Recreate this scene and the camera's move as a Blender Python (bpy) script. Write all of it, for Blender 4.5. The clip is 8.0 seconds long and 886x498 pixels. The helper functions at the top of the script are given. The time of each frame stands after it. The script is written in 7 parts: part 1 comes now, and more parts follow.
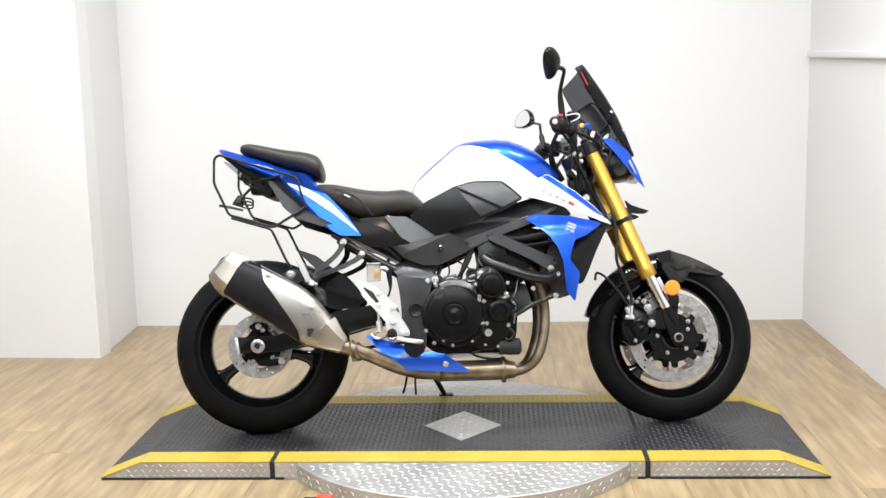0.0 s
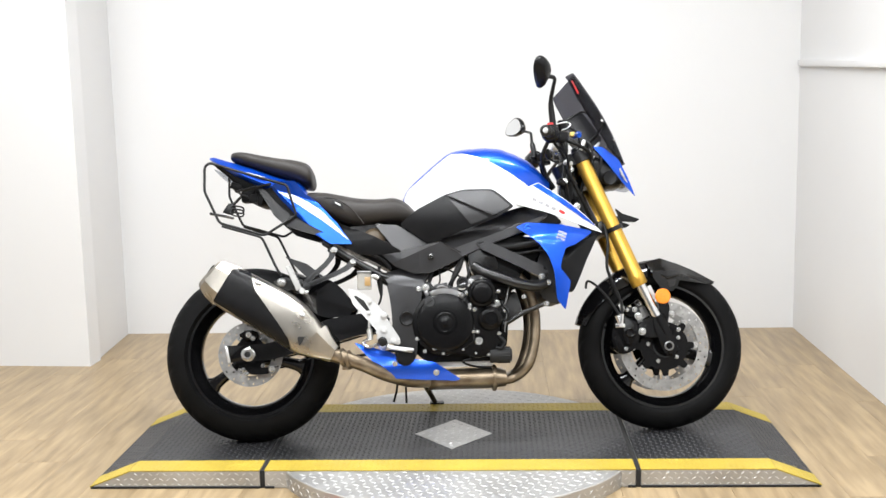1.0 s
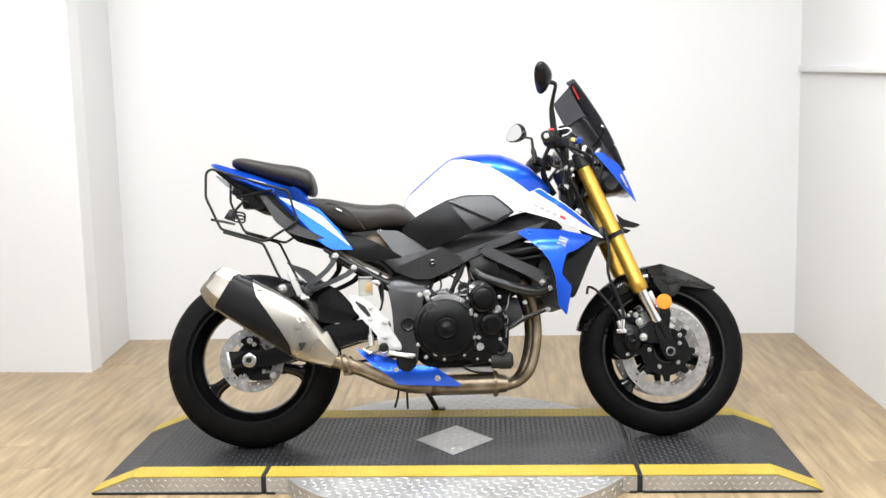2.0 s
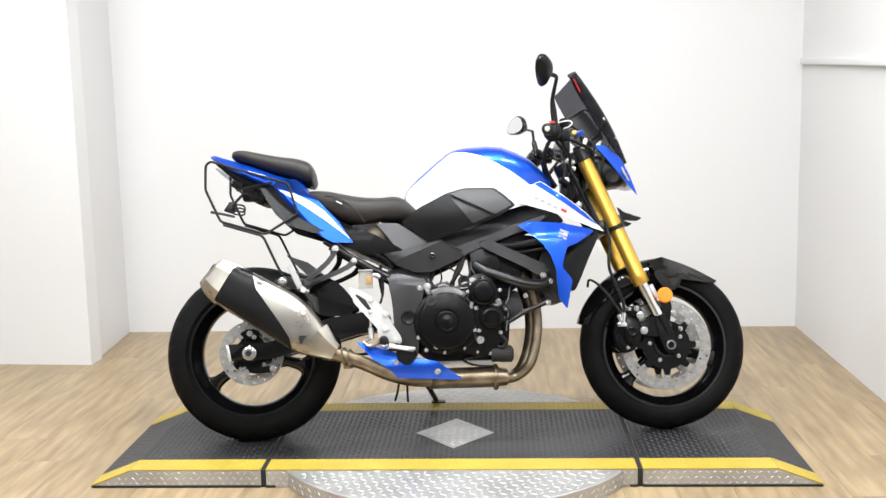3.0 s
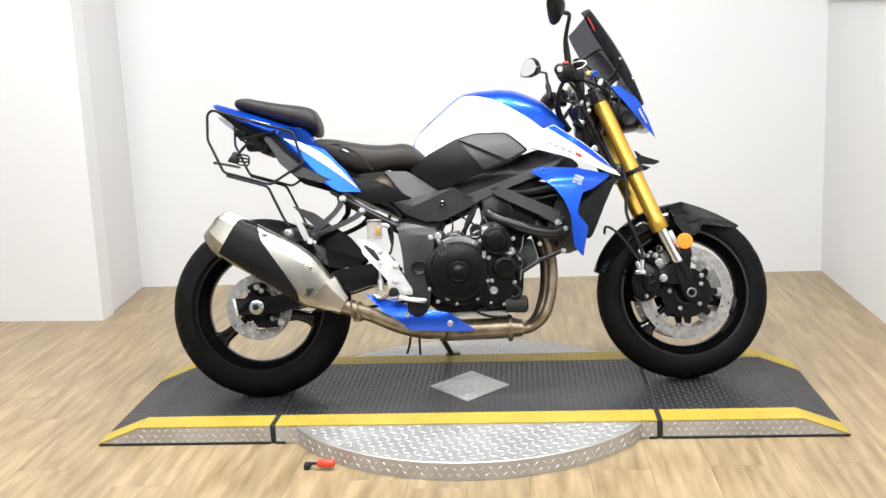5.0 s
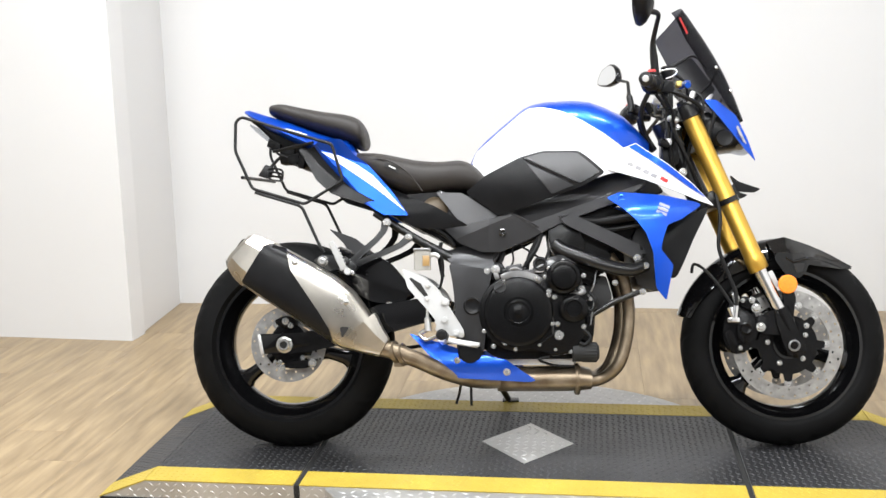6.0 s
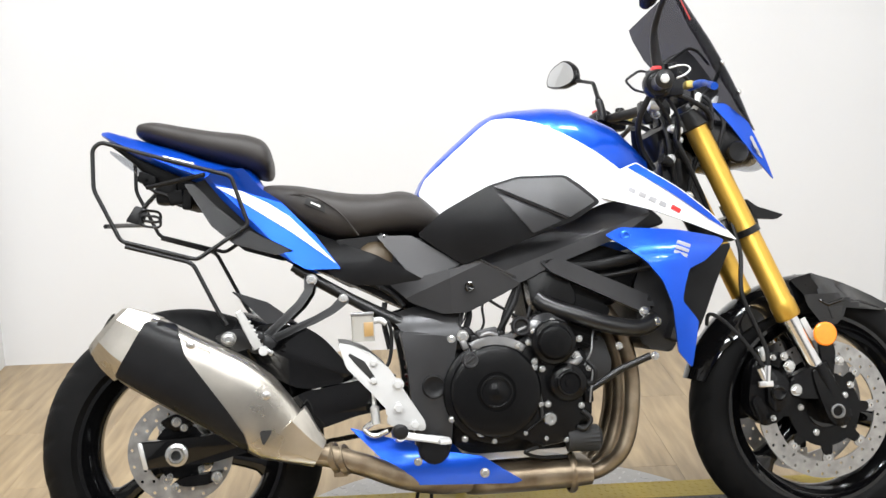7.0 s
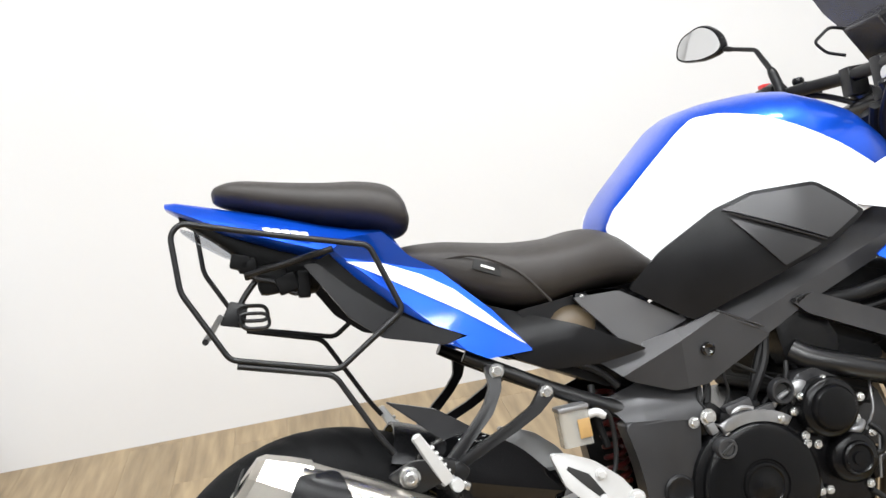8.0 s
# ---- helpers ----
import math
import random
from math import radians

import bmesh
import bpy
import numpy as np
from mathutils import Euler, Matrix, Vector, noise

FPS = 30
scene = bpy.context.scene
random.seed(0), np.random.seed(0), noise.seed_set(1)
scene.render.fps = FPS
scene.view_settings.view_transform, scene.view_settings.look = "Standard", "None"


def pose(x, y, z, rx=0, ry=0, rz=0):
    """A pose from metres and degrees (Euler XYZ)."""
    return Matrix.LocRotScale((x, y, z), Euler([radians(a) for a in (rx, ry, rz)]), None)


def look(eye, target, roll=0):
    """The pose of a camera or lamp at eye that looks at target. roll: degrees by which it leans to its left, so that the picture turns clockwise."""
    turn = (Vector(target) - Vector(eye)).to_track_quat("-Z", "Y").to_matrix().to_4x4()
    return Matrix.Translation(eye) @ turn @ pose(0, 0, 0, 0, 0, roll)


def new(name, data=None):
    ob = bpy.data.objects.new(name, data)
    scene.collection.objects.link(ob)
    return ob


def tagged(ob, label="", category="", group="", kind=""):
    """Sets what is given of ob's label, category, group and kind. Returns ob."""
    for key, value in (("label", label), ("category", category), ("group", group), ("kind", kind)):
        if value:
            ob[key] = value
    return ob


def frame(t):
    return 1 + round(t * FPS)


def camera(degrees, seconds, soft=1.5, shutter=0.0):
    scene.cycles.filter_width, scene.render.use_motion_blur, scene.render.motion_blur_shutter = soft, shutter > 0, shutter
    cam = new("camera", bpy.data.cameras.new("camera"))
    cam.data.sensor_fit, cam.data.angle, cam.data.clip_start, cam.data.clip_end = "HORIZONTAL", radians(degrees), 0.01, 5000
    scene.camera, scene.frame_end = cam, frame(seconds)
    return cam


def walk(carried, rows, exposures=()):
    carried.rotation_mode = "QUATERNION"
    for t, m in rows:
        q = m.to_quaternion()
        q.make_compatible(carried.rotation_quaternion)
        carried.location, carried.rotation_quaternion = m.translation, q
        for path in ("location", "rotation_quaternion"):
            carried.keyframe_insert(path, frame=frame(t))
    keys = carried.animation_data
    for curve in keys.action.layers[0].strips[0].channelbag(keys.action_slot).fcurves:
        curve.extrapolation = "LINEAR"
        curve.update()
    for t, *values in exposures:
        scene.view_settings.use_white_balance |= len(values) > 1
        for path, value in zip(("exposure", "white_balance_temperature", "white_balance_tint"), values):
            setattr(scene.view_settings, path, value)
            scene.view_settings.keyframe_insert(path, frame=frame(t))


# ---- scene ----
cam = camera(44.4, 8.0)
PATH = [
    (0, (0.155, -3.726, 1.291), (0.043, -1.754, 0.979), -1.3),
    (0.5, (0.157, -3.724, 1.292), (0.061, -1.749, 0.991), -1.0),
    (1, (0.161, -3.725, 1.294), (0.063, -1.75, 0.995), -1.2),
    (1.5, (0.162, -3.729, 1.293), (0.062, -1.752, 1.007), -1.3),
    (3, (0.161, -3.716, 1.296), (0.06, -1.742, 0.993), -1.2),
    (3.5, (0.167, -3.71, 1.294), (0.068, -1.737, 0.981), -1.6),
    (4, (0.173, -3.699, 1.288), (0.073, -1.728, 0.966), -1.8),
    (4.5, (0.177, -3.681, 1.285), (0.079, -1.711, 0.956), -1.8),
    (4.7, (0.183, -3.654, 1.28), (0.071, -1.689, 0.927), -1.9),
    (5.8, (0.226, -3.236, 1.256), (-0.029, -1.302, 0.816), -2.1),
    (6, (0.192, -3.079, 1.256), (-0.082, -1.135, 0.875), -1.3),
    (6.2, (0.12, -2.906, 1.268), (-0.071, -0.946, 0.913), -2.8),
    (6.3, (0.08, -2.829, 1.274), (-0.003, -0.862, 0.919), -1.9),
    (6.5, (-0.019, -2.691, 1.27), (0.015, -0.744, 0.815), -1.3),
    (6.8, (-0.119, -2.473, 1.252), (-0.051, -0.524, 0.807), -4.2),
    (7, (-0.177, -2.3, 1.244), (-0.126, -0.339, 0.853), -2.0),
    (7.2, (-0.239, -2.121, 1.298), (-0.245, -0.155, 0.928), -3.0),
    (7.5, (-0.394, -1.907, 1.305), (-0.451, 0.062, 0.958), -6.5),
    (7.8, (-0.539, -1.702, 1.329), (-0.376, 0.245, 0.902), -7.9),
    (8, (-0.628, -1.597, 1.314), (-0.414, 0.337, 0.855), -8.8),
]
walk(cam, [(t, look(eye, target, roll)) for t, eye, target, roll in PATH])

# ---- light ----
scene.view_settings.exposure = -0.12
world = bpy.data.worlds.new("world")
scene.world = world
world.use_nodes = True
world.node_tree.nodes["Background"].inputs[0].default_value = (1.0, 0.98, 0.95, 1)
world.node_tree.nodes["Background"].inputs[1].default_value = 0.15


def ceiling_lamp(x, y, z, sx, sy, watts, colour=(0.955, 0.98, 1.0)):
    lamp = bpy.data.lights.new("ceiling_lamp", "AREA")
    lamp.shape, lamp.size, lamp.size_y, lamp.energy, lamp.color = "RECTANGLE", sx, sy, watts, colour
    ob = new("ceiling_lamp", lamp)
    ob.matrix_world = pose(x, y, z)
    return ob


CEIL = 3.2
LAMPS = [(x, y, w * f) for y, w in ((-0.3, 49), (-2.5, 44), (-4.3, 40)) for x, f in ((-1.9, 0.75), (-0.9, 1.0), (0.1, 1.0), (1.0, 0.8))]
for lx, ly, lw in LAMPS:
    ceiling_lamp(lx, ly, CEIL - 0.07, 0.55, 0.28, lw)

# ---- materials ----
def material(name, colour, rough=0.5, metal=0.0, vary=0.0, scale=20.0, bump=0.0, bump_scale=200.0, coat=0.0, coat_rough=0.05,
             second=None, rough_vary=0.0, stretch=(1, 1, 1), random_value=0.0, spec=0.5):
    """A surface with variation at two scales: a broad one in colour, a fine one in relief."""
    m = bpy.data.materials.new(name)
    m.use_nodes = True
    nt = m.node_tree
    bs = nt.nodes["Principled BSDF"]
    bs.inputs["Base Color"].default_value = (*colour, 1)
    bs.inputs["Roughness"].default_value = rough
    bs.inputs["Metallic"].default_value = metal
    bs.inputs["Specular IOR Level"].default_value = spec
    bs.inputs["Coat Weight"].default_value = coat
    bs.inputs["Coat Roughness"].default_value = coat_rough
    co = nt.nodes.new("ShaderNodeTexCoord")
    mp = nt.nodes.new("ShaderNodeMapping")
    mp.inputs["Scale"].default_value = stretch
    nt.links.new(co.outputs["Object"], mp.inputs["Vector"])
    big = nt.nodes.new("ShaderNodeTexNoise")
    big.inputs["Scale"].default_value, big.inputs["Detail"].default_value = scale, 6
    nt.links.new(mp.outputs[0], big.inputs["Vector"])
    if vary or second:
        ramp = nt.nodes.new("ShaderNodeValToRGB")
        other = second or tuple(c * (1 - vary) for c in colour)
        ramp.color_ramp.elements[0].position, ramp.color_ramp.elements[1].position = 0.32, 0.68
        ramp.color_ramp.elements[0].color, ramp.color_ramp.elements[1].color = (*other, 1), (*colour, 1)
        nt.links.new(big.outputs[0], ramp.inputs[0])
        nt.links.new(ramp.outputs[0], bs.inputs["Base Color"])
        if random_value:
            info = nt.nodes.new("ShaderNodeObjectInfo")
            hsv = nt.nodes.new("ShaderNodeHueSaturation")
            mr = nt.nodes.new("ShaderNodeMapRange")
            mr.inputs["To Min"].default_value, mr.inputs["To Max"].default_value = 1 - random_value, 1 + random_value
            nt.links.new(info.outputs["Random"], mr.inputs[0])
            nt.links.new(mr.outputs[0], hsv.inputs["Value"])
            nt.links.new(ramp.outputs[0], hsv.inputs["Color"])
            nt.links.new(hsv.outputs[0], bs.inputs["Base Color"])
    if rough_vary:
        rr = nt.nodes.new("ShaderNodeMapRange")
        rr.inputs["To Min"].default_value, rr.inputs["To Max"].default_value = max(rough - rough_vary, 0.02), rough + rough_vary
        nt.links.new(big.outputs[0], rr.inputs[0])
        nt.links.new(rr.outputs[0], bs.inputs["Roughness"])
    if bump:
        fine = nt.nodes.new("ShaderNodeTexNoise")
        fine.inputs["Scale"].default_value, fine.inputs["Detail"].default_value = bump_scale, 3
        nt.links.new(mp.outputs[0], fine.inputs["Vector"])
        bp = nt.nodes.new("ShaderNodeBump")
        bp.inputs["Strength"].default_value, bp.inputs["Distance"].default_value = bump, 0.002
        nt.links.new(fine.outputs[0], bp.inputs["Height"])
        nt.links.new(bp.outputs[0], bs.inputs["Normal"])
    return m


def flake(m, strength=0.25, scale=1800):
    """Fine metal flakes under the lacquer."""
    nt = m.node_tree
    bs = nt.nodes["Principled BSDF"]
    vo = nt.nodes.new("ShaderNodeTexVoronoi")
    vo.inputs["Scale"].default_value = scale
    co = nt.nodes.new("ShaderNodeTexCoord")
    nt.links.new(co.outputs["Object"], vo.inputs["Vector"])
    bp = nt.nodes.new("ShaderNodeBump")
    bp.inputs["Strength"].default_value, bp.inputs["Distance"].default_value = strength, 0.0004
    nt.links.new(vo.outputs["Color"], bp.inputs["Height"])
    nt.links.new(bp.outputs[0], bs.inputs["Normal"])
    return m


M_BLUE = flake(material("blue_paint", (0.001, 0.076, 0.60), 0.29, 0.66, vary=0.14, scale=6, coat=0.45, coat_rough=0.05))
M_WHITE = material("white_paint", (0.76, 0.765, 0.775), 0.3, 0.0, vary=0.03, scale=5, coat=0.6)
M_PLASTIC = material("black_plastic", (0.0085, 0.0085, 0.0092), 0.27, vary=0.3, scale=14, bump=0.14, bump_scale=900, spec=0.18)
M_UNDER = material("dull_black_underside", (0.003, 0.003, 0.0032), 0.5, vary=0.3, scale=14, bump=0.2, bump_scale=900, spec=0.1)
M_GLOSS = material("gloss_black", (0.003, 0.003, 0.0034), 0.09, vary=0.2, scale=9, coat=0.3, spec=0.35)
M_SPAR = material("satin_grey_spar", (0.060, 0.060, 0.063), 0.28, 0.6, vary=0.2, scale=14, bump=0.1, bump_scale=500, coat=0.15, coat_rough=0.2)
M_COVER = material("grey_plastic_cover", (0.045, 0.045, 0.047), 0.30, 0.3, vary=0.15, scale=10, bump=0.06, bump_scale=700)
M_SHOULDER = material("satin_frame_casting", (0.040, 0.040, 0.042), 0.36, 0.6, vary=0.18, scale=14, bump=0.08, bump_scale=500)
M_GREY = material("grey_panel", (0.014, 0.014, 0.015), 0.24, 0.0, vary=0.15, scale=12, bump=0.08, bump_scale=700, spec=0.3)
M_SILVER = material("grey_silver_panel", (0.13, 0.13, 0.134), 0.28, 0.5, vary=0.12, scale=9, bump=0.06, bump_scale=700)
M_FRAME = material("satin_black_frame", (0.009, 0.009, 0.0095), 0.28, 0.1, vary=0.25, scale=18, bump=0.12, bump_scale=500, spec=0.45)
M_ENGINE = material("engine_paint", (0.0035, 0.0035, 0.0039), 0.25, 0.0, vary=0.35, scale=22, bump=0.16, bump_scale=420, spec=0.18)
M_RUBBER = material("tyre_rubber", (0.0075, 0.0075, 0.0078), 0.56, vary=0.35, scale=9, bump=0.3, bump_scale=350, spec=0.05)
M_RUBBER2 = material("soft_rubber", (0.007, 0.007, 0.0075), 0.5, vary=0.3, scale=30, bump=0.2, bump_scale=600, spec=0.25)
M_VINYL = material("seat_vinyl", (0.030, 0.0265, 0.0245), 0.46, vary=0.2, scale=10, bump=0.45, bump_scale=650, spec=0.28)
M_GOLD = material("gold_anodised", (0.62, 0.375, 0.065), 0.34, 0.8, vary=0.12, scale=8, stretch=(1, 1, 0.2))
M_CHROME = material("polished_steel", (0.78, 0.78, 0.78), 0.14, 1.0, vary=0.1, scale=25)
M_ALU = material("cast_aluminium", (0.68, 0.68, 0.67), 0.38, 0.75, vary=0.12, scale=26, bump=0.1, bump_scale=500)
M_PEG = material("silver_painted_bracket", (0.50, 0.50, 0.495), 0.4, 0.35, vary=0.1, scale=20, bump=0.08, bump_scale=700)
M_STEEL = material("brushed_stainless", (0.54, 0.51, 0.455), 0.29, 0.95, vary=0.42, scale=7, rough_vary=0.12, bump=0.08, bump_scale=400, stretch=(1, 4, 1))
M_PIPE = material("heated_exhaust_pipe", (0.30, 0.245, 0.175), 0.40, 0.85, second=(0.13, 0.095, 0.062), scale=14, rough_vary=0.12, bump=0.1, bump_scale=300)
M_DISC = material("brake_disc_steel", (0.40, 0.395, 0.385), 0.36, 0.9, vary=0.3, scale=45, rough_vary=0.08)
M_BLACKTUBE = material("powder_coated_steel", (0.006, 0.006, 0.0066), 0.36, 0.0, vary=0.25, scale=30, bump=0.1, bump_scale=600, spec=0.3)
M_ORANGE = material("orange_reflector", (0.95, 0.26, 0.01), 0.25, vary=0.15, scale=160, coat=0.5)
M_RED = material("red_plastic", (0.6, 0.02, 0.02), 0.4, vary=0.15, scale=40)
M_REDH = material("red_painted_handle", (0.68, 0.05, 0.02), 0.4, vary=0.2, scale=30)
M_BOLT = material("zinc_bolt", (0.52, 0.52, 0.51), 0.26, 0.9, vary=0.15, scale=60)
M_AMBER = material("amber_fluid", (0.34, 0.21, 0.08), 0.3, vary=0.2, scale=60)
M_LABEL = material("pale_label", (0.75, 0.74, 0.72), 0.5, vary=0.1, scale=200)
M_EMBLEM = material("silver_emblem", (0.42, 0.43, 0.45), 0.3, 0.3, vary=0.1, scale=200)
M_LETTER = material("grey_lettering", (0.34, 0.34, 0.35), 0.4, vary=0.1, scale=200)
M_LETTER_W = material("white_lettering", (0.8, 0.8, 0.8), 0.4, vary=0.05, scale=200)
M_RAD = material("radiator_core", (0.012, 0.012, 0.013), 0.55, vary=0.3, scale=40, bump=0.3, bump_scale=300)
M_LEVERBLUE = material("blue_anodised", (0.02, 0.12, 0.7), 0.3, 0.7, vary=0.1, scale=60)
M_WALL = material("white_wall_paint", (0.67, 0.668, 0.668), 0.6, vary=0.025, scale=1.1, bump=0.06, bump_scale=90)
M_CEIL = material("ceiling_paint", (0.58, 0.58, 0.575), 0.7, vary=0.03, scale=1.5, bump=0.05, bump_scale=80)
M_BASE = material("dark_joint", (0.12, 0.10, 0.08), 0.7, vary=0.2, scale=12)
M_DARKPLATE = material("dark_tread_plate", (0.027, 0.027, 0.029), 0.40, 0.2, vary=0.3, scale=6, rough_vary=0.12, bump=0.15, bump_scale=260)
M_DARKBAR = material("worn_tread_bars", (0.055, 0.055, 0.058), 0.42, 0.3, vary=0.35, scale=9)
M_YELLOW = material("yellow_safety_paint", (0.44, 0.325, 0.042), 0.5, vary=0.16, scale=9, bump=0.12, bump_scale=220)
M_TREAD = material("aluminium_tread_plate", (0.52, 0.515, 0.505), 0.45, 0.7, vary=0.2, scale=7, rough_vary=0.12, bump=0.1, bump_scale=240)
M_TREADBAR = material("bright_tread_bars", (0.64, 0.635, 0.625), 0.46, 0.5, vary=0.15, scale=12)
M_SATIN = material("satin_grey_cover", (0.046, 0.046, 0.048), 0.25, 0.45, vary=0.15, scale=9, bump=0.06, bump_scale=700)
M_YBRASS = material("yellow_passivated_steel", (0.55, 0.42, 0.12), 0.35, 0.7, vary=0.15, scale=60)
M_CASE = material("bare_metal_and_highlight", (0.22, 0.22, 0.222), 0.32, 0.6, vary=0.2, scale=30, bump=0.1, bump_scale=400)
M_CASING = material("semi_gloss_engine_cover", (0.0035, 0.0035, 0.0038), 0.22, 0.0, vary=0.3, scale=22, bump=0.10, bump_scale=420, spec=0.17)
M_TAN = material("tan_plastic_cap", (0.12, 0.088, 0.052), 0.45, vary=0.2, scale=30)
M_ENGRIM = material("machined_black_edge", (0.03, 0.03, 0.032), 0.3, 0.5, vary=0.2, scale=30)
M_GAP = material("black_gap", (0.01, 0.01, 0.01), 0.8, vary=0.3, scale=20)


def wood():
    m = material("oak_laminate", (0.365, 0.270, 0.155), 0.34, second=(0.200, 0.140, 0.073), scale=3.6, rough_vary=0.08,
                 stretch=(9, 0.9, 1), bump=0.12, bump_scale=60, random_value=0.09)
    nt = m.node_tree
    info = nt.nodes.new("ShaderNodeObjectInfo")
    comb = nt.nodes.new("ShaderNodeCombineXYZ")
    mul = nt.nodes.new("ShaderNodeMath")
    mul.operation, mul.inputs[1].default_value = "MULTIPLY", 37.0
    nt.links.new(info.outputs["Random"], mul.inputs[0])
    nt.links.new(mul.outputs[0], comb.inputs[0])
    nt.links.new(mul.outputs[0], comb.inputs[1])
    mp = [n for n in nt.nodes if n.bl_idname == "ShaderNodeMapping"][0]
    nt.links.new(comb.outputs[0], mp.inputs["Location"])
    return m


M_WOOD = wood()


def glass(name, colour, rough=0.0, alpha=1.0, body=(0.01, 0.01, 0.012)):
    m = bpy.data.materials.new(name)
    m.use_nodes = True
    nt = m.node_tree
    bs = nt.nodes["Principled BSDF"]
    tr = nt.nodes.new("ShaderNodeBsdfTransparent")
    tr.inputs[0].default_value = (*colour, 1)
    mix = nt.nodes.new("ShaderNodeMixShader")
    mix.inputs[0].default_value = alpha
    bs.inputs["Base Color"].default_value = (*body, 1)
    bs.inputs["Roughness"].default_value = 0.06 + rough
    out = nt.nodes["Material Output"]
    nt.links.new(tr.outputs[0], mix.inputs[1])
    nt.links.new(bs.outputs[0], mix.inputs[2])
    nt.links.new(mix.outputs[0], out.inputs[0])
    return m


M_SMOKE = glass("smoked_screen", (0.36, 0.36, 0.385), 0.03, 0.12)
M_RESERVOIR = glass("clouded_plastic_cup", (0.72, 0.71, 0.68), 0.15, 0.35, (0.55, 0.54, 0.50))
M_CLEAR = glass("headlight_lens", (0.85, 0.87, 0.9), 0.0, 0.25)
M_MIRROR = material("mirror_glass", (0.84, 0.85, 0.86), 0.02, 1.0)


def glow(name, colour, strength):
    m = bpy.data.materials.new(name)
    m.use_nodes = True
    bs = m.node_tree.nodes["Principled BSDF"]
    bs.inputs["Emission Color"].default_value = (*colour, 1)
    bs.inputs["Emission Strength"].default_value = strength
    return m


M_GLOW = glow("lit_diffuser", (0.955, 0.98, 1.0), 6.0)
# Greys of the out-of-view walls: dark for deep reflections, pale for fill light.
M_UNSEEN_DARK = material("unseen_dark_wall", (0.12, 0.12, 0.125), 0.7, vary=0.1, scale=1.5, bump=0.06, bump_scale=90)
M_UNSEEN_FILL = material("unseen_fill_wall", (0.42, 0.42, 0.42), 0.7, vary=0.08, scale=1.5, bump=0.06, bump_scale=90)
M_SPRING = material("dark_red_spring", (0.10, 0.008, 0.008), 0.4, vary=0.2, scale=40)
M_ENGGREY = material("dull_engine_casting", (0.06, 0.06, 0.062), 0.38, 0.6, vary=0.3, scale=30, bump=0.15, bump_scale=400)

# ---- shape helpers ----
def part(name, bm, mat, parent=None, label="", sharp=38, m=None):
    """Links a bmesh as one mesh object under its thing."""
    me = bpy.data.meshes.new(name)
    bmesh.ops.recalc_face_normals(bm, faces=bm.faces[:])
    for f in bm.faces:
        f.smooth = True
    bm.to_mesh(me)
    bm.free()
    me.set_sharp_from_angle(angle=radians(sharp))
    me.materials.append(mat)
    ob = new(name, me)
    if parent is not None:
        ob.parent = parent
    if m is not None:
        ob.matrix_local = m
    if label:
        tagged(ob, label)
    return ob


def box(bm, c, s, bev=0.003, m=None, seg=2):
    """A bevelled block, centre c and size s."""
    mat = Matrix.Translation(c) @ (m or Matrix()) @ Matrix.Diagonal((*s, 1))
    r = bmesh.ops.create_cube(bm, size=1, matrix=mat)
    if bev:
        es = {e for v in r["verts"] for e in v.link_edges}
        bmesh.ops.bevel(bm, geom=list(es), offset=bev, segments=seg, affect="EDGES", profile=0.6)
    return bm


def rounded(pts, r, n=4):
    """A closed outline with its corners rounded."""
    out = []
    k = len(pts)
    for i in range(k):
        a, b, c = (Vector(pts[(i + d) % k]) for d in (-1, 0, 1))
        la, lc = (a - b).length, (c - b).length
        p, q = b + (a - b) * min(r / la, 0.45), b + (c - b) * min(r / lc, 0.45)
        for j in range(n + 1):
            t = j / n
            out.append(tuple(p * (1 - t) ** 2 + b * 2 * t * (1 - t) + q * t * t))
    return out


def slab(bm, pts, y0, y1, bev=0.004, r=0.01, seg=2, inset=0.0):
    """An outline in x, z pulled from y0 to y1, with rounded edges."""
    pts = rounded(pts, r) if r else pts
    cx, cz = sum(p[0] for p in pts) / len(pts), sum(p[1] for p in pts) / len(pts)
    a = [bm.verts.new((p[0], y0, p[1])) for p in pts]
    b = [bm.verts.new((cx + (p[0] - cx) * (1 - inset), y1, cz + (p[1] - cz) * (1 - inset))) for p in pts]
    fa, fb = bm.faces.new(a), bm.faces.new(list(reversed(b)))
    k = len(pts)
    for i in range(k):
        bm.faces.new((a[i], b[i], b[(i + 1) % k], a[(i + 1) % k]))
    if bev:
        bmesh.ops.bevel(bm, geom=list(fa.edges) + list(fb.edges), offset=bev, segments=seg, affect="EDGES", profile=0.55)
    return bm


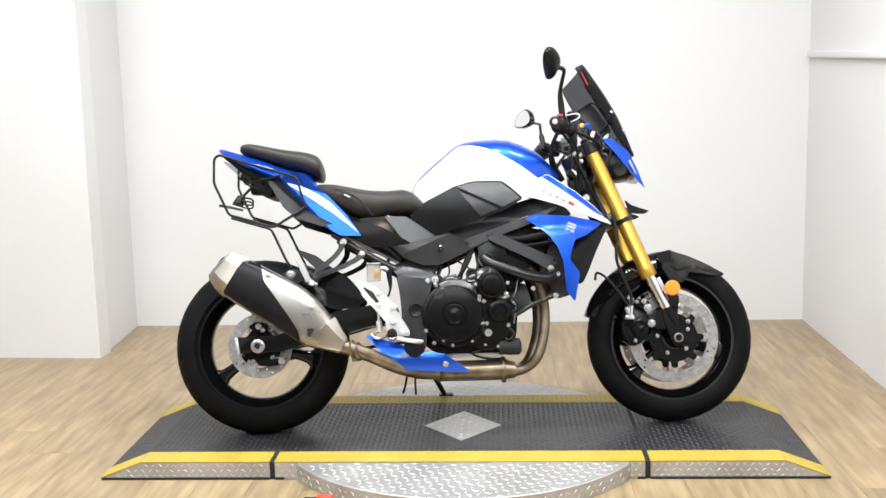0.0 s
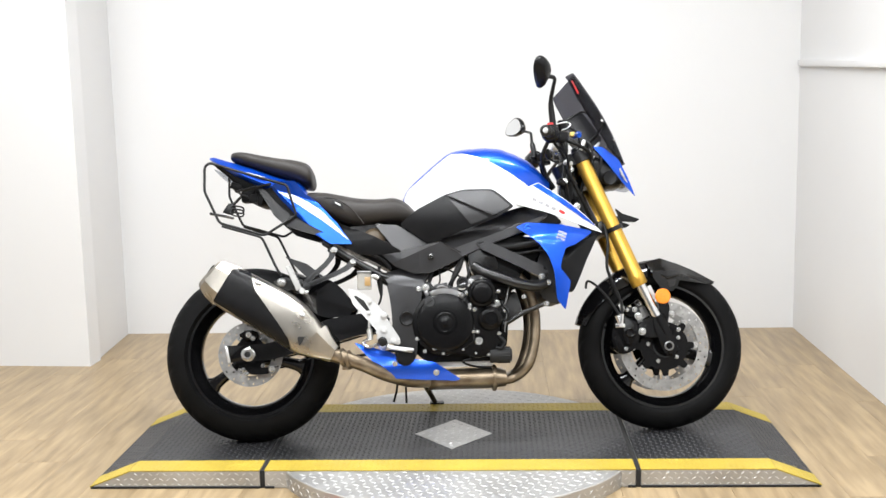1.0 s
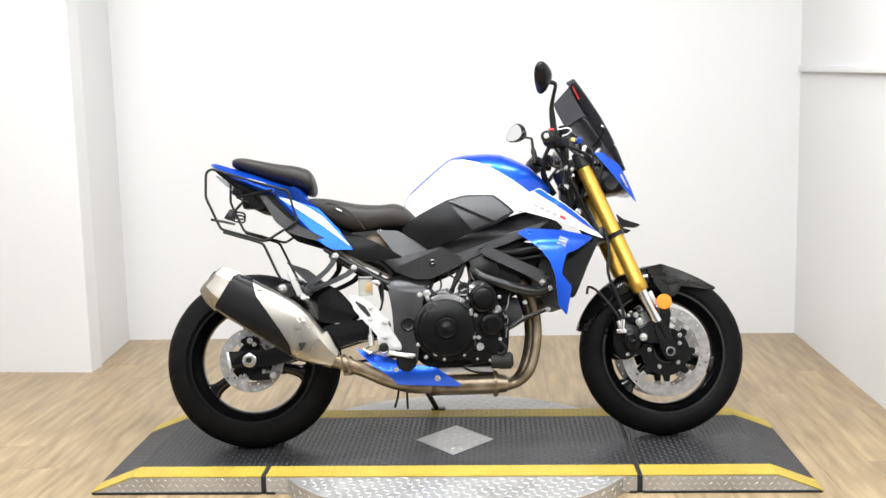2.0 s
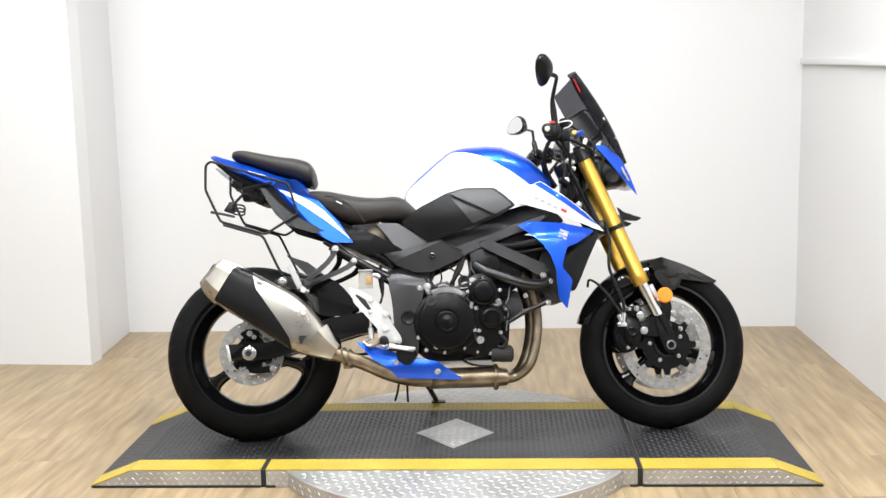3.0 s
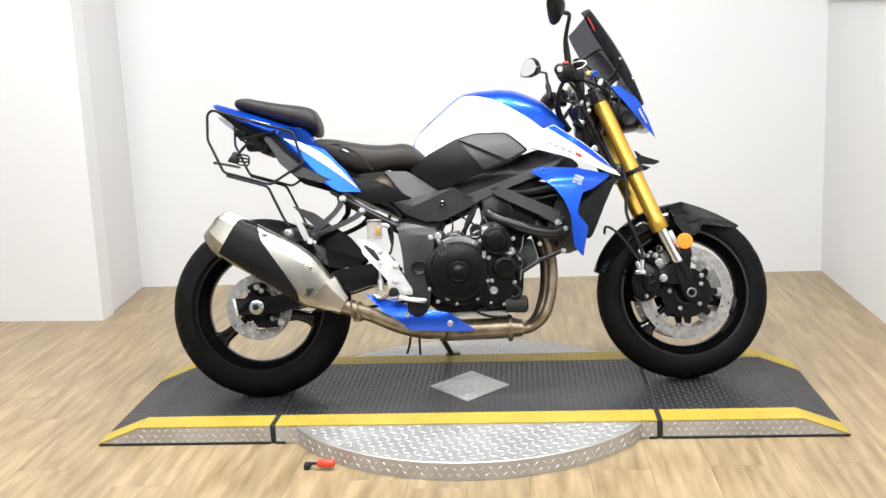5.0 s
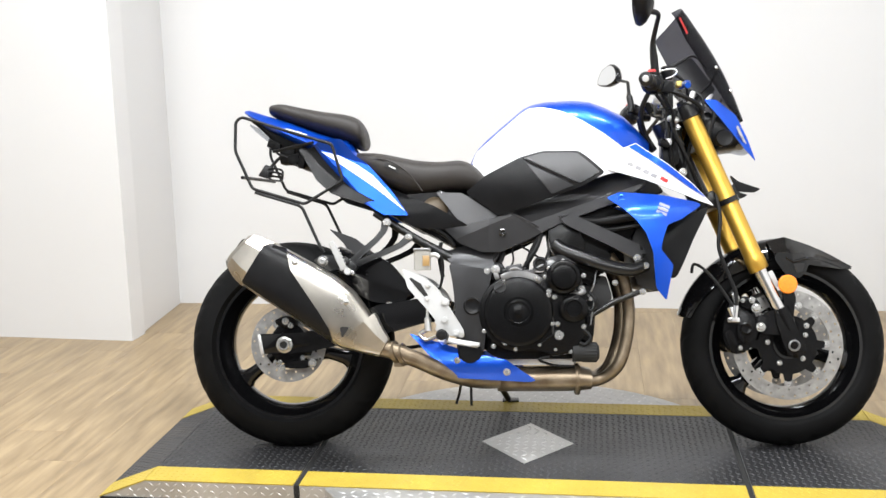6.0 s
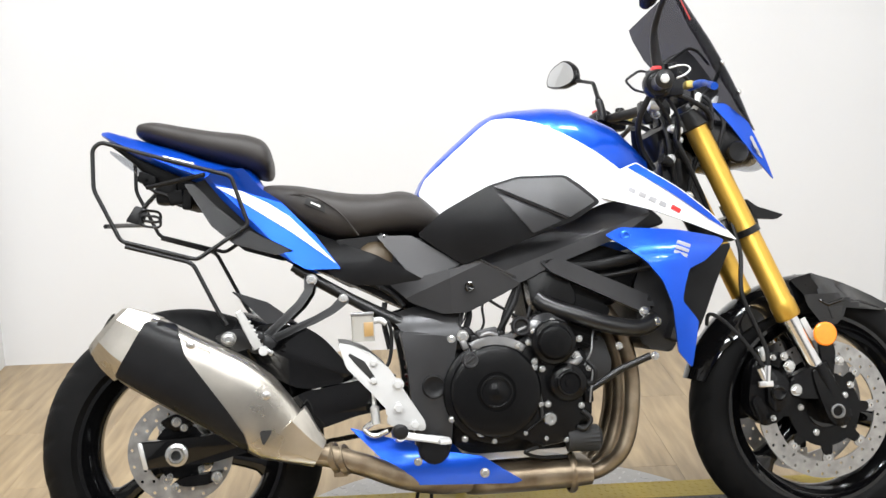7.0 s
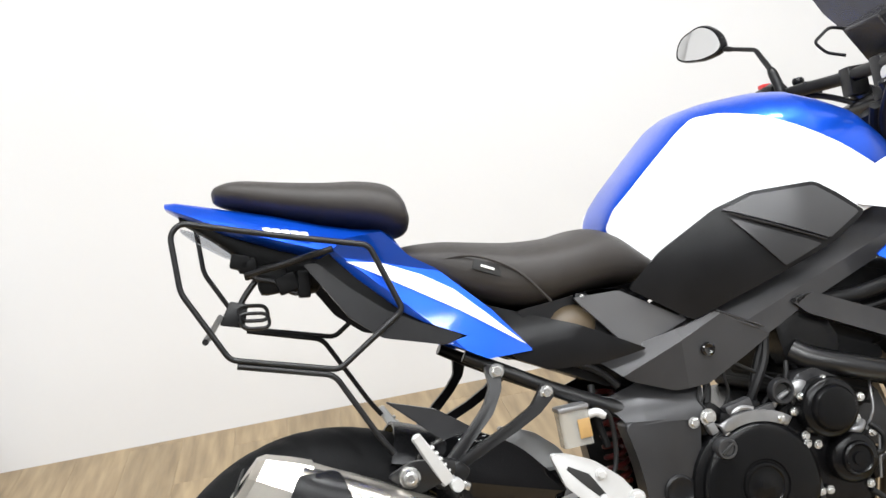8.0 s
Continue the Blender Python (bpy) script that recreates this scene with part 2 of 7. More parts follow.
def panel(pts, yfun, thick=0.004, r=0.012, step=0.025, lift=0.0, cuts=()):
    """A curved sheet whose outline in x, z is given, and whose y follows yfun(x, z)."""
    bm = bmesh.new()
    pts = rounded(pts, r) if r else pts
    bm.faces.new([bm.verts.new((p[0], 0, p[1])) for p in pts])
    for ax in (0, 2):
        lo, hi = min(p[ax // 2] for p in pts), max(p[ax // 2] for p in pts)
        for i in range(1, int((hi - lo) / step) + 1):
            co, no = [0, 0, 0], [0, 0, 0]
            co[ax], no[ax] = lo + i * step, 1
            bmesh.ops.bisect_plane(bm, geom=bm.verts[:] + bm.edges[:] + bm.faces[:], plane_co=co, plane_no=no)
    for (cx, cz), (nx, nz) in cuts:
        bmesh.ops.bisect_plane(bm, geom=bm.verts[:] + bm.edges[:] + bm.faces[:], plane_co=(cx, 0, cz), plane_no=(nx, 0, nz))
    bmesh.ops.triangulate(bm, faces=[f for f in bm.faces if len(f.verts) > 4])
    front = bm.faces[:]
    for v in bm.verts:
        v.co.y = yfun(v.co.x, v.co.z) + lift
    side = -1 if sum(v.co.y for v in bm.verts) < 0 else 1
    ex = bmesh.ops.extrude_face_region(bm, geom=front)
    for g in ex["geom"]:
        if isinstance(g, bmesh.types.BMVert):
            g.co.y += side * thick
    return bm


def flip(bm):
    """The same on the other side of the machine."""
    bmesh.ops.scale(bm, vec=(1, -1, 1), verts=bm.verts[:])
    return bm


def loft(bm, rings, cap=True, closed=False):
    vs = [[bm.verts.new(p) for p in r] for r in rings]
    n = len(vs[0])
    pairs = list(zip(vs, vs[1:])) + ([(vs[-1], vs[0])] if closed else [])
    for a, b in pairs:
        for i in range(n):
            bm.faces.new((a[i], a[(i + 1) % n], b[(i + 1) % n], b[i]))
    if cap and not closed:
        bm.faces.new(list(reversed(vs[0])))
        bm.faces.new(vs[-1])
    return bm


def oval(x, hw, zt, zb, zc=None, n=2.4, count=28, yc=0.0):
    """A rounded ring across the machine at x."""
    zc = (zt + zb) / 2 if zc is None else zc
    out = []
    for i in range(count):
        a = 2 * math.pi * i / count
        c, s = math.cos(a), math.sin(a)
        y = hw * math.copysign(abs(c) ** (2 / n), c)
        z = zc + (zt - zc if s > 0 else zc - zb) * math.copysign(abs(s) ** (2 / n), s)
        out.append((x, yc + y, z))
    return out


def sections(rows, n=2.4, count=28, steps=4):
    """Rings from rows of x, half-width, top, bottom, with smooth steps between."""
    xs = np.arange(len(rows))
    rows = np.array(rows, float)
    fine = np.linspace(0, len(rows) - 1, (len(rows) - 1) * steps + 1)
    out = []
    for t in fine:
        i = min(int(t), len(rows) - 2)
        f = t - i
        p0, p1, p2, p3 = rows[max(i - 1, 0)], rows[i], rows[i + 1], rows[min(i + 2, len(rows) - 1)]
        v = 0.5 * (2 * p1 + (p2 - p0) * f + (2 * p0 - 5 * p1 + 4 * p2 - p3) * f ** 2 + (3 * p1 - p0 - 3 * p2 + p3) * f ** 3)
        out.append(oval(v[0], max(v[1], 0.002), v[2], v[3], n=n, count=count))
    return out


def spline(pts, steps=6, closed=False):
    pts = [Vector(p) for p in pts]
    k = len(pts)
    out = []
    for i in range(k if closed else k - 1):
        if closed:
            p0, p1, p2, p3 = (pts[(i + d) % k] for d in (-1, 0, 1, 2))
        else:
            p0, p1, p2, p3 = pts[max(i - 1, 0)], pts[i], pts[i + 1], pts[min(i + 2, k - 1)]
        for j in range(steps):
            f = j / steps
            out.append(0.5 * (2 * p1 + (p2 - p0) * f + (2 * p0 - 5 * p1 + 4 * p2 - p3) * f ** 2 + (3 * p1 - p0 - 3 * p2 + p3) * f ** 3))
    if not closed:
        out.append(pts[-1])
    return out


def bent(pts, r=0.03, n=5):
    """A line with its corners rounded, as bent tube has them."""
    pts = [Vector(p) for p in pts]
    out = [pts[0]]
    for a, b, c in zip(pts, pts[1:], pts[2:]):
        la, lc = (a - b).length, (c - b).length
        p, q = b + (a - b) * min(r / la, 0.48), b + (c - b) * min(r / lc, 0.48)
        out += [p * (1 - j / n) ** 2 + b * 2 * (j / n) * (1 - j / n) + q * (j / n) ** 2 for j in range(n + 1)]
    return out + [pts[-1]]


def tube(bm, pts, r, n=10, closed=False, flat=1.0):
    """A round tube along points; r may be a list."""
    pts = [Vector(p) for p in pts]
    k = len(pts)
    rs = r if isinstance(r, (list, tuple)) else [r] * k
    if len(rs) != k:
        rs = [float(v) for v in np.interp(np.linspace(0, 1, k), np.linspace(0, 1, len(rs)), rs)]
    rings, up = [], None
    for i, p in enumerate(pts):
        a, b = pts[i - 1] if (i or closed) else p, pts[(i + 1) % k] if (i < k - 1 or closed) else p
        d = (b - a).normalized()
        if up is None:
            up = d.orthogonal().normalized()
        up = (up - d * up.dot(d)).normalized()
        side = d.cross(up)
        rings.append([p + rs[i] * (up * math.cos(2 * math.pi * j / n) + side * math.sin(2 * math.pi * j / n) * flat) for j in range(n)])
    return loft(bm, rings, cap=not closed, closed=closed)


def lathe(bm, prof, c, n=40, closed=False, axis="y"):
    """A turned shape about an axis across the machine: rows of radius and y."""
    rings = []
    for r, y in prof:
        rings.append([(c[0] + r * math.cos(2 * math.pi * j / n), c[1] + y, c[2] + r * math.sin(2 * math.pi * j / n)) for j in range(n)])
    return loft(bm, rings, cap=not closed, closed=closed)


def bolt(bm, x, y, z, r=0.006, h=0.006, side=-1):
    """A flanged hexagon bolt head, facing sideways."""
    lathe(bm, [(r * 1.35, 0), (r * 1.35, side * h * 0.3)], (x, y, z), 12)
    lathe(bm, [(r, side * h * 0.3), (r, side * h * 0.9), (r * 0.8, side * h)], (x, y, z), 6)
    return bm


def thing(name, label, category, loc=(0, 0, 0), group="", kind=""):
    ob = new(name)
    ob.empty_display_size = 0.05
    ob.location = loc
    return tagged(ob, label, category, group, kind)


def raw(name, verts, faces, mat, parent=None, kind=""):
    me = bpy.data.meshes.new(name)
    me.from_pydata(verts, [], faces)
    me.materials.append(mat)
    ob = new(name, me)
    if parent is not None:
        ob.parent = parent
    if kind:
        ob["kind"] = kind
    return ob


BOLTS = {}


def bolts(name, spots, mat, parent, side=-1, m=None):
    """Each bolt head an object of its own; alike ones share a mesh. Rows of x, y, z, radius, height."""
    for x, y, z, r, h in spots:
        key = (round(r, 4), round(h, 4), side, mat.name)
        if key not in BOLTS:
            bm = bolt(bmesh.new(), 0, 0, 0, r, h, side)
            bmesh.ops.recalc_face_normals(bm, faces=bm.faces[:])
            me = bpy.data.meshes.new(name)
            bm.to_mesh(me)
            bm.free()
            me.materials.append(mat)
            BOLTS[key] = me
        ob = new(name, BOLTS[key])
        ob.parent = parent
        ob.matrix_local = Matrix.Translation((x, y, z))

# ---- room ----
def wall(name, a, b, h=CEIL, t=0.12, label="", mat=None):
    """A wall from a to b; its inner face is on that line, its body to the right of it."""
    a, b = Vector((*a, 0)), Vector((*b, 0))
    d = (b - a).normalized()
    out = Vector((d.y, -d.x, 0)) * t
    bm = bmesh.new()
    lo = [bm.verts.new(p) for p in (a, b, b + out, a + out)]
    hi = [bm.verts.new(v.co + Vector((0, 0, h))) for v in lo]
    bm.faces.new(lo), bm.faces.new(hi)
    for i in range(4):
        bm.faces.new((lo[i], lo[(i + 1) % 4], hi[(i + 1) % 4], hi[i]))
    ob = part(name, bm, mat or M_WALL)
    return tagged(ob, label or "smooth matt white painted booth wall", "wall", kind="structure")


BACK, STEP = 1.915, 1.231
LEFT, LEFT_NEAR, RIGHT = -1.838, -1.781, 1.708
wall("wall_north", (RIGHT, BACK), (LEFT, BACK))
wall("wall_west", (LEFT, BACK + 0.12), (LEFT_NEAR - 0.005, STEP + 0.06), t=0.1, label="short white return wall beside the recess")
wall("wall_step", (LEFT_NEAR, STEP), (-3.3, STEP + 0.085), label="white wall standing forward of the recess")
# Far west, south and far east are added out of view to shape the light.
wall("wall_far_west", (-3.3, STEP + 0.12), (-3.3, -5.2), label="added side wall out of view, pale grey to bounce fill light", mat=M_UNSEEN_FILL)
wall("wall_south", (-3.42, -5.2), (2.2, -5.2), label="added wall out of view, dark grey to keep reflections dark", mat=M_UNSEEN_DARK)
wall("wall_east", (1.672, -2.1), (RIGHT, BACK + 0.12), label="long white side wall with a ledge")
wall("wall_far_east", (1.672, -5.2), (1.672, -2.1), label="added side wall out of view, pale grey to bounce fill light", mat=M_UNSEEN_FILL)
bm = bmesh.new()
box(bm, (-0.7, -1.6, CEIL + 0.05), (5.6, 7.6, 0.1), 0)
tagged(part("ceiling", bm, M_CEIL), "flat white painted ceiling", "ceiling", kind="structure")
# ledge along the side wall
bm = bmesh.new()
box(bm, (1.690, 0.9, 1.345), (0.030, 1.95, 0.030), 0.004, m=pose(0, 0, 0, 1.2, 0, -0.5))
tagged(part("trim", bm, M_WALL), "narrow white ledge board along the side wall", "trim", kind="structure")
for lx, ly, lw in LAMPS:
    lamp = thing("ceiling_light", "flat white panel light on the ceiling", "light", (lx, ly, CEIL), "ceiling lights")
    bm = bmesh.new()
    box(bm, (0, 0, -0.025), (0.61, 0.34, 0.05), 0.006)
    part("housing", bm, M_CEIL, lamp)
    bm = bmesh.new()
    box(bm, (0, 0, -0.054), (0.55, 0.28, 0.006), 0.002)
    part("diffuser", bm, M_GLOW, lamp)

# floor boards, running away from the camera
bm = bmesh.new()
box(bm, (-0.7, -1.6, -0.06), (5.6, 7.6, 0.1), 0)
floor = tagged(part("floor", bm, M_BASE), "light brown oak laminate floor with long boards", "floor", kind="structure")

# ---- turntable platform ----
TOP = 0.058
YN, YF = -0.358, 0.376


def lozenges(cells, size, height, mat, parent, name="tread_bar"):
    """Raised bars of tread plate: cells of (origin, u, v, n) with u the bar's long way."""
    verts, faces = [], []
    a, b = size
    for o, u, v, n in cells:
        k = len(verts)
        verts += [o - u * a, o - v * b, o + u * a, o + v * b, o - u * a * 0.55 + n * height, o - v * b * 0.4 + n * height,
                  o + u * a * 0.55 + n * height, o + v * b * 0.4 + n * height]
        faces += [(k + i, k + (i + 1) % 4, k + 4 + (i + 1) % 4, k + 4 + i) for i in range(4)] + [(k + 4, k + 5, k + 6, k + 7)]
    return raw(name, verts, faces, mat, parent, "stuff")


def tread(origin, ux, uy, nx, ny, pitch, keep=None):
    """Crossed bars in a checker over a flat field."""
    n = ux.cross(uy).normalized()
    out = []
    for i in range(nx):
        for j in range(ny):
            p = origin + ux * (i + 0.5) * pitch + uy * (j + 0.5) * pitch
            if keep and not keep(p):
                continue
            s = 1 if (i + j) % 2 else -1
            d = (ux + uy * s).normalized()
            out.append((p, d, n.cross(d), n))
    return out


X, Y, Z = Vector((1, 0, 0)), Vector((0, 1, 0)), Vector((0, 0, 1))
lift = thing("motorcycle_platform", "low dark tread-plate display platform with yellow edges on a round turntable", "platform")
EDGE = 0.096
diamond = lambda p: abs(p.x) / 0.138 + abs(p.y - 0.008) / 0.165 < 1.06


def deck_section(x0, x1, flat0, flat1):
    """One length of the platform; it runs down to the floor where flat differs from the end."""
    prof = [(x0, 0.0 if flat0 != x0 else TOP)] if flat0 != x0 else [(x0, TOP)]
    top = ([(x0, 0.004)] if flat0 != x0 else []) + [(flat0, TOP), (flat1, TOP)] + ([(x1, 0.004)] if flat1 != x1 else [])
    out = [(x0, 0.0)] + top + [(x1, 0.0)]
    bm = bmesh.new()
    slab(bm, out, YN, YF, 0.002, 0, 1)
    sec = part("deck", bm, M_TREAD, lift, "silver tread-plate sides")
    cells = []
    for (ax, az), (bx, bz) in zip(top, top[1:]):
        a, b = Vector((ax, 0, az)), Vector((bx, 0, bz))
        u = (b - a).normalized()
        n = u.cross(Y)
        if n.z < 0:
            n = -n
        long = (b - a).length
        # dark sheet, yellow edges
        for nm, y0, y1, mat, h, lb in (("top_sheet", YN + EDGE, YF - EDGE, M_DARKPLATE, 0.002, "dark grey tread-plate top"),
                                       ("edge_stripe", YN - 0.001, YN + EDGE, M_YELLOW, 0.003, "yellow painted edge stripe"),
                                       ("edge_stripe", YF - EDGE, YF + 0.001, M_YELLOW, 0.003, "yellow painted edge stripe")):
            bm = bmesh.new()
            g = 0.0005
            vs = [bm.verts.new(p) for p in (a + u * g + Y * y0, b - u * g + Y * y0, b - u * g + Y * y1, a + u * g + Y * y1)]
            hs = [bm.verts.new(v.co + n * h) for v in vs]
            bm.faces.new(vs), bm.faces.new(hs)
            for i in range(4):
                bm.faces.new((vs[i], vs[(i + 1) % 4], hs[(i + 1) % 4], hs[i]))
            part(nm, bm, mat, lift, lb)
        pitch = 0.0185
        nx, ny = int(long / pitch), int((YF - YN - 2 * EDGE) / pitch)
        cells += tread(a + n * 0.002 + Y * (YN + EDGE) + u * (long - nx * pitch) / 2, u, Y, nx, ny, pitch, lambda p: not diamond(p))
        ye = tread(a + n * 0.003 + Y * YN + u * 0.004, u, Y, nx, 5, pitch) + tread(a + n * 0.003 + Y * (YF - EDGE + 0.005) + u * 0.004, u, Y, nx, 5, pitch)
        lozenges(ye, (0.008, 0.0028), 0.0008, M_YELLOW, lift)
    lozenges(cells, (0.0088, 0.003), 0.0014, M_DARKBAR, lift)
    # bars on the near and far faces
    side = []
    for i in range(int((x1 - x0) / 0.024)):
        for j in range(3):
            px, pz = x0 + 0.012 + i * 0.024 + (j % 2) * 0.012, 0.012 + j * 0.018
            lim = np.interp(px, [p[0] for p in top], [p[1] for p in top])
            if pz + 0.008 < lim and px < x1 - 0.01:
                s = 1 if (i + j) % 2 else -1
                d = (X + Z * s * 0.7).normalized()
                side.append((Vector((px, YN - 0.0002, pz)), d, d.cross(-Y), -Y))
    lozenges(side, (0.0085, 0.0024), 0.0014, M_TREADBAR, lift)
    return sec


for x0, x1 in ((-1.185, -0.622), (-0.606, -0.575), (0.575, 0.600), (0.616, 1.185)):
    bm = box(bmesh.new(), ((x0 + x1) / 2, YN + 0.004, 0.0035), (x1 - x0, 0.018, 0.007), 0.001, seg=1)
    part("base_rail", bm, M_GAP, lift, "black rail under the platform edge")
deck_section(-0.606, 0.600, -0.606, 0.600)
deck_section(-1.19, -0.622, -1.05, -0.622)
deck_section(0.616, 1.19, 0.616, 1.045)
for sx in (-0.614, 0.608):
    bm = bmesh.new()
    box(bm, (sx, (YN + YF) / 2, 0.0292), (0.0158, YF - YN - 0.002, 0.0584), 0.002)
    part("hinge_gap", bm, M_GAP, lift)

# bright diamond let into the middle
bm = bmesh.new()
dm = [(0.138, 0.008), (0, 0.165 + 0.008), (-0.138, 0.008), (0, -0.165 + 0.008)]
a = [bm.verts.new((p[0], p[1], TOP + 0.001)) for p in dm]
b = [bm.verts.new((p[0], p[1], TOP + 0.0035)) for p in dm]
bm.faces.new(a), bm.faces.new(b)
for i in range(4):
    bm.faces.new((a[i], a[(i + 1) % 4], b[(i + 1) % 4], b[i]))
part("diamond_plate", bm, M_TREAD, lift, "bright aluminium diamond-shaped tread plate")
inside = lambda p: abs(p.x) / 0.128 + abs(p.y - 0.008) / 0.155 < 0.95
lozenges(tread(Vector((-0.15, -0.16, TOP + 0.0035)), X, Y, 12, 13, 0.0265, inside), (0.0135, 0.0048), 0.0020, M_TREADBAR, lift)

# round turntable under the platform
RT, HT = 0.635, TOP - 0.002
TC = Vector((0.01, -0.03, 0))
bm = bmesh.new()
rings = []
for r, z in ((RT, 0.0), (RT, HT - 0.003), (RT - 0.003, HT)):
    rings.append([(TC.x + r * math.cos(2 * math.pi * j / 96), TC.y + r * math.sin(2 * math.pi * j / 96), z) for j in range(96)])
loft(bm, rings)
part("turntable", bm, M_TREAD, lift, "round aluminium tread-plate turntable disc")
ring_ok = lambda p: Vector((p.x - TC.x, p.y - TC.y)).length < RT - 0.015 and not (YN - 0.008 < p.y < YF + 0.008)
lozenges(tread(Vector((-RT + 0.14, -RT - 0.36, HT)), (X + Y * 0.35).normalized(), (Y - X * 0.35).normalized(), 64, 64, 0.029, ring_ok), (0.0125, 0.0040), 0.0012, M_TREADBAR, lift)
cells = []
for i in range(150):
    for j in range(2):
        an = 2 * math.pi * (i + 0.5 * j) / 150
        n = Vector((math.cos(an), math.sin(an), 0))
        t = Vector((-n.y, n.x, 0))
        d = (t + Z * (0.8 if (i + j) % 2 else -0.8)).normalized()
        cells.append((TC + n * RT + Z * (0.015 + 0.02 * j), d, n.cross(d), n))
lozenges(cells, (0.009, 0.0026), 0.0014, M_TREADBAR, lift)

# red pump handle on the floor beside the turntable
handle = thing("release_lever", "red-handled metal release lever on the floor beside the turntable", "lever", (-0.415, -0.572, 0.0))
bm = bmesh.new()
tube(bm, [(-0.018, 0, 0.02), (-0.012, 0, 0.02), (0.03, 0.0, 0.02), (0.035, 0, 0.02)], [0.008, 0.012, 0.013, 0.009], 14)
part("grip", bm, M_REDH, handle, "red plastic grip")
bm = bmesh.new()
tube(bm, [(-0.055, 0.012, 0.012), (-0.03, 0.004, 0.018), (-0.015, 0, 0.02)], 0.005, 8)
box(bm, (-0.05, 0.01, 0.008), (0.018, 0.03, 0.016), 0.002)
part("bracket", bm, M_GAP, handle)

# ---- motorcycle ----
bike = thing("motorcycle", "blue and white motorcycle with gold forks on its side stand", "motorcycle")
bike.matrix_world = pose(0.014, -0.011, 0.060, -14.1, 0, 4.4)
RA, FA = (-0.716, 0.0, 0.307), (0.737, 0.0, 0.297)
HEAD = Vector((0.44, 0, 0.95))
steer = Matrix.Translation(HEAD) @ Matrix.Rotation(radians(1.0), 4, Vector((-0.40, 0, 0.917))) @ Matrix.Translation(-HEAD)


def wheel(name, c, R, half, rim_r, disc_specs, spokes, m=None, label=""):
    """A cast three-spoke wheel: rim and spokes, with tyre and discs as its parts."""
    bm = bmesh.new()
    w = half * 0.80
    prof = [(rim_r + 0.008, -w), (rim_r + 0.008, -w + 0.006), (rim_r - 0.004, -w + 0.012), (rim_r - 0.018, -w * 0.45), (rim_r - 0.02, 0), (rim_r - 0.018, w * 0.45),
            (rim_r - 0.004, w - 0.012), (rim_r + 0.008, w - 0.006), (rim_r + 0.008, w), (rim_r - 0.002, w), (rim_r - 0.014, w - 0.018), (rim_r - 0.03, w * 0.4),
            (rim_r - 0.034, 0), (rim_r - 0.03, -w * 0.4), (rim_r - 0.014, -w + 0.018), (rim_r - 0.002, -w)]
    lathe(bm, prof, c, 72, closed=True)
    lathe(bm, [(0.02, -0.075), (0.042, -0.075), (0.05, -0.05), (0.046, -0.02), (0.046, 0.02), (0.05, 0.05), (0.042, 0.075), (0.02, 0.075)], c, 36, closed=True)
    rim = part(name, bm, M_GLOSS, bike, label, m=m)
    for a in spokes:
        bm = bmesh.new()
        ang = radians(a)
        out, t = Vector((math.cos(ang), 0, math.sin(ang))), Vector((-math.sin(ang), 0, math.cos(ang)))
        rr = []
        for f in (0.0, 0.12, 0.3, 0.5, 0.7, 0.85, 0.94, 1.0):
            rad = 0.036 + (rim_r - 0.026 - 0.036) * f
            wid = float(np.interp(f, [0, 0.3, 0.6, 0.85, 1], [0.030, 0.021, 0.018, 0.023, 0.040]))
            dep = 0.032 - 0.010 * f
            p = Vector((c[0], 0, c[2])) + out * rad
            rr.append([p + t * wid * math.copysign(abs(math.cos(q)) ** 0.6, math.cos(q)) + Vector((0, dep * math.copysign(abs(math.sin(q)) ** 0.6, math.sin(q)), 0)) for q in [math.pi * j / 8 for j in range(16)]])
        loft(bm, rr)
        part("spoke", bm, M_GLOSS, rim)
    # tyre
    bm = bmesh.new()
    prof = []
    bead = rim_r + 0.004
    mid = R - half * 0.93
    for k in range(25):
        a = math.pi * (k / 24) * 1.16 - math.pi * 0.58
        y = half * math.sin(a)
        r = mid + (R - mid) * math.cos(a)
        prof.append((r, y))
    prof = [(bead, -w + 0.004)] + [p for p in prof if p[0] > bead + 0.006] + [(bead, w - 0.004)]
    count, seg = 22, 264
    rings = []
    for j in range(seg):
        an = 2 * math.pi * j / seg
        ring = []
        for r, y in prof + [(bead - 0.008, w - 0.012), (bead - 0.008, -w + 0.012)]:
            ph = abs(y) / half
            cut = (j + round(ph * 9) + (6 if y > 0 else 0)) % (seg // count) in (0, 1) and 0.12 < ph < 0.86 and r > mid
            r = r - (0.0035 if cut else 0)
            ring.append((c[0] + r * math.cos(an), c[1] + y, c[2] + r * math.sin(an)))
        rings.append(ring)
    loft(bm, rings, closed=True)
    part("tyre", bm, M_RUBBER, rim, "black rubber road tyre", sharp=60)
    for spec in disc_specs:
        brake_disc(rim, c, *spec)
    return rim


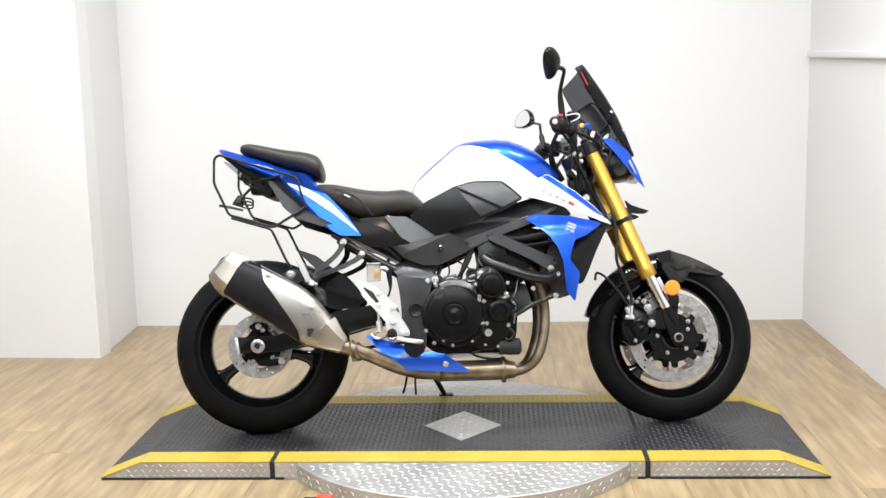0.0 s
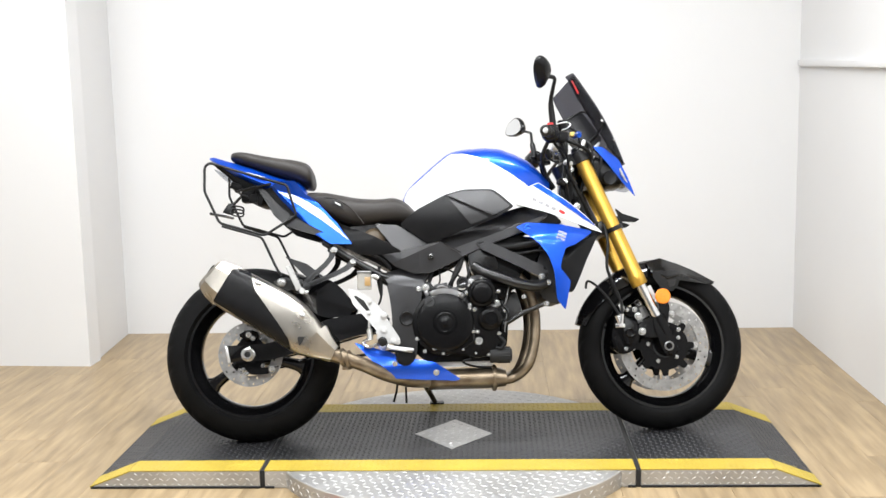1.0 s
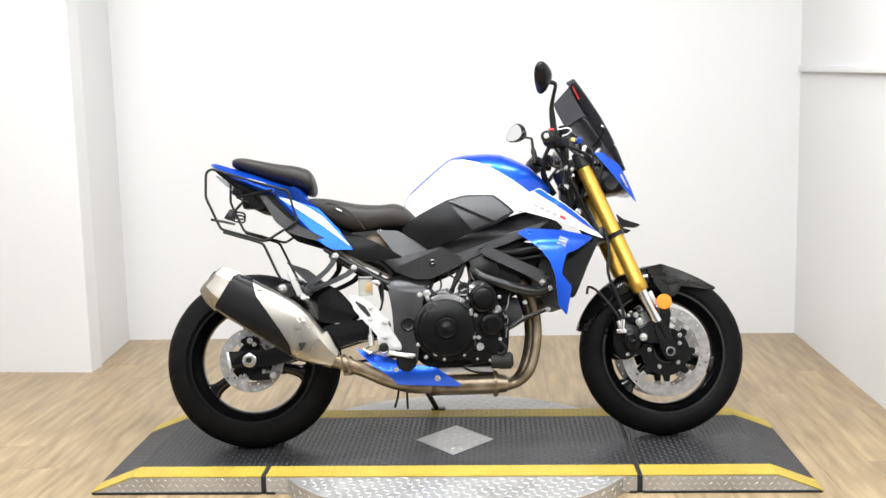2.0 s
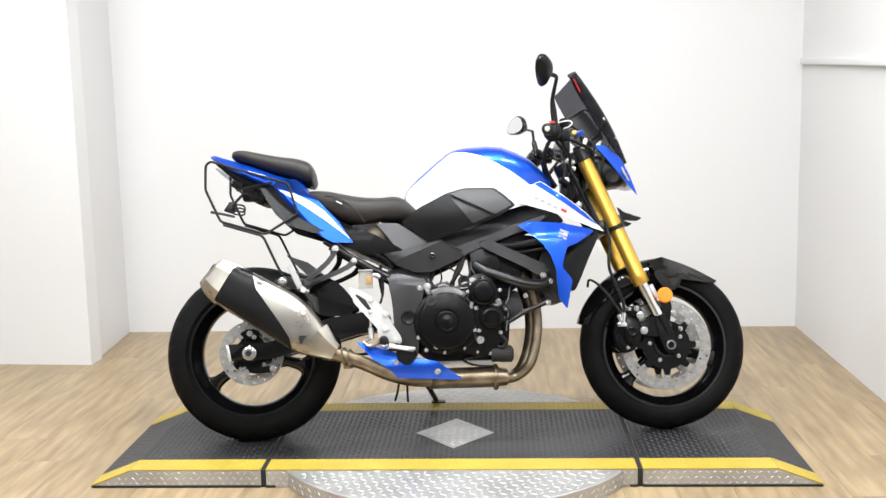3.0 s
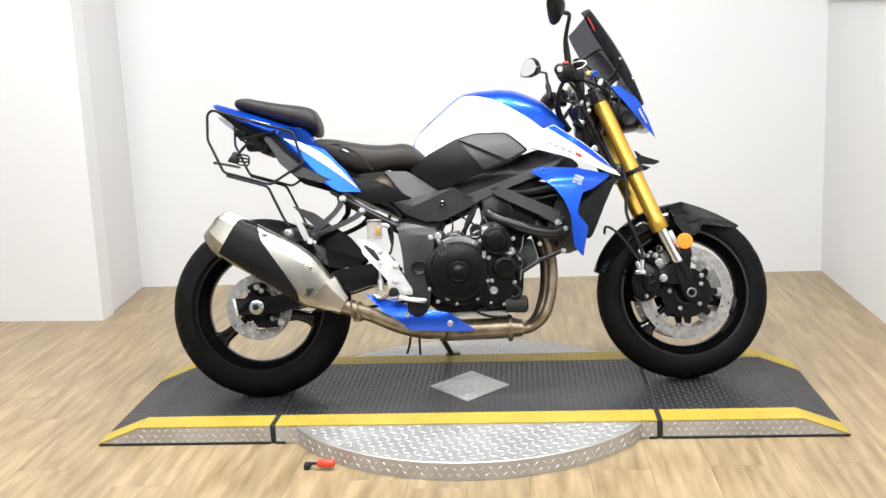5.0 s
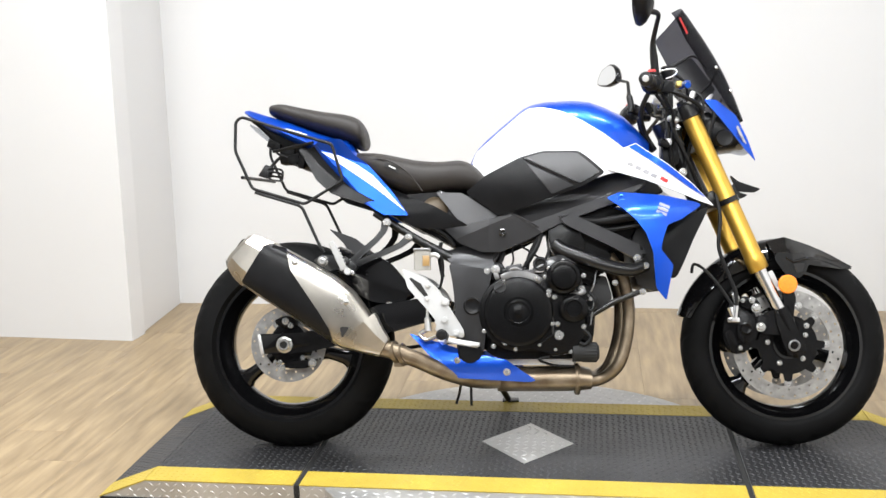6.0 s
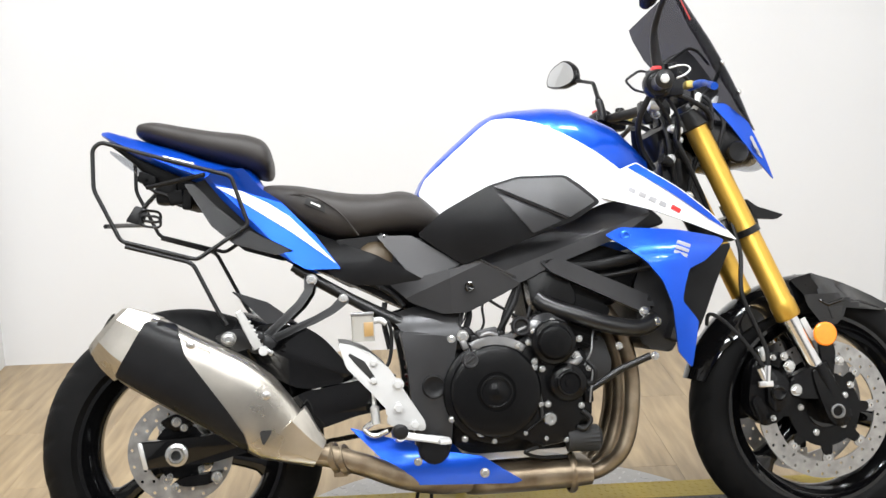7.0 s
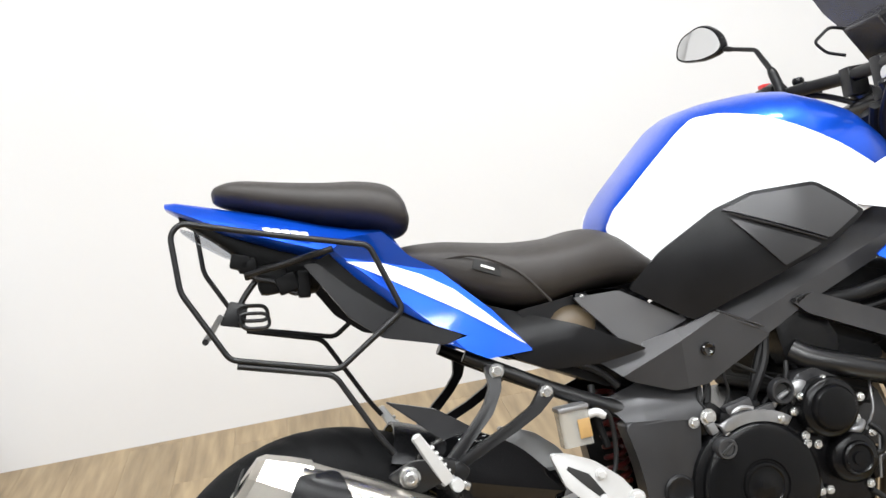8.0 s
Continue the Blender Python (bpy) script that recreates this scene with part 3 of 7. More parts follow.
def holed_ring(bm, c, r0, r1, y, t, cells, rows=2, hole=0.0035):
    """A flat ring drilled with round holes."""
    def put(rad, ang, yy):
        return bm.verts.new((c[0] + rad * math.cos(ang), yy, c[2] + rad * math.sin(ang)))
    dr = (r1 - r0) / rows
    for i in range(cells):
        for j in range(rows):
            a0, a1 = 2 * math.pi * i / cells, 2 * math.pi * (i + 1) / cells
            q0, q1 = r0 + dr * j, r0 + dr * (j + 1)
            am, qm = (a0 + a1) / 2, (q0 + q1) / 2
            edge = [(q0, a0), (q0, am), (q0, a1), (qm, a1), (q1, a1), (q1, am), (q1, a0), (qm, a0)]
            if (i + j) % 2:
                for yy in (y, y + t):
                    vs = [put(*e, yy) for e in edge]
                    bm.faces.new(vs)
                continue
            hp = []
            for k in range(8):
                th = math.pi * (1.25 + 0.25 * k)
                hp.append((qm + hole * math.sin(th), am + hole * math.cos(th) / qm))
            lay = []
            for yy in (y, y + t):
                o, h = [put(*e, yy) for e in edge], [put(*e, yy) for e in hp]
                lay.append(h)
                for k in range(8):
                    bm.faces.new((o[k], o[(k + 1) % 8], h[(k + 1) % 8], h[k]))
            for k in range(8):
                bm.faces.new((lay[0][k], lay[0][(k + 1) % 8], lay[1][(k + 1) % 8], lay[1][k]))
    for rad in (r0, r1):
        n = cells * 2
        a = [put(rad, 2 * math.pi * k / n, y) for k in range(n)]
        b = [put(rad, 2 * math.pi * k / n, y + t) for k in range(n)]
        for k in range(n):
            bm.faces.new((a[k], a[(k + 1) % n], b[(k + 1) % n], b[k]))
    bmesh.ops.remove_doubles(bm, verts=bm.verts[:], dist=0.00005)
    return bm


def brake_disc(rim, c, y, r0, r1, arms, cells):
    bm = holed_ring(bmesh.new(), c, r0, r1, y - 0.0025, 0.005, cells)
    part("brake_disc", bm, M_DISC, rim, "drilled steel brake disc", sharp=20)
    side = -1 if y < 0 else 1
    hub = r0 * (0.77 if r0 < 0.1 else 0.71)
    spots = [(2 * math.pi * k / arms, c[0] + (r0 - 0.008) * math.cos(2 * math.pi * k / arms), c[2] + (r0 - 0.008) * math.sin(2 * math.pi * k / arms)) for k in range(arms)]
    bm = bmesh.new()
    lathe(bm, [(0.030, y - 0.003), (hub, y - 0.003), (hub + 0.001, y), (hub, y + 0.003), (0.030, y + 0.003)], (c[0], 0, c[2]), 40, closed=True)
    part("disc_carrier", bm, M_ENGINE, rim)
    for q, bx, bz in spots:
        out, t = Vector((math.cos(q), 0, math.sin(q))), Vector((-math.sin(q), 0, math.cos(q)))
        o = Vector((c[0], 0, c[2]))
        arm_pts = [o + out * (hub - 0.004) + t * 0.013, o + out * (r0 - 0.014) + t * 0.0095, o + out * (r0 - 0.014) - t * 0.0095, o + out * (hub - 0.004) - t * 0.016]
        bm = slab(bmesh.new(), [(p.x, p.z) for p in arm_pts], y - 0.0026, y + 0.0026, 0.0008, 0.004, 1)
        part("carrier_arm", bm, M_ENGINE, rim)
    for nm, mt, prof in (("disc_tab", M_DISC, [(0.0055, y - 0.0024), (0.0135, y - 0.0024), (0.0135, y + 0.0024), (0.0055, y + 0.0024)]), ("rotor_bobbin", M_BOLT, [(0.0025, y + side * 0.004), (0.0068, y + side * 0.004), (0.0072, y), (0.0025, y)])):
        bm = lathe(bmesh.new(), prof, (0, 0, 0), 18, closed=True)
        first = part(nm, bm, mt, rim)
        for k, (q, bx, bz) in enumerate(spots):
            o = first if k == 0 else new(nm, first.data)
            o.parent = rim
            o.matrix_local = Matrix.Translation((bx, 0, bz))
    bolts("disc_bolt", [(c[0] + 0.058 * math.cos(q), y + side * 0.003, c[2] + 0.058 * math.sin(q), 0.0055, 0.006) for q in [2 * math.pi * k / 5 + 0.5 for k in range(5)]], M_BOLT, rim, side)


def strip(line, wid):
    """The outline of a band along a line of x, z, with its half-widths."""
    left, right = [], []
    for i, (x, z) in enumerate(line):
        a, b = line[max(i - 1, 0)], line[min(i + 1, len(line) - 1)]
        d = Vector((b[0] - a[0], b[1] - a[1])).normalized()
        left.append((x - d.y * wid[i], z + d.x * wid[i]))
        right.append((x + d.y * wid[i], z - d.x * wid[i]))
    return left + right[::-1]


def box_at(bm, m, s, bev=0.003, seg=2):
    r = bmesh.ops.create_cube(bm, size=1, matrix=m @ Matrix.Diagonal((*s, 1)))
    if bev:
        bmesh.ops.bevel(bm, geom=list({e for v in r["verts"] for e in v.link_edges}), offset=bev, segments=seg, affect="EDGES", profile=0.6)
    return bm


rear_wheel = wheel("rear_wheel", RA, 0.307, 0.088, 0.214, [(-0.082, 0.075, 0.112, 6, 36)], (100, 216, 345), label="gloss black cast rear wheel")
front_wheel = wheel("front_wheel", FA, 0.295, 0.060, 0.214, [(-0.068, 0.120, 0.158, 8, 54), (0.068, 0.120, 0.158, 8, 54)], (102, 222, 344), m=steer, label="gloss black cast front wheel")
# red and silver drive parts of the rear wheel
bm = bmesh.new()
lathe(bm, [(0.05, 0.078), (0.074, 0.078)] + [(0.074, 0.084), (0.05, 0.084)], RA, 44, closed=True)
part("sprocket", bm, M_ALU, rear_wheel)

# ---- swingarm and rear axle ----
bm = bmesh.new()
arm = [(-0.795, 0.338), (-0.783, 0.280), (-0.64, 0.286), (-0.43, 0.335), (-0.335, 0.362), (-0.25, 0.375), (-0.23, 0.43), (-0.327, 0.438), (-0.445, 0.42), (-0.58, 0.36), (-0.66, 0.342)]
slab(bm, arm, -0.14, -0.105, 0.004, 0.006)
part("swingarm", bm, M_GLOSS, bike, "satin black box-section swingarm")
bm = bmesh.new()
flip(slab(bm, arm, -0.14, -0.105, 0.006, 0.012))
part("swingarm", bm, M_FRAME, bike)
bm = bmesh.new()
box(bm, (-0.36, 0, 0.40), (0.10, 0.22, 0.07), 0.012)
part("swingarm_bridge", bm, M_FRAME, bike)
bm = bmesh.new()
slab(bm, [(-0.796, 0.337), (-0.785, 0.280), (-0.776, 0.2805), (-0.787, 0.3375)], -0.1435, -0.14, 0.001, 0.003)
part("adjuster_plate", bm, M_ALU, bike)
bm = bmesh.new()
lathe(bm, [(0.024, -0.14), (0.024, -0.143), (0.017, -0.145), (0.017, -0.155), (0.015, -0.157), (0.0105, -0.157), (0.0105, -0.146), (0.002, -0.146)], (RA[0], 0, RA[2]), 28)
part("axle_nut", bm, M_BOLT, bike, "bright steel axle nut")
# Black disc that paints in the shade inside the axle nut's hole.
bm = bmesh.new()
lathe(bm, [(0.010, -0.147), (0.010, -0.1475)], (RA[0], 0, RA[2]), 20)
part("bore_shade", bm, M_GAP, bike)
bm = bmesh.new()
slab(bm, [(-0.735, 0.245), (-0.70, 0.236), (-0.65, 0.238), (-0.62, 0.265), (-0.65, 0.262), (-0.70, 0.258)], -0.125, -0.092, 0.006, 0.012)
rc = part("rear_caliper", bm, M_ENGINE, bike)
bolts("caliper_bolt", [(-0.637, -0.125, 0.253, 0.009, 0.01), (-0.725, -0.125, 0.24, 0.006, 0.008), (-0.715, -0.13, 0.375, 0.008, 0.008), (-0.70, -0.13, 0.362, 0.006, 0.008)], M_BOLT, rc)
bm = bmesh.new()
slab(bm, [(-0.755, 0.375), (-0.72, 0.392), (-0.685, 0.385), (-0.68, 0.362), (-0.72, 0.35)], -0.125, -0.095, 0.006, 0.012)
part("caliper_bracket", bm, M_ENGINE, bike)
# chain run, low part
for dz, slope in ((0.0, 0.0), (0.118, -0.03)):
    bm = bmesh.new()
    for k in range(26):
        f = k / 25
        box_at(bm, pose(-0.70 + 0.48 * f, 0.082, 0.252 + 0.055 * f + dz + slope * f, 0, -8, 0), (0.0205, 0.008 if k % 2 else 0.014, 0.011), 0.002, 1)
    part("chain_run", bm, M_GAP, bike)
# hugger over the tyre
bm = bmesh.new()
rings = []
for k in range(15):
    a = radians(24 + 40 * k / 14)
    r = 0.325 + 0.012 * math.sin(k / 14 * math.pi)
    ring = []
    for j in range(11):
        q = math.pi * (j / 10) - math.pi / 2
        ring.append((r - 0.055 * (abs(math.sin(q)) ** 2.2), 0.105 * math.sin(q)))
    ring += [(rr - 0.005, yy * 0.95) for rr, yy in reversed(ring)]
    rings.append([(RA[0] + rr * math.cos(a), yy, RA[2] + rr * math.sin(a)) for rr, yy in ring])
loft(bm, rings)
part("hugger", bm, M_PLASTIC, bike, "black plastic rear hugger mudguard")
bm = bmesh.new()
slab(bm, [(-0.565, 0.50), (-0.565, 0.56), (-0.47, 0.578), (-0.40, 0.538), (-0.34, 0.462), (-0.335, 0.436), (-0.45, 0.424), (-0.50, 0.45)], -0.128, -0.10, 0.014, 0.03, 3)
part("hugger_side", bm, M_GLOSS, bike)

bm = slab(bmesh.new(), [(-0.590, 0.645), (-0.513, 0.617), (-0.444, 0.562), (-0.39, 0.525), (-0.44, 0.520), (-0.52, 0.575)], -0.112, -0.098, 0.003, 0.006)
part("hugger_fin", bm, M_SATIN, bike)

# ---- silencer and exhaust ----
def mufmat(u, y, v):
    return (u * 0.866 + v * 0.5 + 0.006, y, -0.5 * u + v * 0.866)


MUF = [(-1.015, 0.088, 0.046, 0.035), (-1.005, 0.086, 0.055, 0.044), (-0.975, 0.081, 0.066, 0.052), (-0.94, 0.078, 0.074, 0.057), (-0.90, 0.077, 0.077, 0.061),
       (-0.80, 0.077, 0.080, 0.064), (-0.73, 0.076, 0.081, 0.063), (-0.67, 0.069, 0.078, 0.060), (-0.62, 0.057, 0.068, 0.054), (-0.56, 0.050, 0.044, 0.042), (-0.515, 0.049, 0.027, 0.028)]
MY = -0.225


def muf_at(u):
    return [float(np.interp(u, [r[0] for r in MUF], [r[k] for r in MUF])) for k in (1, 2, 3)]


def muf_ring(u, grow=0.0, n=3.8, count=40):
    vc, hh, hw = muf_at(u)
    out = []
    for i in range(count):
        a = 2 * math.pi * i / count
        c, s = math.cos(a), math.sin(a)
        out.append(mufmat(u, MY + (hw + grow) * math.copysign(abs(c) ** (2 / n), c), vc + (hh + grow) * math.copysign(abs(s) ** (2 / n), s)))
    return out


bm = bmesh.new()
loft(bm, [muf_ring(u) for u in np.linspace(-0.94, -0.515, 30)])
muffler = part("silencer", bm, M_STEEL, bike, "brushed stainless steel silencer")
bm = bmesh.new()
FACET = [(1.0, -0.45), (1.0, 0.5), (0.55, 1.0), (-0.55, 1.0), (-1.0, 0.5), (-1.0, -0.45), (-0.5, -1.0), (0.5, -1.0)]
loft(bm, [[mufmat(u + 0.012 * fy, MY + (muf_at(u)[2] + 0.002) * fx, muf_at(u)[0] + (muf_at(u)[1] + 0.002) * fy) for fx, fy in FACET] for u in (-1.015, -1.004, -0.972, -0.938)])
part("end_cap", bm, M_STEEL, muffler, "angular polished end cap", sharp=12)
bm = bmesh.new()
loft(bm, [[mufmat(-1.016 - 0.002 * k, MY + r * math.cos(a), 0.088 + r * 1.2 * math.sin(a)) for a in [2 * math.pi * j / 24 for j in range(24)]] for k, r in ((0, 0.026), (1, 0.024))])
part("outlet", bm, M_GAP, muffler)


def muf_skin(pts, grow, thick):
    """A cover that follows the outer side of the silencer; outline in u, v."""
    def yf(u, v):
        vc, hh, hw = muf_at(u)
        k = min(abs(v - vc) / (hh + grow), 0.985)
        return MY - (hw + grow) * (1 - k ** 3.8) ** (1 / 3.8)
    bm = panel(pts, yf, thick, 0.008, 0.012)
    for v in bm.verts:
        v.co = mufmat(v.co.x, v.co.y, v.co.z)
    return bm


cover = [(-0.950, 0.012), (-0.945, 0.138), (-0.90, 0.157), (-0.888, 0.157), (-0.845, 0.112), (-0.721, 0.052), (-0.667, 0.022), (-0.645, -0.008), (-0.70, -0.001)]
part("heat_shield", muf_skin(cover, 0.001, 0.004), M_PLASTIC, muffler, "matt black heat shield")
part("vent_triangle", muf_skin([(-0.646, 0.043), (-0.622, 0.0565), (-0.6245, 0.0185)], 0.0025, 0.003), M_GAP, muffler)
bm = bmesh.new()
loft(bm, [[mufmat(u + 0.022 * fy * k, MY + (muf_at(u)[2] + 0.0015) * fx, muf_at(u)[0] + (muf_at(u)[1] + 0.0015) * fy) for fx, fy in FACET] for u, k in ((-0.608, 1.0), (-0.598, 1.0), (-0.555, 0.5), (-0.515, 0.0))])
part("front_cone", bm, M_STEEL, muffler, "angular steel front cone", sharp=12)
for u, v in ((-0.845, 0.135), (-0.665, 0.112)):
    p = mufmat(u, 0, v)
    vc, hh, hw = muf_at(u)
    k = min(abs(v - vc) / hh, 0.98)
    bm = bmesh.new()
    lathe(bm, [(0.009, 0), (0.009, -0.003), (0.006, -0.005)], (p[0], MY - hw * (1 - k ** 3.8) ** (1 / 3.8) + 0.001, p[2]), 14)
    part("rivet", bm, M_BOLT, muffler)
bm = bmesh.new()
tube(bm, spline([(-0.45, -0.222, 0.305), (-0.40, -0.21, 0.292), (-0.32, -0.19, 0.262), (-0.24, -0.16, 0.225), (-0.15, -0.11, 0.200), (-0.05, -0.07, 0.200)]), 0.0235, 16)
part("mid_pipe", bm, M_PIPE, bike, "straw-coloured heated exhaust pipe")
bm = bmesh.new()
for x, z, y in ((-0.385, 0.287, -0.206), (-0.365, 0.280, -0.200)):
    lathe(bm, [(0.026, -0.006), (0.032, -0.006), (0.032, 0.006), (0.026, 0.006)], (0, 0, 0), 20, closed=True)
    bmesh.ops.transform(bm, matrix=pose(x, y, z) @ Matrix.Rotation(radians(72), 4, "Z") @ pose(0, 0, 0, -14), verts=bm.verts[-80:])
box(bm, (-0.375, -0.205, 0.254), (0.03, 0.012, 0.016), 0.003)
part("pipe_clamp", bm, M_PIPE, bike)
bm = bmesh.new()
rings = sections([(-0.10, 0.03, 0.225, 0.165), (-0.06, 0.075, 0.235, 0.166), (0.06, 0.08, 0.238, 0.166), (0.13, 0.085, 0.238, 0.168), (0.17, 0.09, 0.232, 0.172)], n=3)
loft(bm, [[(p[0], p[1] - 0.06, p[2]) for p in r] for r in rings])
part("collector", bm, M_PIPE, bike, "exhaust collector box under the engine")
for yy, dx in ((-0.105, 0.0), (-0.04, -0.012), (0.03, -0.012), (0.095, 0.0)):
    bm = bmesh.new()
    tube(bm, spline([(0.14, yy * 0.5 - 0.05, 0.195), (0.20, yy * 0.85, 0.202), (0.25 + dx, yy, 0.245), (0.276 + dx, yy, 0.33), (0.280 + dx, yy, 0.42), (0.262 + dx, yy, 0.50), (0.225, yy, 0.56)]), 0.0175, 16)
    part("header_pipe", bm, M_PIPE, bike, "heat-stained exhaust header pipe")
bm = bmesh.new()
lathe(bm, [(0.043, -0.008), (0.046, -0.004), (0.046, 0.004), (0.043, 0.008)], (0, 0, 0), 24, closed=True)
bmesh.ops.transform(bm, matrix=pose(0.13, -0.10, 0.203, 0, 0, 90), verts=bm.verts[:])
part("collector_band", bm, M_PIPE, bike)

# ---- engine ----
bm = bmesh.new()
slab(bm, [(-0.15, 0.30), (-0.10, 0.262), (0.13, 0.262), (0.175, 0.30), (0.185, 0.42), (0.16, 0.50), (0.06, 0.512), (-0.09, 0.508), (-0.15, 0.48)], -0.135, 0.15, 0.012, 0.03)
engine = part("engine", bm, M_ENGINE, bike, "matt black four-cylinder engine")
bm = bmesh.new()
slab(bm, [(-0.10, 0.245), (0.13, 0.245), (0.12, 0.275), (-0.11, 0.275)], -0.12, 0.12, 0.006, 0.01)
part("sump", bm, M_ALU, engine, "dull aluminium oil pan flange")
bm = bmesh.new()
slab(bm, [(0.052, 0.515), (0.175, 0.47), (0.235, 0.56), (0.092, 0.626)], -0.15, 0.15, 0.006, 0.012)
for k in range(5):
    f = 0.12 + 0.16 * k
    c0 = Vector((0.055, 0, 0.515)).lerp(Vector((0.092, 0, 0.626)), f)
    c1 = Vector((0.175, 0, 0.47)).lerp(Vector((0.235, 0, 0.56)), f)
    box_at(bm, Matrix.Translation((c0 + c1) / 2) @ Matrix.Rotation(radians(22), 4, "Y"), ((c1 - c0).length + 0.012, 0.31, 0.006), 0.001, 1)
part("cylinder_block", bm, M_UNDER, engine)
bm = bmesh.new()
slab(bm, [(0.045, 0.665), (0.11, 0.665), (0.095, 0.525), (0.062, 0.528), (0.056, 0.575)], -0.07, 0.07, 0.006, 0.012)
part("intake_body", bm, M_UNDER, engine, "dull black intake body under the spar")
bm = bmesh.new()
slab(bm, [(0.08, 0.625), (0.235, 0.56), (0.30, 0.62), (0.30, 0.67), (0.22, 0.70), (0.12, 0.70)], -0.14, 0.14, 0.01, 0.02)
part("cylinder_head", bm, M_UNDER, engine)
# clutch housing on the right
bm = bmesh.new()
pts = [(-0.038 + 0.112 * math.cos(a), 0.396 + 0.112 * math.sin(a)) for a in np.linspace(radians(60), radians(300), 22)] + [(0.06, 0.272), (0.12, 0.28), (0.15, 0.33), (0.155, 0.42), (0.145, 0.50), (0.12, 0.535), (0.06, 0.53)]
slab(bm, pts, -0.175, -0.13, 0.008, 0)
part("crankcase_cover", bm, M_ENGINE, engine)
bm = bmesh.new()
lathe(bm, [(0.098, -0.16), (0.098, -0.181), (0.0965, -0.185), (0.093, -0.1875), (0.086, -0.189), (0.042, -0.191), (0.040, -0.1885), (0.0375, -0.1885), (0.0355, -0.1925), (0.0315, -0.193), (0.0295, -0.1905), (0.012, -0.1905), (0.010, -0.1915), (0.004, -0.1915)], (-0.037, 0, 0.397), 64)
part("clutch_cover", bm, M_CASING, engine, "round black clutch cover")
bm = bmesh.new()
lathe(bm, [(0.049, -0.15), (0.049, -0.198), (0.048, -0.203), (0.044, -0.208), (0.038, -0.210), (0.036, -0.216), (0.033, -0.220), (0.029, -0.221), (0.008, -0.2205)], (0.091, 0, 0.495), 48)
part("starter_cover", bm, M_CASING, engine)
bm = bmesh.new()
lathe(bm, [(0.041, -0.15), (0.041, -0.192), (0.039, -0.197), (0.034, -0.200), (0.028, -0.202), (0.0265, -0.208), (0.023, -0.210), (0.020, -0.206), (0.011, -0.206), (0.010, -0.210), (0.004, -0.210)], (0.119, 0, 0.407), 40)
part("signal_cover", bm, M_CASING, engine)
spots = [(-0.049, 0.500, -0.172), (0.015, 0.492, -0.18), (0.039, 0.497, -0.18), (0.048, 0.444, -0.185), (0.065, 0.439, -0.185), (0.169, 0.434, -0.172), (0.147, 0.499, -0.195), (0.090, 0.540, -0.195),
         (0.050, 0.520, -0.19), (0.058, 0.364, -0.180), (0.073, 0.363, -0.180), (-0.127, 0.411, -0.172), (-0.109, 0.301, -0.172), (-0.046, 0.293, -0.172), (0.022, 0.304, -0.172), (-0.135, 0.344, -0.172), (0.147, 0.355, -0.174),
         (0.050, 0.456, -0.18), (-0.077, 0.486, -0.172), (0.155, 0.400, -0.174), (0.11, 0.285, -0.172), (0.066, 0.290, -0.172)]
bolts("cover_bolt", [(x, y, z, 0.0052, 0.008) for x, z, y in spots], M_BOLT, engine)
bolts("case_bolt", [(-0.101, -0.170, 0.519, 0.010, 0.010), (-0.141, -0.136, 0.44, 0.006, 0.007), (0.143, -0.174, 0.462, 0.007, 0.008)], M_BOLT, engine)
bm = bmesh.new()
lathe(bm, [(0.017, -0.165), (0.017, -0.193), (0.0155, -0.196), (0.012, -0.196), (0.011, -0.193)], (-0.089, 0, 0.468), 28)
cap = part("oil_filler_cap", bm, M_ENGGREY, engine, "dull grey slotted oil filler cap")
bm = box_at(bmesh.new(), pose(-0.089, -0.196, 0.468, 0, -35, 0), (0.024, 0.006, 0.005), 0.001, 1)
part("slot", bm, M_GAP, cap)
# Highlight on the clutch cover's upper bevel, modelled as a pale arc.
bm = slab(bmesh.new(), [(-0.038 + r * math.cos(radians(a)), 0.397 + r * math.sin(radians(a))) for r, aa in ((0.118, range(52, 117, 8)), (0.100, range(116, 51, -8))) for a in aa], -0.182, -0.155, 0.005, 0, 3)
part("bevel_highlight", bm, M_CASE, engine, "pale arc standing for the highlight on the clutch cover bevel")
bm = bmesh.new()
bmesh.ops.create_uvsphere(bm, u_segments=18, v_segments=10, radius=0.015, matrix=Matrix.Translation((0.055, -0.178, 0.531)) @ Matrix.Diagonal((1.15, 0.7, 1.0, 1)))
part("thermostat_cap", bm, M_CASE, engine, "dull silver domed cap")
bm = lathe(bmesh.new(), [(0.013, -0.17), (0.021, -0.17), (0.021, -0.183), (0.019, -0.186), (0.015, -0.186), (0.013, -0.180)], (0.026, 0, 0.533), 28, closed=True)
part("hose_neck", bm, M_ENGRIM, engine)
bm = lathe(bmesh.new(), [(0.013, -0.172), (0.012, -0.176)], (0.026, 0, 0.533), 20)
part("hose_bore", bm, M_GAP, engine)
for x, z, sx, sz, a, mt in ((-0.048, 0.522, 0.046, 0.020, -10, M_ENGGREY), (-0.075, 0.505, 0.022, 0.030, 15, M_ENGINE), (-0.098, 0.500, 0.014, 0.020, -20, M_CASE), (0.0, 0.500, 0.020, 0.014, 5, M_CASE), (0.118, 0.452, 0.018, 0.020, 30, M_CASE), (0.165, 0.385, 0.020, 0.05, 0, M_ENGINE), (-0.06, 0.488, 0.030, 0.008, 14, M_CASE)):
    bm = box_at(bmesh.new(), pose(x, -0.166, z, 0, a, 0), (sx, 0.022, sz), 0.004)
    part("casting_lug", bm, mt, engine)
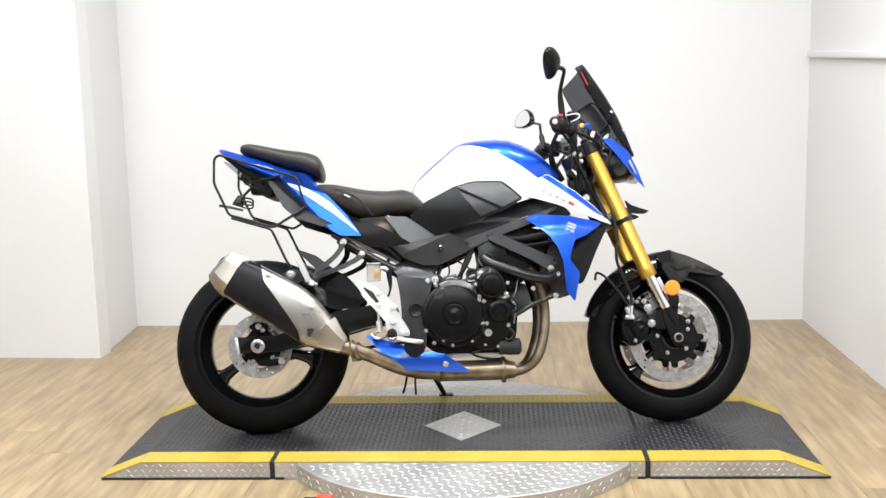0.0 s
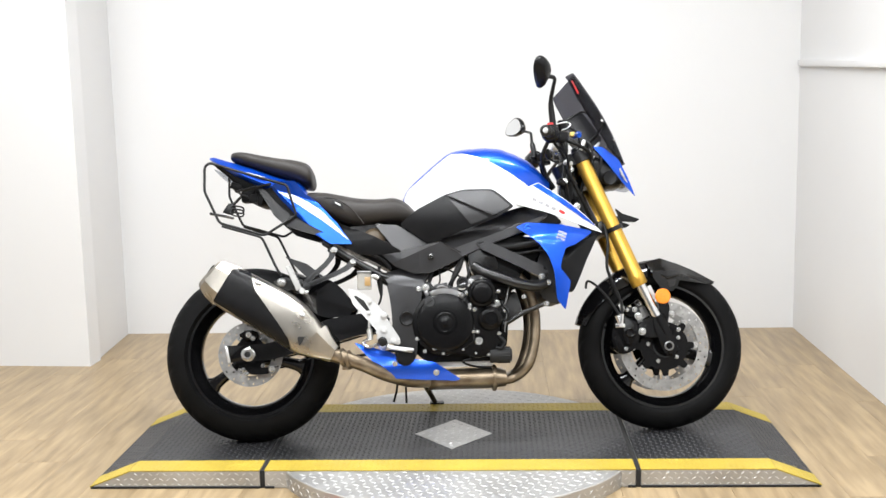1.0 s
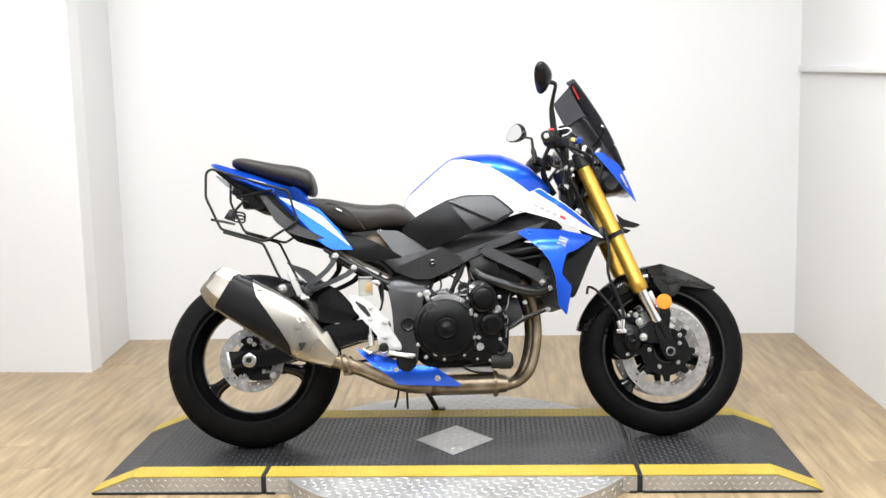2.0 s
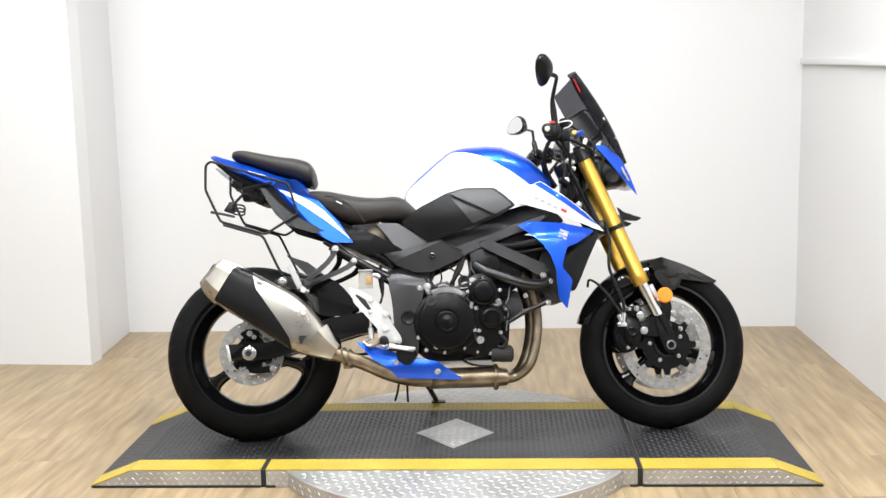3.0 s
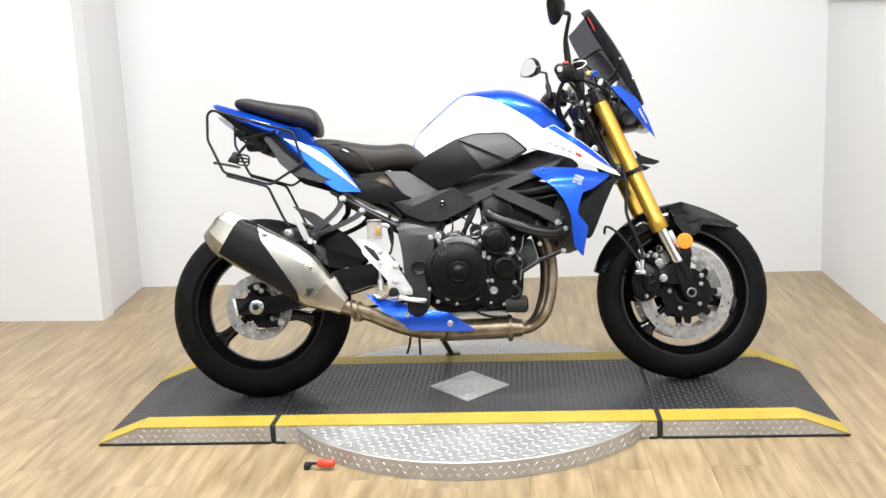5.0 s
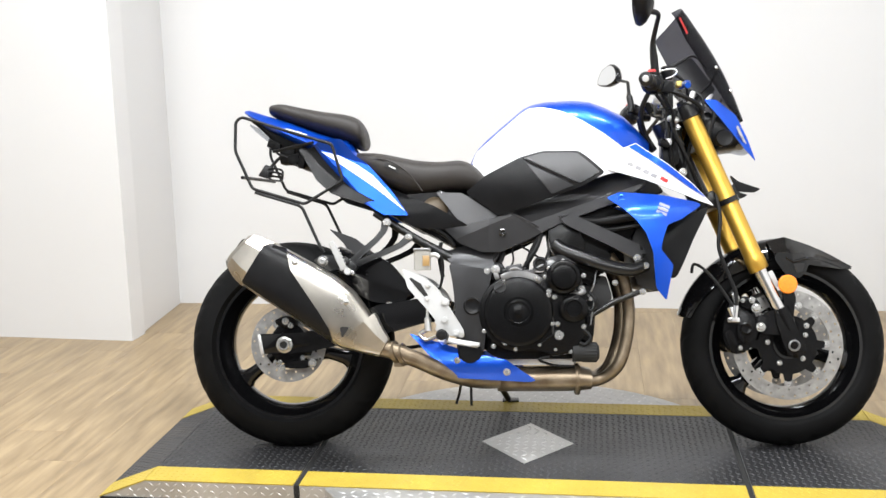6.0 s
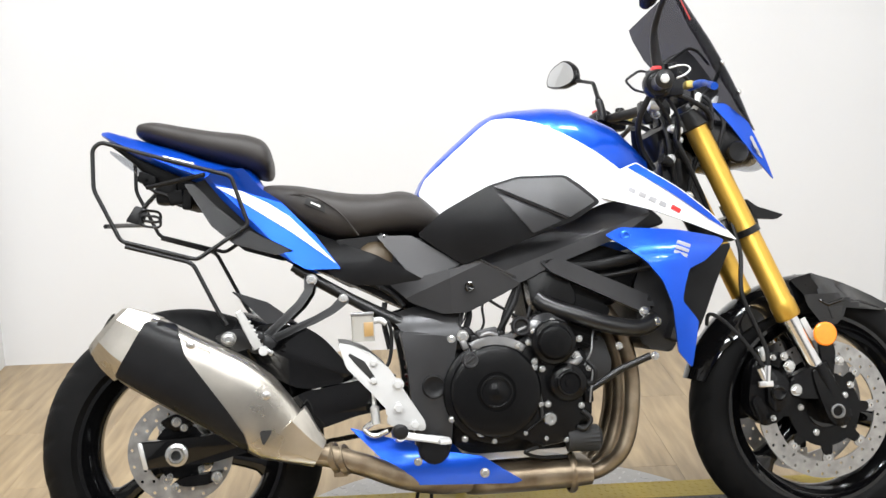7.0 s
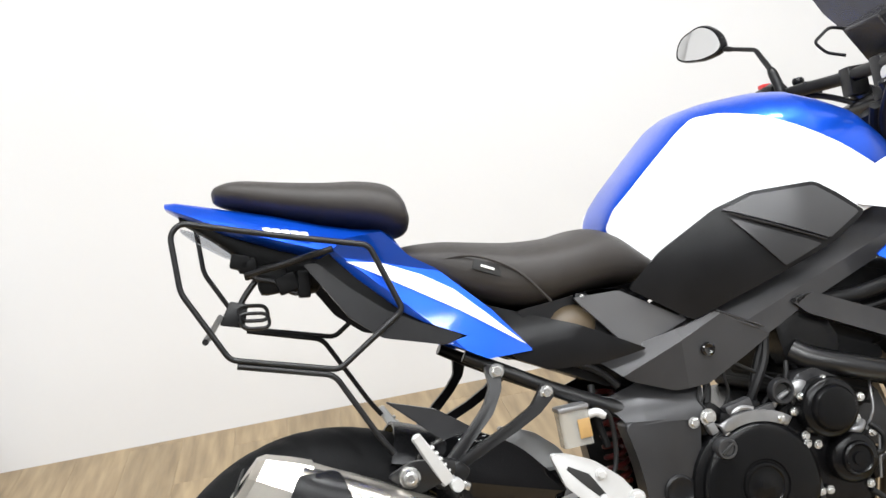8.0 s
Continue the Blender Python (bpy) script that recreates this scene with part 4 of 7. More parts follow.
# seams, stubs and clamps of the cases
for pts, r, mt, nm in (([(0.048, -0.178, 0.43), (0.058, -0.180, 0.38), (0.06, -0.178, 0.335)], 0.0035, M_GAP, "case_seam"), ([(0.118, -0.18, 0.452), (0.135, -0.190, 0.448), (0.150, -0.180, 0.456)], 0.007, M_CASE, "sensor_stub"),
                       ([(0.165, -0.175, 0.45), (0.180, -0.185, 0.43), (0.178, -0.18, 0.405), (0.165, -0.175, 0.40)], 0.005, M_RUBBER2, "sensor_lead"), ([(0.01, -0.17, 0.295), (0.05, -0.175, 0.325), (0.065, -0.178, 0.335)], 0.004, M_ENGINE, "case_rib"),
                       ([(0.147, -0.175, 0.345), (0.165, -0.18, 0.325), (0.15, -0.18, 0.305), (0.135, -0.175, 0.31)], 0.005, M_RUBBER2, "sensor_lead")):
    bm = tube(bmesh.new(), spline(pts), r, 10)
    part(nm, bm, mt, engine)
bm = box_at(bmesh.new(), pose(-0.008, -0.172, 0.506, 0, -8, 0), (0.036, 0.012, 0.022), 0.003)
br = part("hose_bracket", bm, M_ENGGREY, engine, "dull metal hose bracket")
bm = slab(bmesh.new(), [(-0.04, 0.500), (-0.028, 0.525), (-0.012, 0.528), (-0.006, 0.512), (-0.02, 0.498)], -0.168, -0.13, 0.003, 0.006)
part("hose_clamp", bm, M_ENGINE, engine)
bm = slab(bmesh.new(), [(-0.125, 0.535), (-0.085, 0.54), (-0.065, 0.512), (-0.07, 0.49), (-0.12, 0.49)], -0.162, -0.12, 0.005, 0.01)
part("breather_housing", bm, M_ENGINE, engine)
bm = slab(bmesh.new(), [(0.035, 0.525), (0.05, 0.552), (0.085, 0.560), (0.12, 0.545), (0.135, 0.515), (0.10, 0.50), (0.04, 0.505)], -0.18, -0.14, 0.005, 0.012)
part("cover_flange", bm, M_ENGRIM, engine)
for x, z, r in ((0.077, 0.331, 0.012), (-0.075, 0.313, 0.009)):
    bm = bmesh.new()
    lathe(bm, [(r * 1.2, -0.17), (r * 1.2, -0.181), (r, -0.184), (r * 0.5, -0.184), (r * 0.4, -0.178)], (x, 0, z), 24)
    part("filler_plug", bm, M_BOLT, engine)
bm = bmesh.new()
rings = []
for x, r, rib in ((0.115, 0.027, 0), (0.140, 0.027, 0), (0.144, 0.027, 1), (0.182, 0.027, 1), (0.186, 0.024, 0), (0.190, 0.018, 0)):
    rings.append([(x, -0.155 + (r + 0.002 * rib * (j % 2)) * math.cos(2 * math.pi * j / 40), 0.282 + (r + 0.002 * rib * (j % 2)) * math.sin(2 * math.pi * j / 40)) for j in range(40)])
loft(bm, rings)
part("oil_filter", bm, M_GAP, engine, "black ribbed oil filter canister")
# hoses and wires between frame and engine
for pts, r in (([(-0.013, -0.15, 0.515), (-0.006, -0.15, 0.55), (0.008, -0.15, 0.583), (0.030, -0.15, 0.625)], 0.0065), ([(-0.045, -0.14, 0.602), (-0.034, -0.15, 0.591), (0.0, -0.155, 0.568), (0.034, -0.15, 0.545)], 0.0032),
               ([(-0.045, -0.14, 0.60), (-0.052, -0.15, 0.575), (-0.050, -0.15, 0.545), (-0.062, -0.15, 0.525), (-0.085, -0.15, 0.52)], 0.0028), ([(0.005, -0.15, 0.515), (0.025, -0.155, 0.535), (0.045, -0.14, 0.55)], 0.004),
               ([(-0.085, -0.12, 0.60), (-0.080, -0.14, 0.565), (-0.09, -0.15, 0.535)], 0.007), ([(-0.03, -0.165, 0.500), (-0.055, -0.172, 0.512), (-0.08, -0.168, 0.505)], 0.004),
               ([(0.05, -0.16, 0.27), (0.02, -0.165, 0.262), (0.06, -0.14, 0.245), (0.12, -0.12, 0.24)], 0.004)):
    bm = bmesh.new()
    tube(bm, spline(pts), r, 8)
    part("hose", bm, M_RUBBER2, engine)

for pts, r, mt, nm in (([(-0.112, -0.150, 0.600), (-0.100, -0.158, 0.575), (-0.106, -0.160, 0.545), (-0.092, -0.165, 0.522)], 0.0022, M_RUBBER2, "wire"), ([(-0.095, -0.150, 0.603), (-0.088, -0.160, 0.580), (-0.094, -0.162, 0.555), (-0.105, -0.160, 0.540)], 0.0018, M_RUBBER2, "wire"),
                       ([(-0.020, -0.150, 0.520), (-0.004, -0.156, 0.548), (0.018, -0.156, 0.585), (0.030, -0.150, 0.622)], 0.0075, M_RUBBER2, "hose"), ([(0.030, -0.160, 0.528), (0.044, -0.166, 0.552), (0.052, -0.160, 0.575)], 0.004, M_RUBBER2, "hose"),
                       ([(-0.066, -0.172, 0.516), (-0.046, -0.176, 0.522), (-0.026, -0.174, 0.516)], 0.0045, M_CASE, "union"), ([(0.010, -0.172, 0.512), (0.020, -0.178, 0.524), (0.036, -0.176, 0.530)], 0.0045, M_CASE, "union"),
                       ([(0.160, -0.172, 0.440), (0.176, -0.176, 0.470), (0.182, -0.170, 0.500), (0.190, -0.160, 0.520)], 0.0022, M_CASE, "wire"), ([(0.166, -0.176, 0.360), (0.172, -0.178, 0.400), (0.180, -0.176, 0.440)], 0.0022, M_CASE, "wire")):
    bm = tube(bmesh.new(), spline(pts), r, 8)
    part(nm, bm, mt, engine)

# ---- frame ----
spar = [(0.335, 0.762), (0.290, 0.812), (0.20, 0.795), (0.11, 0.752), (-0.02, 0.696), (-0.10, 0.672), (-0.10, 0.60), (-0.018, 0.607), (0.05, 0.633), (0.097, 0.655), (0.257, 0.712)]
for s in (1, -1):
    over = lambda x, z: -0.32 * (x - 0.10) + 0.947 * (z - 0.687)
    bm = panel(spar, lambda x, z: -0.118 + 0.52 * max(0, over(x, z)), 0.045, 0.012, 0.03, 0, [((0.10, 0.687), (-0.32, 0.947))])
    part("frame_spar", bm if s > 0 else flip(bm), M_SPAR, bike, "satin black frame spar", sharp=15)
    bm = slab(bmesh.new(), [(0.02, 0.74), (0.10, 0.79), (0.24, 0.825), (0.34, 0.80), (0.40, 0.745), (0.30, 0.72), (0.10, 0.70)], -0.062, -0.050, 0.004, 0.02)
    part("inner_cover", bm if s > 0 else flip(bm), M_PLASTIC, bike)
    bm = slab(bmesh.new(), [(-0.236, 0.538), (-0.165, 0.529), (-0.110, 0.521), (-0.120, 0.47), (-0.138, 0.277), (-0.212, 0.275), (-0.221, 0.45), (-0.226, 0.49)], -0.165, -0.12, 0.006, 0.012, 3)
    part("pivot_plate", bm if s > 0 else flip(bm), M_SHOULDER, bike)
    bm = slab(bmesh.new(), [(0.075, 0.672), (0.10, 0.645), (0.30, 0.545), (0.325, 0.55), (0.32, 0.58), (0.12, 0.675)], -0.172, -0.135, 0.011, 0.01, 1)
    part("engine_hanger", bm if s > 0 else flip(bm), M_SPAR, bike)
    bm = tube(bmesh.new(), spline([(-0.455, -0.115, 0.69), (-0.40, -0.12, 0.655), (-0.33, -0.125, 0.612), (-0.25, -0.13, 0.567), (-0.20, -0.135, 0.54)]), [0.010, 0.0115, 0.0115, 0.013, 0.016], 14)
    part("seat_rail", bm if s > 0 else flip(bm), M_FRAME, bike)
shoulder_y = lambda x, z: -0.1625 + 7.5 * max(0, z - 0.515) ** 2 + 0.35 * max(0, -0.205 - x)
for s in (1, -1):
    bm = panel([(-0.262, 0.588), (-0.240, 0.577), (-0.215, 0.584), (-0.180, 0.592), (-0.120, 0.585), (-0.090, 0.572), (-0.098, 0.548), (-0.110, 0.517), (-0.160, 0.525), (-0.214, 0.529), (-0.226, 0.530), (-0.240, 0.553), (-0.266, 0.573)], shoulder_y, 0.004, 0.006, 0.010)
    part("frame_shoulder", bm if s > 0 else flip(bm), M_SHOULDER, bike, "satin grey frame shoulder below the seat rail")
bm = bmesh.new()
lathe(bm, [(0.026, -0.16), (0.026, -0.168), (0.022, -0.170), (0.019, -0.168), (0.006, -0.168)], (-0.168, 0, 0.415), 32)
part("pivot_cap", bm, M_PLASTIC, bike)
bm = slab(bmesh.new(), [(0.048, 0.645), (0.055, 0.58), (0.075, 0.545), (0.12, 0.535), (0.16, 0.58), (0.13, 0.65)], -0.155, -0.10, 0.006, 0.015)
part("engine_mount", bm, M_ENGINE, bike, "black engine mounting plate")
# engine guard tubes
bm = tube(bmesh.new(), spline([(0.070, -0.150, 0.590), (0.095, -0.165, 0.570), (0.150, -0.178, 0.548), (0.22, -0.182, 0.524), (0.285, -0.18, 0.514), (0.325, -0.172, 0.530)]), 0.019, 16)
part("crash_bar", bm, M_FRAME, bike, "thick matt black tube in front of the engine")
bm = tube(bmesh.new(), [(0.165, -0.17, 0.385), (0.235, -0.175, 0.425), (0.305, -0.18, 0.452)], 0.008, 10)
part("lower_brace", bm, M_FRAME, bike)
bolts("frame_bolt", [(0.312, -0.19, 0.452, 0.007, 0.009), (0.30, -0.17, 0.548, 0.008, 0.009), (0.322, -0.19, 0.525, 0.007, 0.009), (0.235, -0.187, 0.478, 0.006, 0.009), (-0.125, -0.168, 0.515, 0.007, 0.009)], M_BOLT, bike)
bm = slab(bmesh.new(), [(0.168, 0.40), (0.222, 0.405), (0.232, 0.44), (0.215, 0.50), (0.17, 0.50)], -0.13, 0.13, 0.006, 0.01)
part("oil_cooler", bm, M_RAD, bike, "black oil cooler in front of the engine")
# radiator with its hose
bm = bmesh.new()
box_at(bm, pose(0.412, 0, 0.59, 0, 22, 0), (0.035, 0.36, 0.24), 0.008)
part("radiator", bm, M_RAD, bike, "black radiator behind the side shrouds")
for s in (1, -1):
    bm = slab(bmesh.new(), [(0.37, 0.64), (0.50, 0.69), (0.455, 0.60), (0.425, 0.53), (0.402, 0.485), (0.372, 0.50), (0.368, 0.55)], -0.20, -0.175, 0.006, 0.015)
    part("radiator_side", bm if s > 0 else flip(bm), M_PLASTIC, bike)
bm = tube(bmesh.new(), spline([(0.36, -0.12, 0.68), (0.28, -0.15, 0.665), (0.20, -0.15, 0.655), (0.13, -0.14, 0.66)]), 0.013, 12)
part("coolant_hose", bm, M_RUBBER2, bike)
bm = tube(bmesh.new(), spline([(0.36, -0.12, 0.645), (0.30, -0.15, 0.64), (0.22, -0.15, 0.63), (0.15, -0.14, 0.635)]), 0.006, 8)
part("wire_loom", bm, M_RUBBER2, bike)
bm = slab(bmesh.new(), [(0.30, 0.47), (0.375, 0.45), (0.42, 0.66), (0.33, 0.70), (0.29, 0.60)], -0.13, 0.13, 0.008, 0.02)
part("radiator_fan", bm, M_RAD, bike, "black radiator fan housing")
# belly pan
belly = [(-0.352, 0.338), (-0.32, 0.328), (-0.215, 0.297), (-0.195, 0.268), (-0.16, 0.258), (-0.143, 0.276), (-0.074, 0.263), (0.012, 0.203), (-0.006, 0.198), (-0.236, 0.212), (-0.272, 0.256)]
for s in (1, -1):
    edge = belly if s > 0 else [(max(x, -0.24), z) for x, z in belly if x > -0.30]
    bm = panel(edge, lambda x, z: -0.165 - 0.012 * math.cos((z - 0.27) * 14) + 0.35 * max(0.235 - z, 0) + 0.5 * max(z - 0.262, 0), 0.005, 0.006, 0.02)
    pan = part("belly_pan", bm if s > 0 else flip(bm), M_BLUE, bike, "metallic blue belly pan")
bolts("fairing_bolt", [(-0.072, -0.181, 0.228, 0.008, 0.006), (-0.212, -0.181, 0.262, 0.007, 0.006)], M_BOLT, bike)

# ---- side stand ----
bm = bmesh.new()
tube(bm, [(-0.17, 0.13, 0.27), (-0.14, 0.20, 0.235), (-0.070, 0.385, 0.105)], [0.013, 0.012, 0.010], 10)
part("side_stand", bm, M_FRAME, bike, "black side stand folded out")
bm = bmesh.new()
box_at(bm, pose(-0.062, 0.392, 0.101, 14, 0, 0), (0.055, 0.035, 0.008), 0.003)
part("stand_foot", bm, M_FRAME, bike)
for pts in ([(-0.205, -0.07, 0.20), (-0.212, -0.06, 0.16), (-0.222, -0.05, 0.128)], [(-0.178, -0.06, 0.195), (-0.178, -0.05, 0.155), (-0.177, -0.05, 0.122)]):
    bm = tube(bmesh.new(), pts, 0.004, 8)
    part("drain_hose", bm, M_RUBBER2, bike)
# shock absorber between swingarm and frame
bm = bmesh.new()
tube(bm, spline([(-0.195 + 0.018 * math.cos(k * 0.9), 0.04 + 0.018 * math.sin(k * 0.9), 0.40 + 0.0028 * k) for k in range(60)], 2), 0.005, 6)
part("shock_spring", bm, M_SPRING, bike, "dark red shock spring")

bm = bmesh.new()
lathe(bm, [(0.034, -0.15), (0.034, -0.178), (0.029, -0.184), (0.012, -0.185)], (-0.176, 0, 0.284), 30)
part("pivot_boss", bm, M_PLASTIC, bike)
# battery box and loom under the seat
bm = slab(bmesh.new(), [(-0.47, 0.735), (-0.14, 0.74), (-0.10, 0.60), (-0.20, 0.575), (-0.30, 0.63), (-0.42, 0.69)], -0.095, 0.095, 0.012, 0.03)
part("battery_box", bm, M_PLASTIC, bike)
for pts, r in (([(-0.33, -0.11, 0.655), (-0.28, -0.125, 0.640), (-0.24, -0.12, 0.615), (-0.22, -0.125, 0.59)], 0.006), ([(-0.36, -0.10, 0.67), (-0.31, -0.12, 0.662), (-0.27, -0.13, 0.632)], 0.005), ([(-0.26, -0.11, 0.60), (-0.265, -0.12, 0.56), (-0.255, -0.12, 0.50)], 0.006)):
    bm = tube(bmesh.new(), spline(pts), r, 8)
    part("wire_loom", bm, M_RUBBER2, bike)

# ---- rider's controls at the foot ----
plate = [(-0.368, 0.522), (-0.34, 0.516), (-0.300, 0.497), (-0.262, 0.462), (-0.225, 0.40), (-0.192, 0.345), (-0.192, 0.325), (-0.235, 0.332), (-0.275, 0.345), (-0.268, 0.37), (-0.302, 0.412), (-0.352, 0.468)]
bm = slab(bmesh.new(), plate, -0.186, -0.172, 0.004, 0.008)
heel = part("heel_plate", bm, M_PEG, bike, "silver painted rider footrest bracket")
bm = flip(slab(bmesh.new(), plate, -0.186, -0.172, 0.004, 0.008))
part("heel_plate", bm, M_PEG, bike)
bm = slab(bmesh.new(), strip([(-0.345, 0.496), (-0.320, 0.474), (-0.292, 0.435)], (0.003, 0.009, 0.004)), -0.1868, -0.17, 0.0008, 0)
part("cutout", bm, M_GAP, heel)
bolts("bracket_bolt", [(x, -0.186, z, r, 0.008) for x, z, r in ((-0.246, 0.427, 0.010), (-0.247, 0.377, 0.010), (-0.215, 0.34, 0.009), (-0.295, 0.475, 0.007), (-0.297, 0.437, 0.006))], M_PEG, heel)
bm = bmesh.new()
tube(bm, [(-0.250, -0.19, 0.318), (-0.25, -0.235, 0.325), (-0.25, -0.275, 0.330)], [0.012, 0.013, 0.012], 12)
part("rider_footrest", bm, M_ALU, bike, "silver rider footrest")
bm = tube(bmesh.new(), [(-0.25, -0.20, 0.322), (-0.25, -0.215, 0.330), (-0.25, -0.275, 0.337), (-0.25, -0.28, 0.337)], [0.012, 0.017, 0.016, 0.010], 16)
part("footrest_rubber", bm, M_RUBBER2, bike)
bm = bmesh.new()
tube(bm, [(-0.265, -0.20, 0.325), (-0.20, -0.205, 0.313), (-0.152, -0.215, 0.305)], [0.010, 0.009, 0.010], 10, flat=0.6)
box(bm, (-0.158, -0.235, 0.308), (0.024, 0.05, 0.01), 0.003)
part("brake_pedal", bm, M_PEG, bike, "silver rear brake pedal")
bm = bmesh.new()
tube(bm, [(-0.295, -0.165, 0.345), (-0.297, -0.165, 0.38), (-0.297, -0.165, 0.385), (-0.297, -0.165, 0.425), (-0.297, -0.165, 0.43), (-0.297, -0.165, 0.455)], [0.010, 0.010, 0.005, 0.005, 0.011, 0.011], 12)
part("master_cylinder", bm, M_ALU, bike)
bm = tube(bmesh.new(), spline([(-0.297, -0.165, 0.35), (-0.32, -0.16, 0.335), (-0.30, -0.17, 0.32), (-0.27, -0.18, 0.33)]), 0.006, 8)
part("brake_rod", bm, M_BOLT, bike)
# rear brake fluid cup
bm = bmesh.new()
loft(bm, [[(-0.312 + 0.024 * a, -0.150 + 0.017 * b, z) for a, b in rounded([(-1, -1), (1, -1), (1, 1), (-1, 1)], 0.35)] for z in (0.520, 0.524, 0.572, 0.576)])
cup = part("fluid_reservoir", bm, M_RESERVOIR, bike, "clouded plastic brake fluid cup with amber label")
bm = bmesh.new()
box(bm, (-0.312, -0.15, 0.579), (0.050, 0.038, 0.008), 0.003)
part("cap", bm, M_CASE, cup, "grey cap of the fluid cup")
bm = bmesh.new()
box(bm, (-0.300, -0.1690, 0.546), (0.020, 0.002, 0.030), 0.0008)
part("label", bm, M_AMBER, cup)
bm = tube(bmesh.new(), spline([(-0.28, -0.15, 0.562), (-0.258, -0.16, 0.560), (-0.252, -0.155, 0.52), (-0.262, -0.155, 0.47), (-0.29, -0.16, 0.45)]), 0.004, 8)
part("fluid_hose", bm, M_RUBBER2, cup)
bm = tube(bmesh.new(), spline([(-0.292, -0.155, 0.562), (-0.275, -0.158, 0.564), (-0.262, -0.158, 0.556)]), 0.007, 10)
part("outlet_elbow", bm, M_PEG, cup)
# passenger footrest brackets
for s in (1, -1):
    bm = bmesh.new()
    for line, wid in (([(-0.418, 0.669), (-0.424, 0.634), (-0.444, 0.607), (-0.477, 0.578), (-0.522, 0.538)], (0.013, 0.009, 0.0085, 0.0085, 0.009)), ([(-0.344, 0.617), (-0.373, 0.592), (-0.410, 0.574), (-0.458, 0.556), (-0.522, 0.530)], (0.012, 0.0085, 0.008, 0.008, 0.009))):
        slab(bm, strip(line, wid), -0.180, -0.168, 0.003, 0.005)
    slab(bm, [(-0.556, 0.550), (-0.515, 0.552), (-0.49, 0.53), (-0.515, 0.508), (-0.55, 0.512)], -0.200, -0.168, 0.005, 0.01)
    for v in bm.verts:
        v.co.y += 0.55 * max(0.0, v.co.z - 0.595)
    br = part("passenger_bracket", bm if s > 0 else flip(bm), M_BLACKTUBE, bike, "black passenger footrest bracket")
    bolts("bracket_bolt", [(-0.415, -0.147 * s, 0.659, 0.009, 0.008), (-0.350, -0.170 * s, 0.614, 0.008, 0.008)], M_BOLT, br, -s)
    top, foot = Vector((-0.568, -0.216, 0.601)), Vector((-0.530, -0.208, 0.522))
    across = Vector((0.90, 0, 0.43))
    rings = []
    for f, w, d in ((0.0, 0.0035, 0.004), (0.03, 0.0075, 0.0065), (0.25, 0.0085, 0.007), (0.70, 0.0115, 0.008), (0.92, 0.0125, 0.008), (1.0, 0.0105, 0.007)):
        c = top.lerp(foot, f)
        rings.append([c + across * w * p + Vector((0, d * q, 0)) for p, q in ((-1, -0.4), (-0.7, -1), (0.7, -1), (1, -0.4), (1, 0.4), (0.7, 1), (-0.7, 1), (-1, 0.4))])
    bm = loft(bmesh.new(), rings)
    pf = part("passenger_footrest", bm if s > 0 else flip(bm), M_PEG, bike, "folded silver passenger footrest", sharp=25)
    for f in (0.35, 0.47, 0.59, 0.71, 0.83):
        c = top.lerp(foot, f) + across * 0.010
        bm = box_at(bmesh.new(), Matrix.Translation(c) @ Matrix.Rotation(radians(-26), 4, "Y"), (0.006, 0.014, 0.0045), 0.0012, 1)
        part("footrest_rib", bm if s > 0 else flip(bm), M_PEG, pf)
    bm = lathe(bmesh.new(), [(0.003, -0.222), (0.009, -0.222), (0.010, -0.219), (0.010, -0.198), (0.003, -0.198)], (-0.520, 0, 0.516), 16)
    part("hinge_knuckle", bm if s > 0 else flip(bm), M_PEG, pf)
    bm = box_at(bmesh.new(), pose(-0.508, -0.206, 0.512, 0, 30, 0), (0.016, 0.016, 0.012), 0.003)
    part("hinge_clevis", bm if s > 0 else flip(bm), M_BOLT, pf)
bm = bmesh.new()
lathe(bm, [(0.0155, -0.215), (0.0155, -0.232), (0.012, -0.236), (0.0105, -0.240), (0.006, -0.241), (0.005, -0.237)], (-0.588, 0, 0.545), 24)
part("silencer_bolt", bm, M_BOLT, bike, "bright silencer mounting bolt")
bm = slab(bmesh.new(), [(-0.62, 0.55), (-0.58, 0.565), (-0.515, 0.555), (-0.52, 0.53), (-0.58, 0.515)], -0.216, -0.205, 0.003, 0.01)
part("silencer_hanger", bm, M_FRAME, bike)

# ---- tank, seats and panels ----
TX = [-0.172, -0.157, -0.128, -0.078, -0.018, 0.010, 0.05, 0.126, 0.175, 0.225, 0.275, 0.315, 0.345]
TZT = [0.848, 0.877, 0.909, 0.952, 1.001, 1.014, 1.020, 1.023, 1.018, 0.998, 0.972, 0.932, 0.896]
THW = [0.060, 0.077, 0.094, 0.117, 0.146, 0.158, 0.174, 0.183, 0.183, 0.178, 0.168, 0.146, 0.120]
ZB, ZC = 0.76, 0.865


def tank_at(x):
    return float(np.interp(x, TX, TZT)), float(np.interp(x, TX, THW))


def tank_y(x, z):
    zt, hw = tank_at(x)
    zc = min(ZC, zt - 0.02)
    k = min(max(z - zc, 0) / (zt - zc), 0.99)
    return -hw * (1 - k ** 3.0) ** (1 / 3.0)


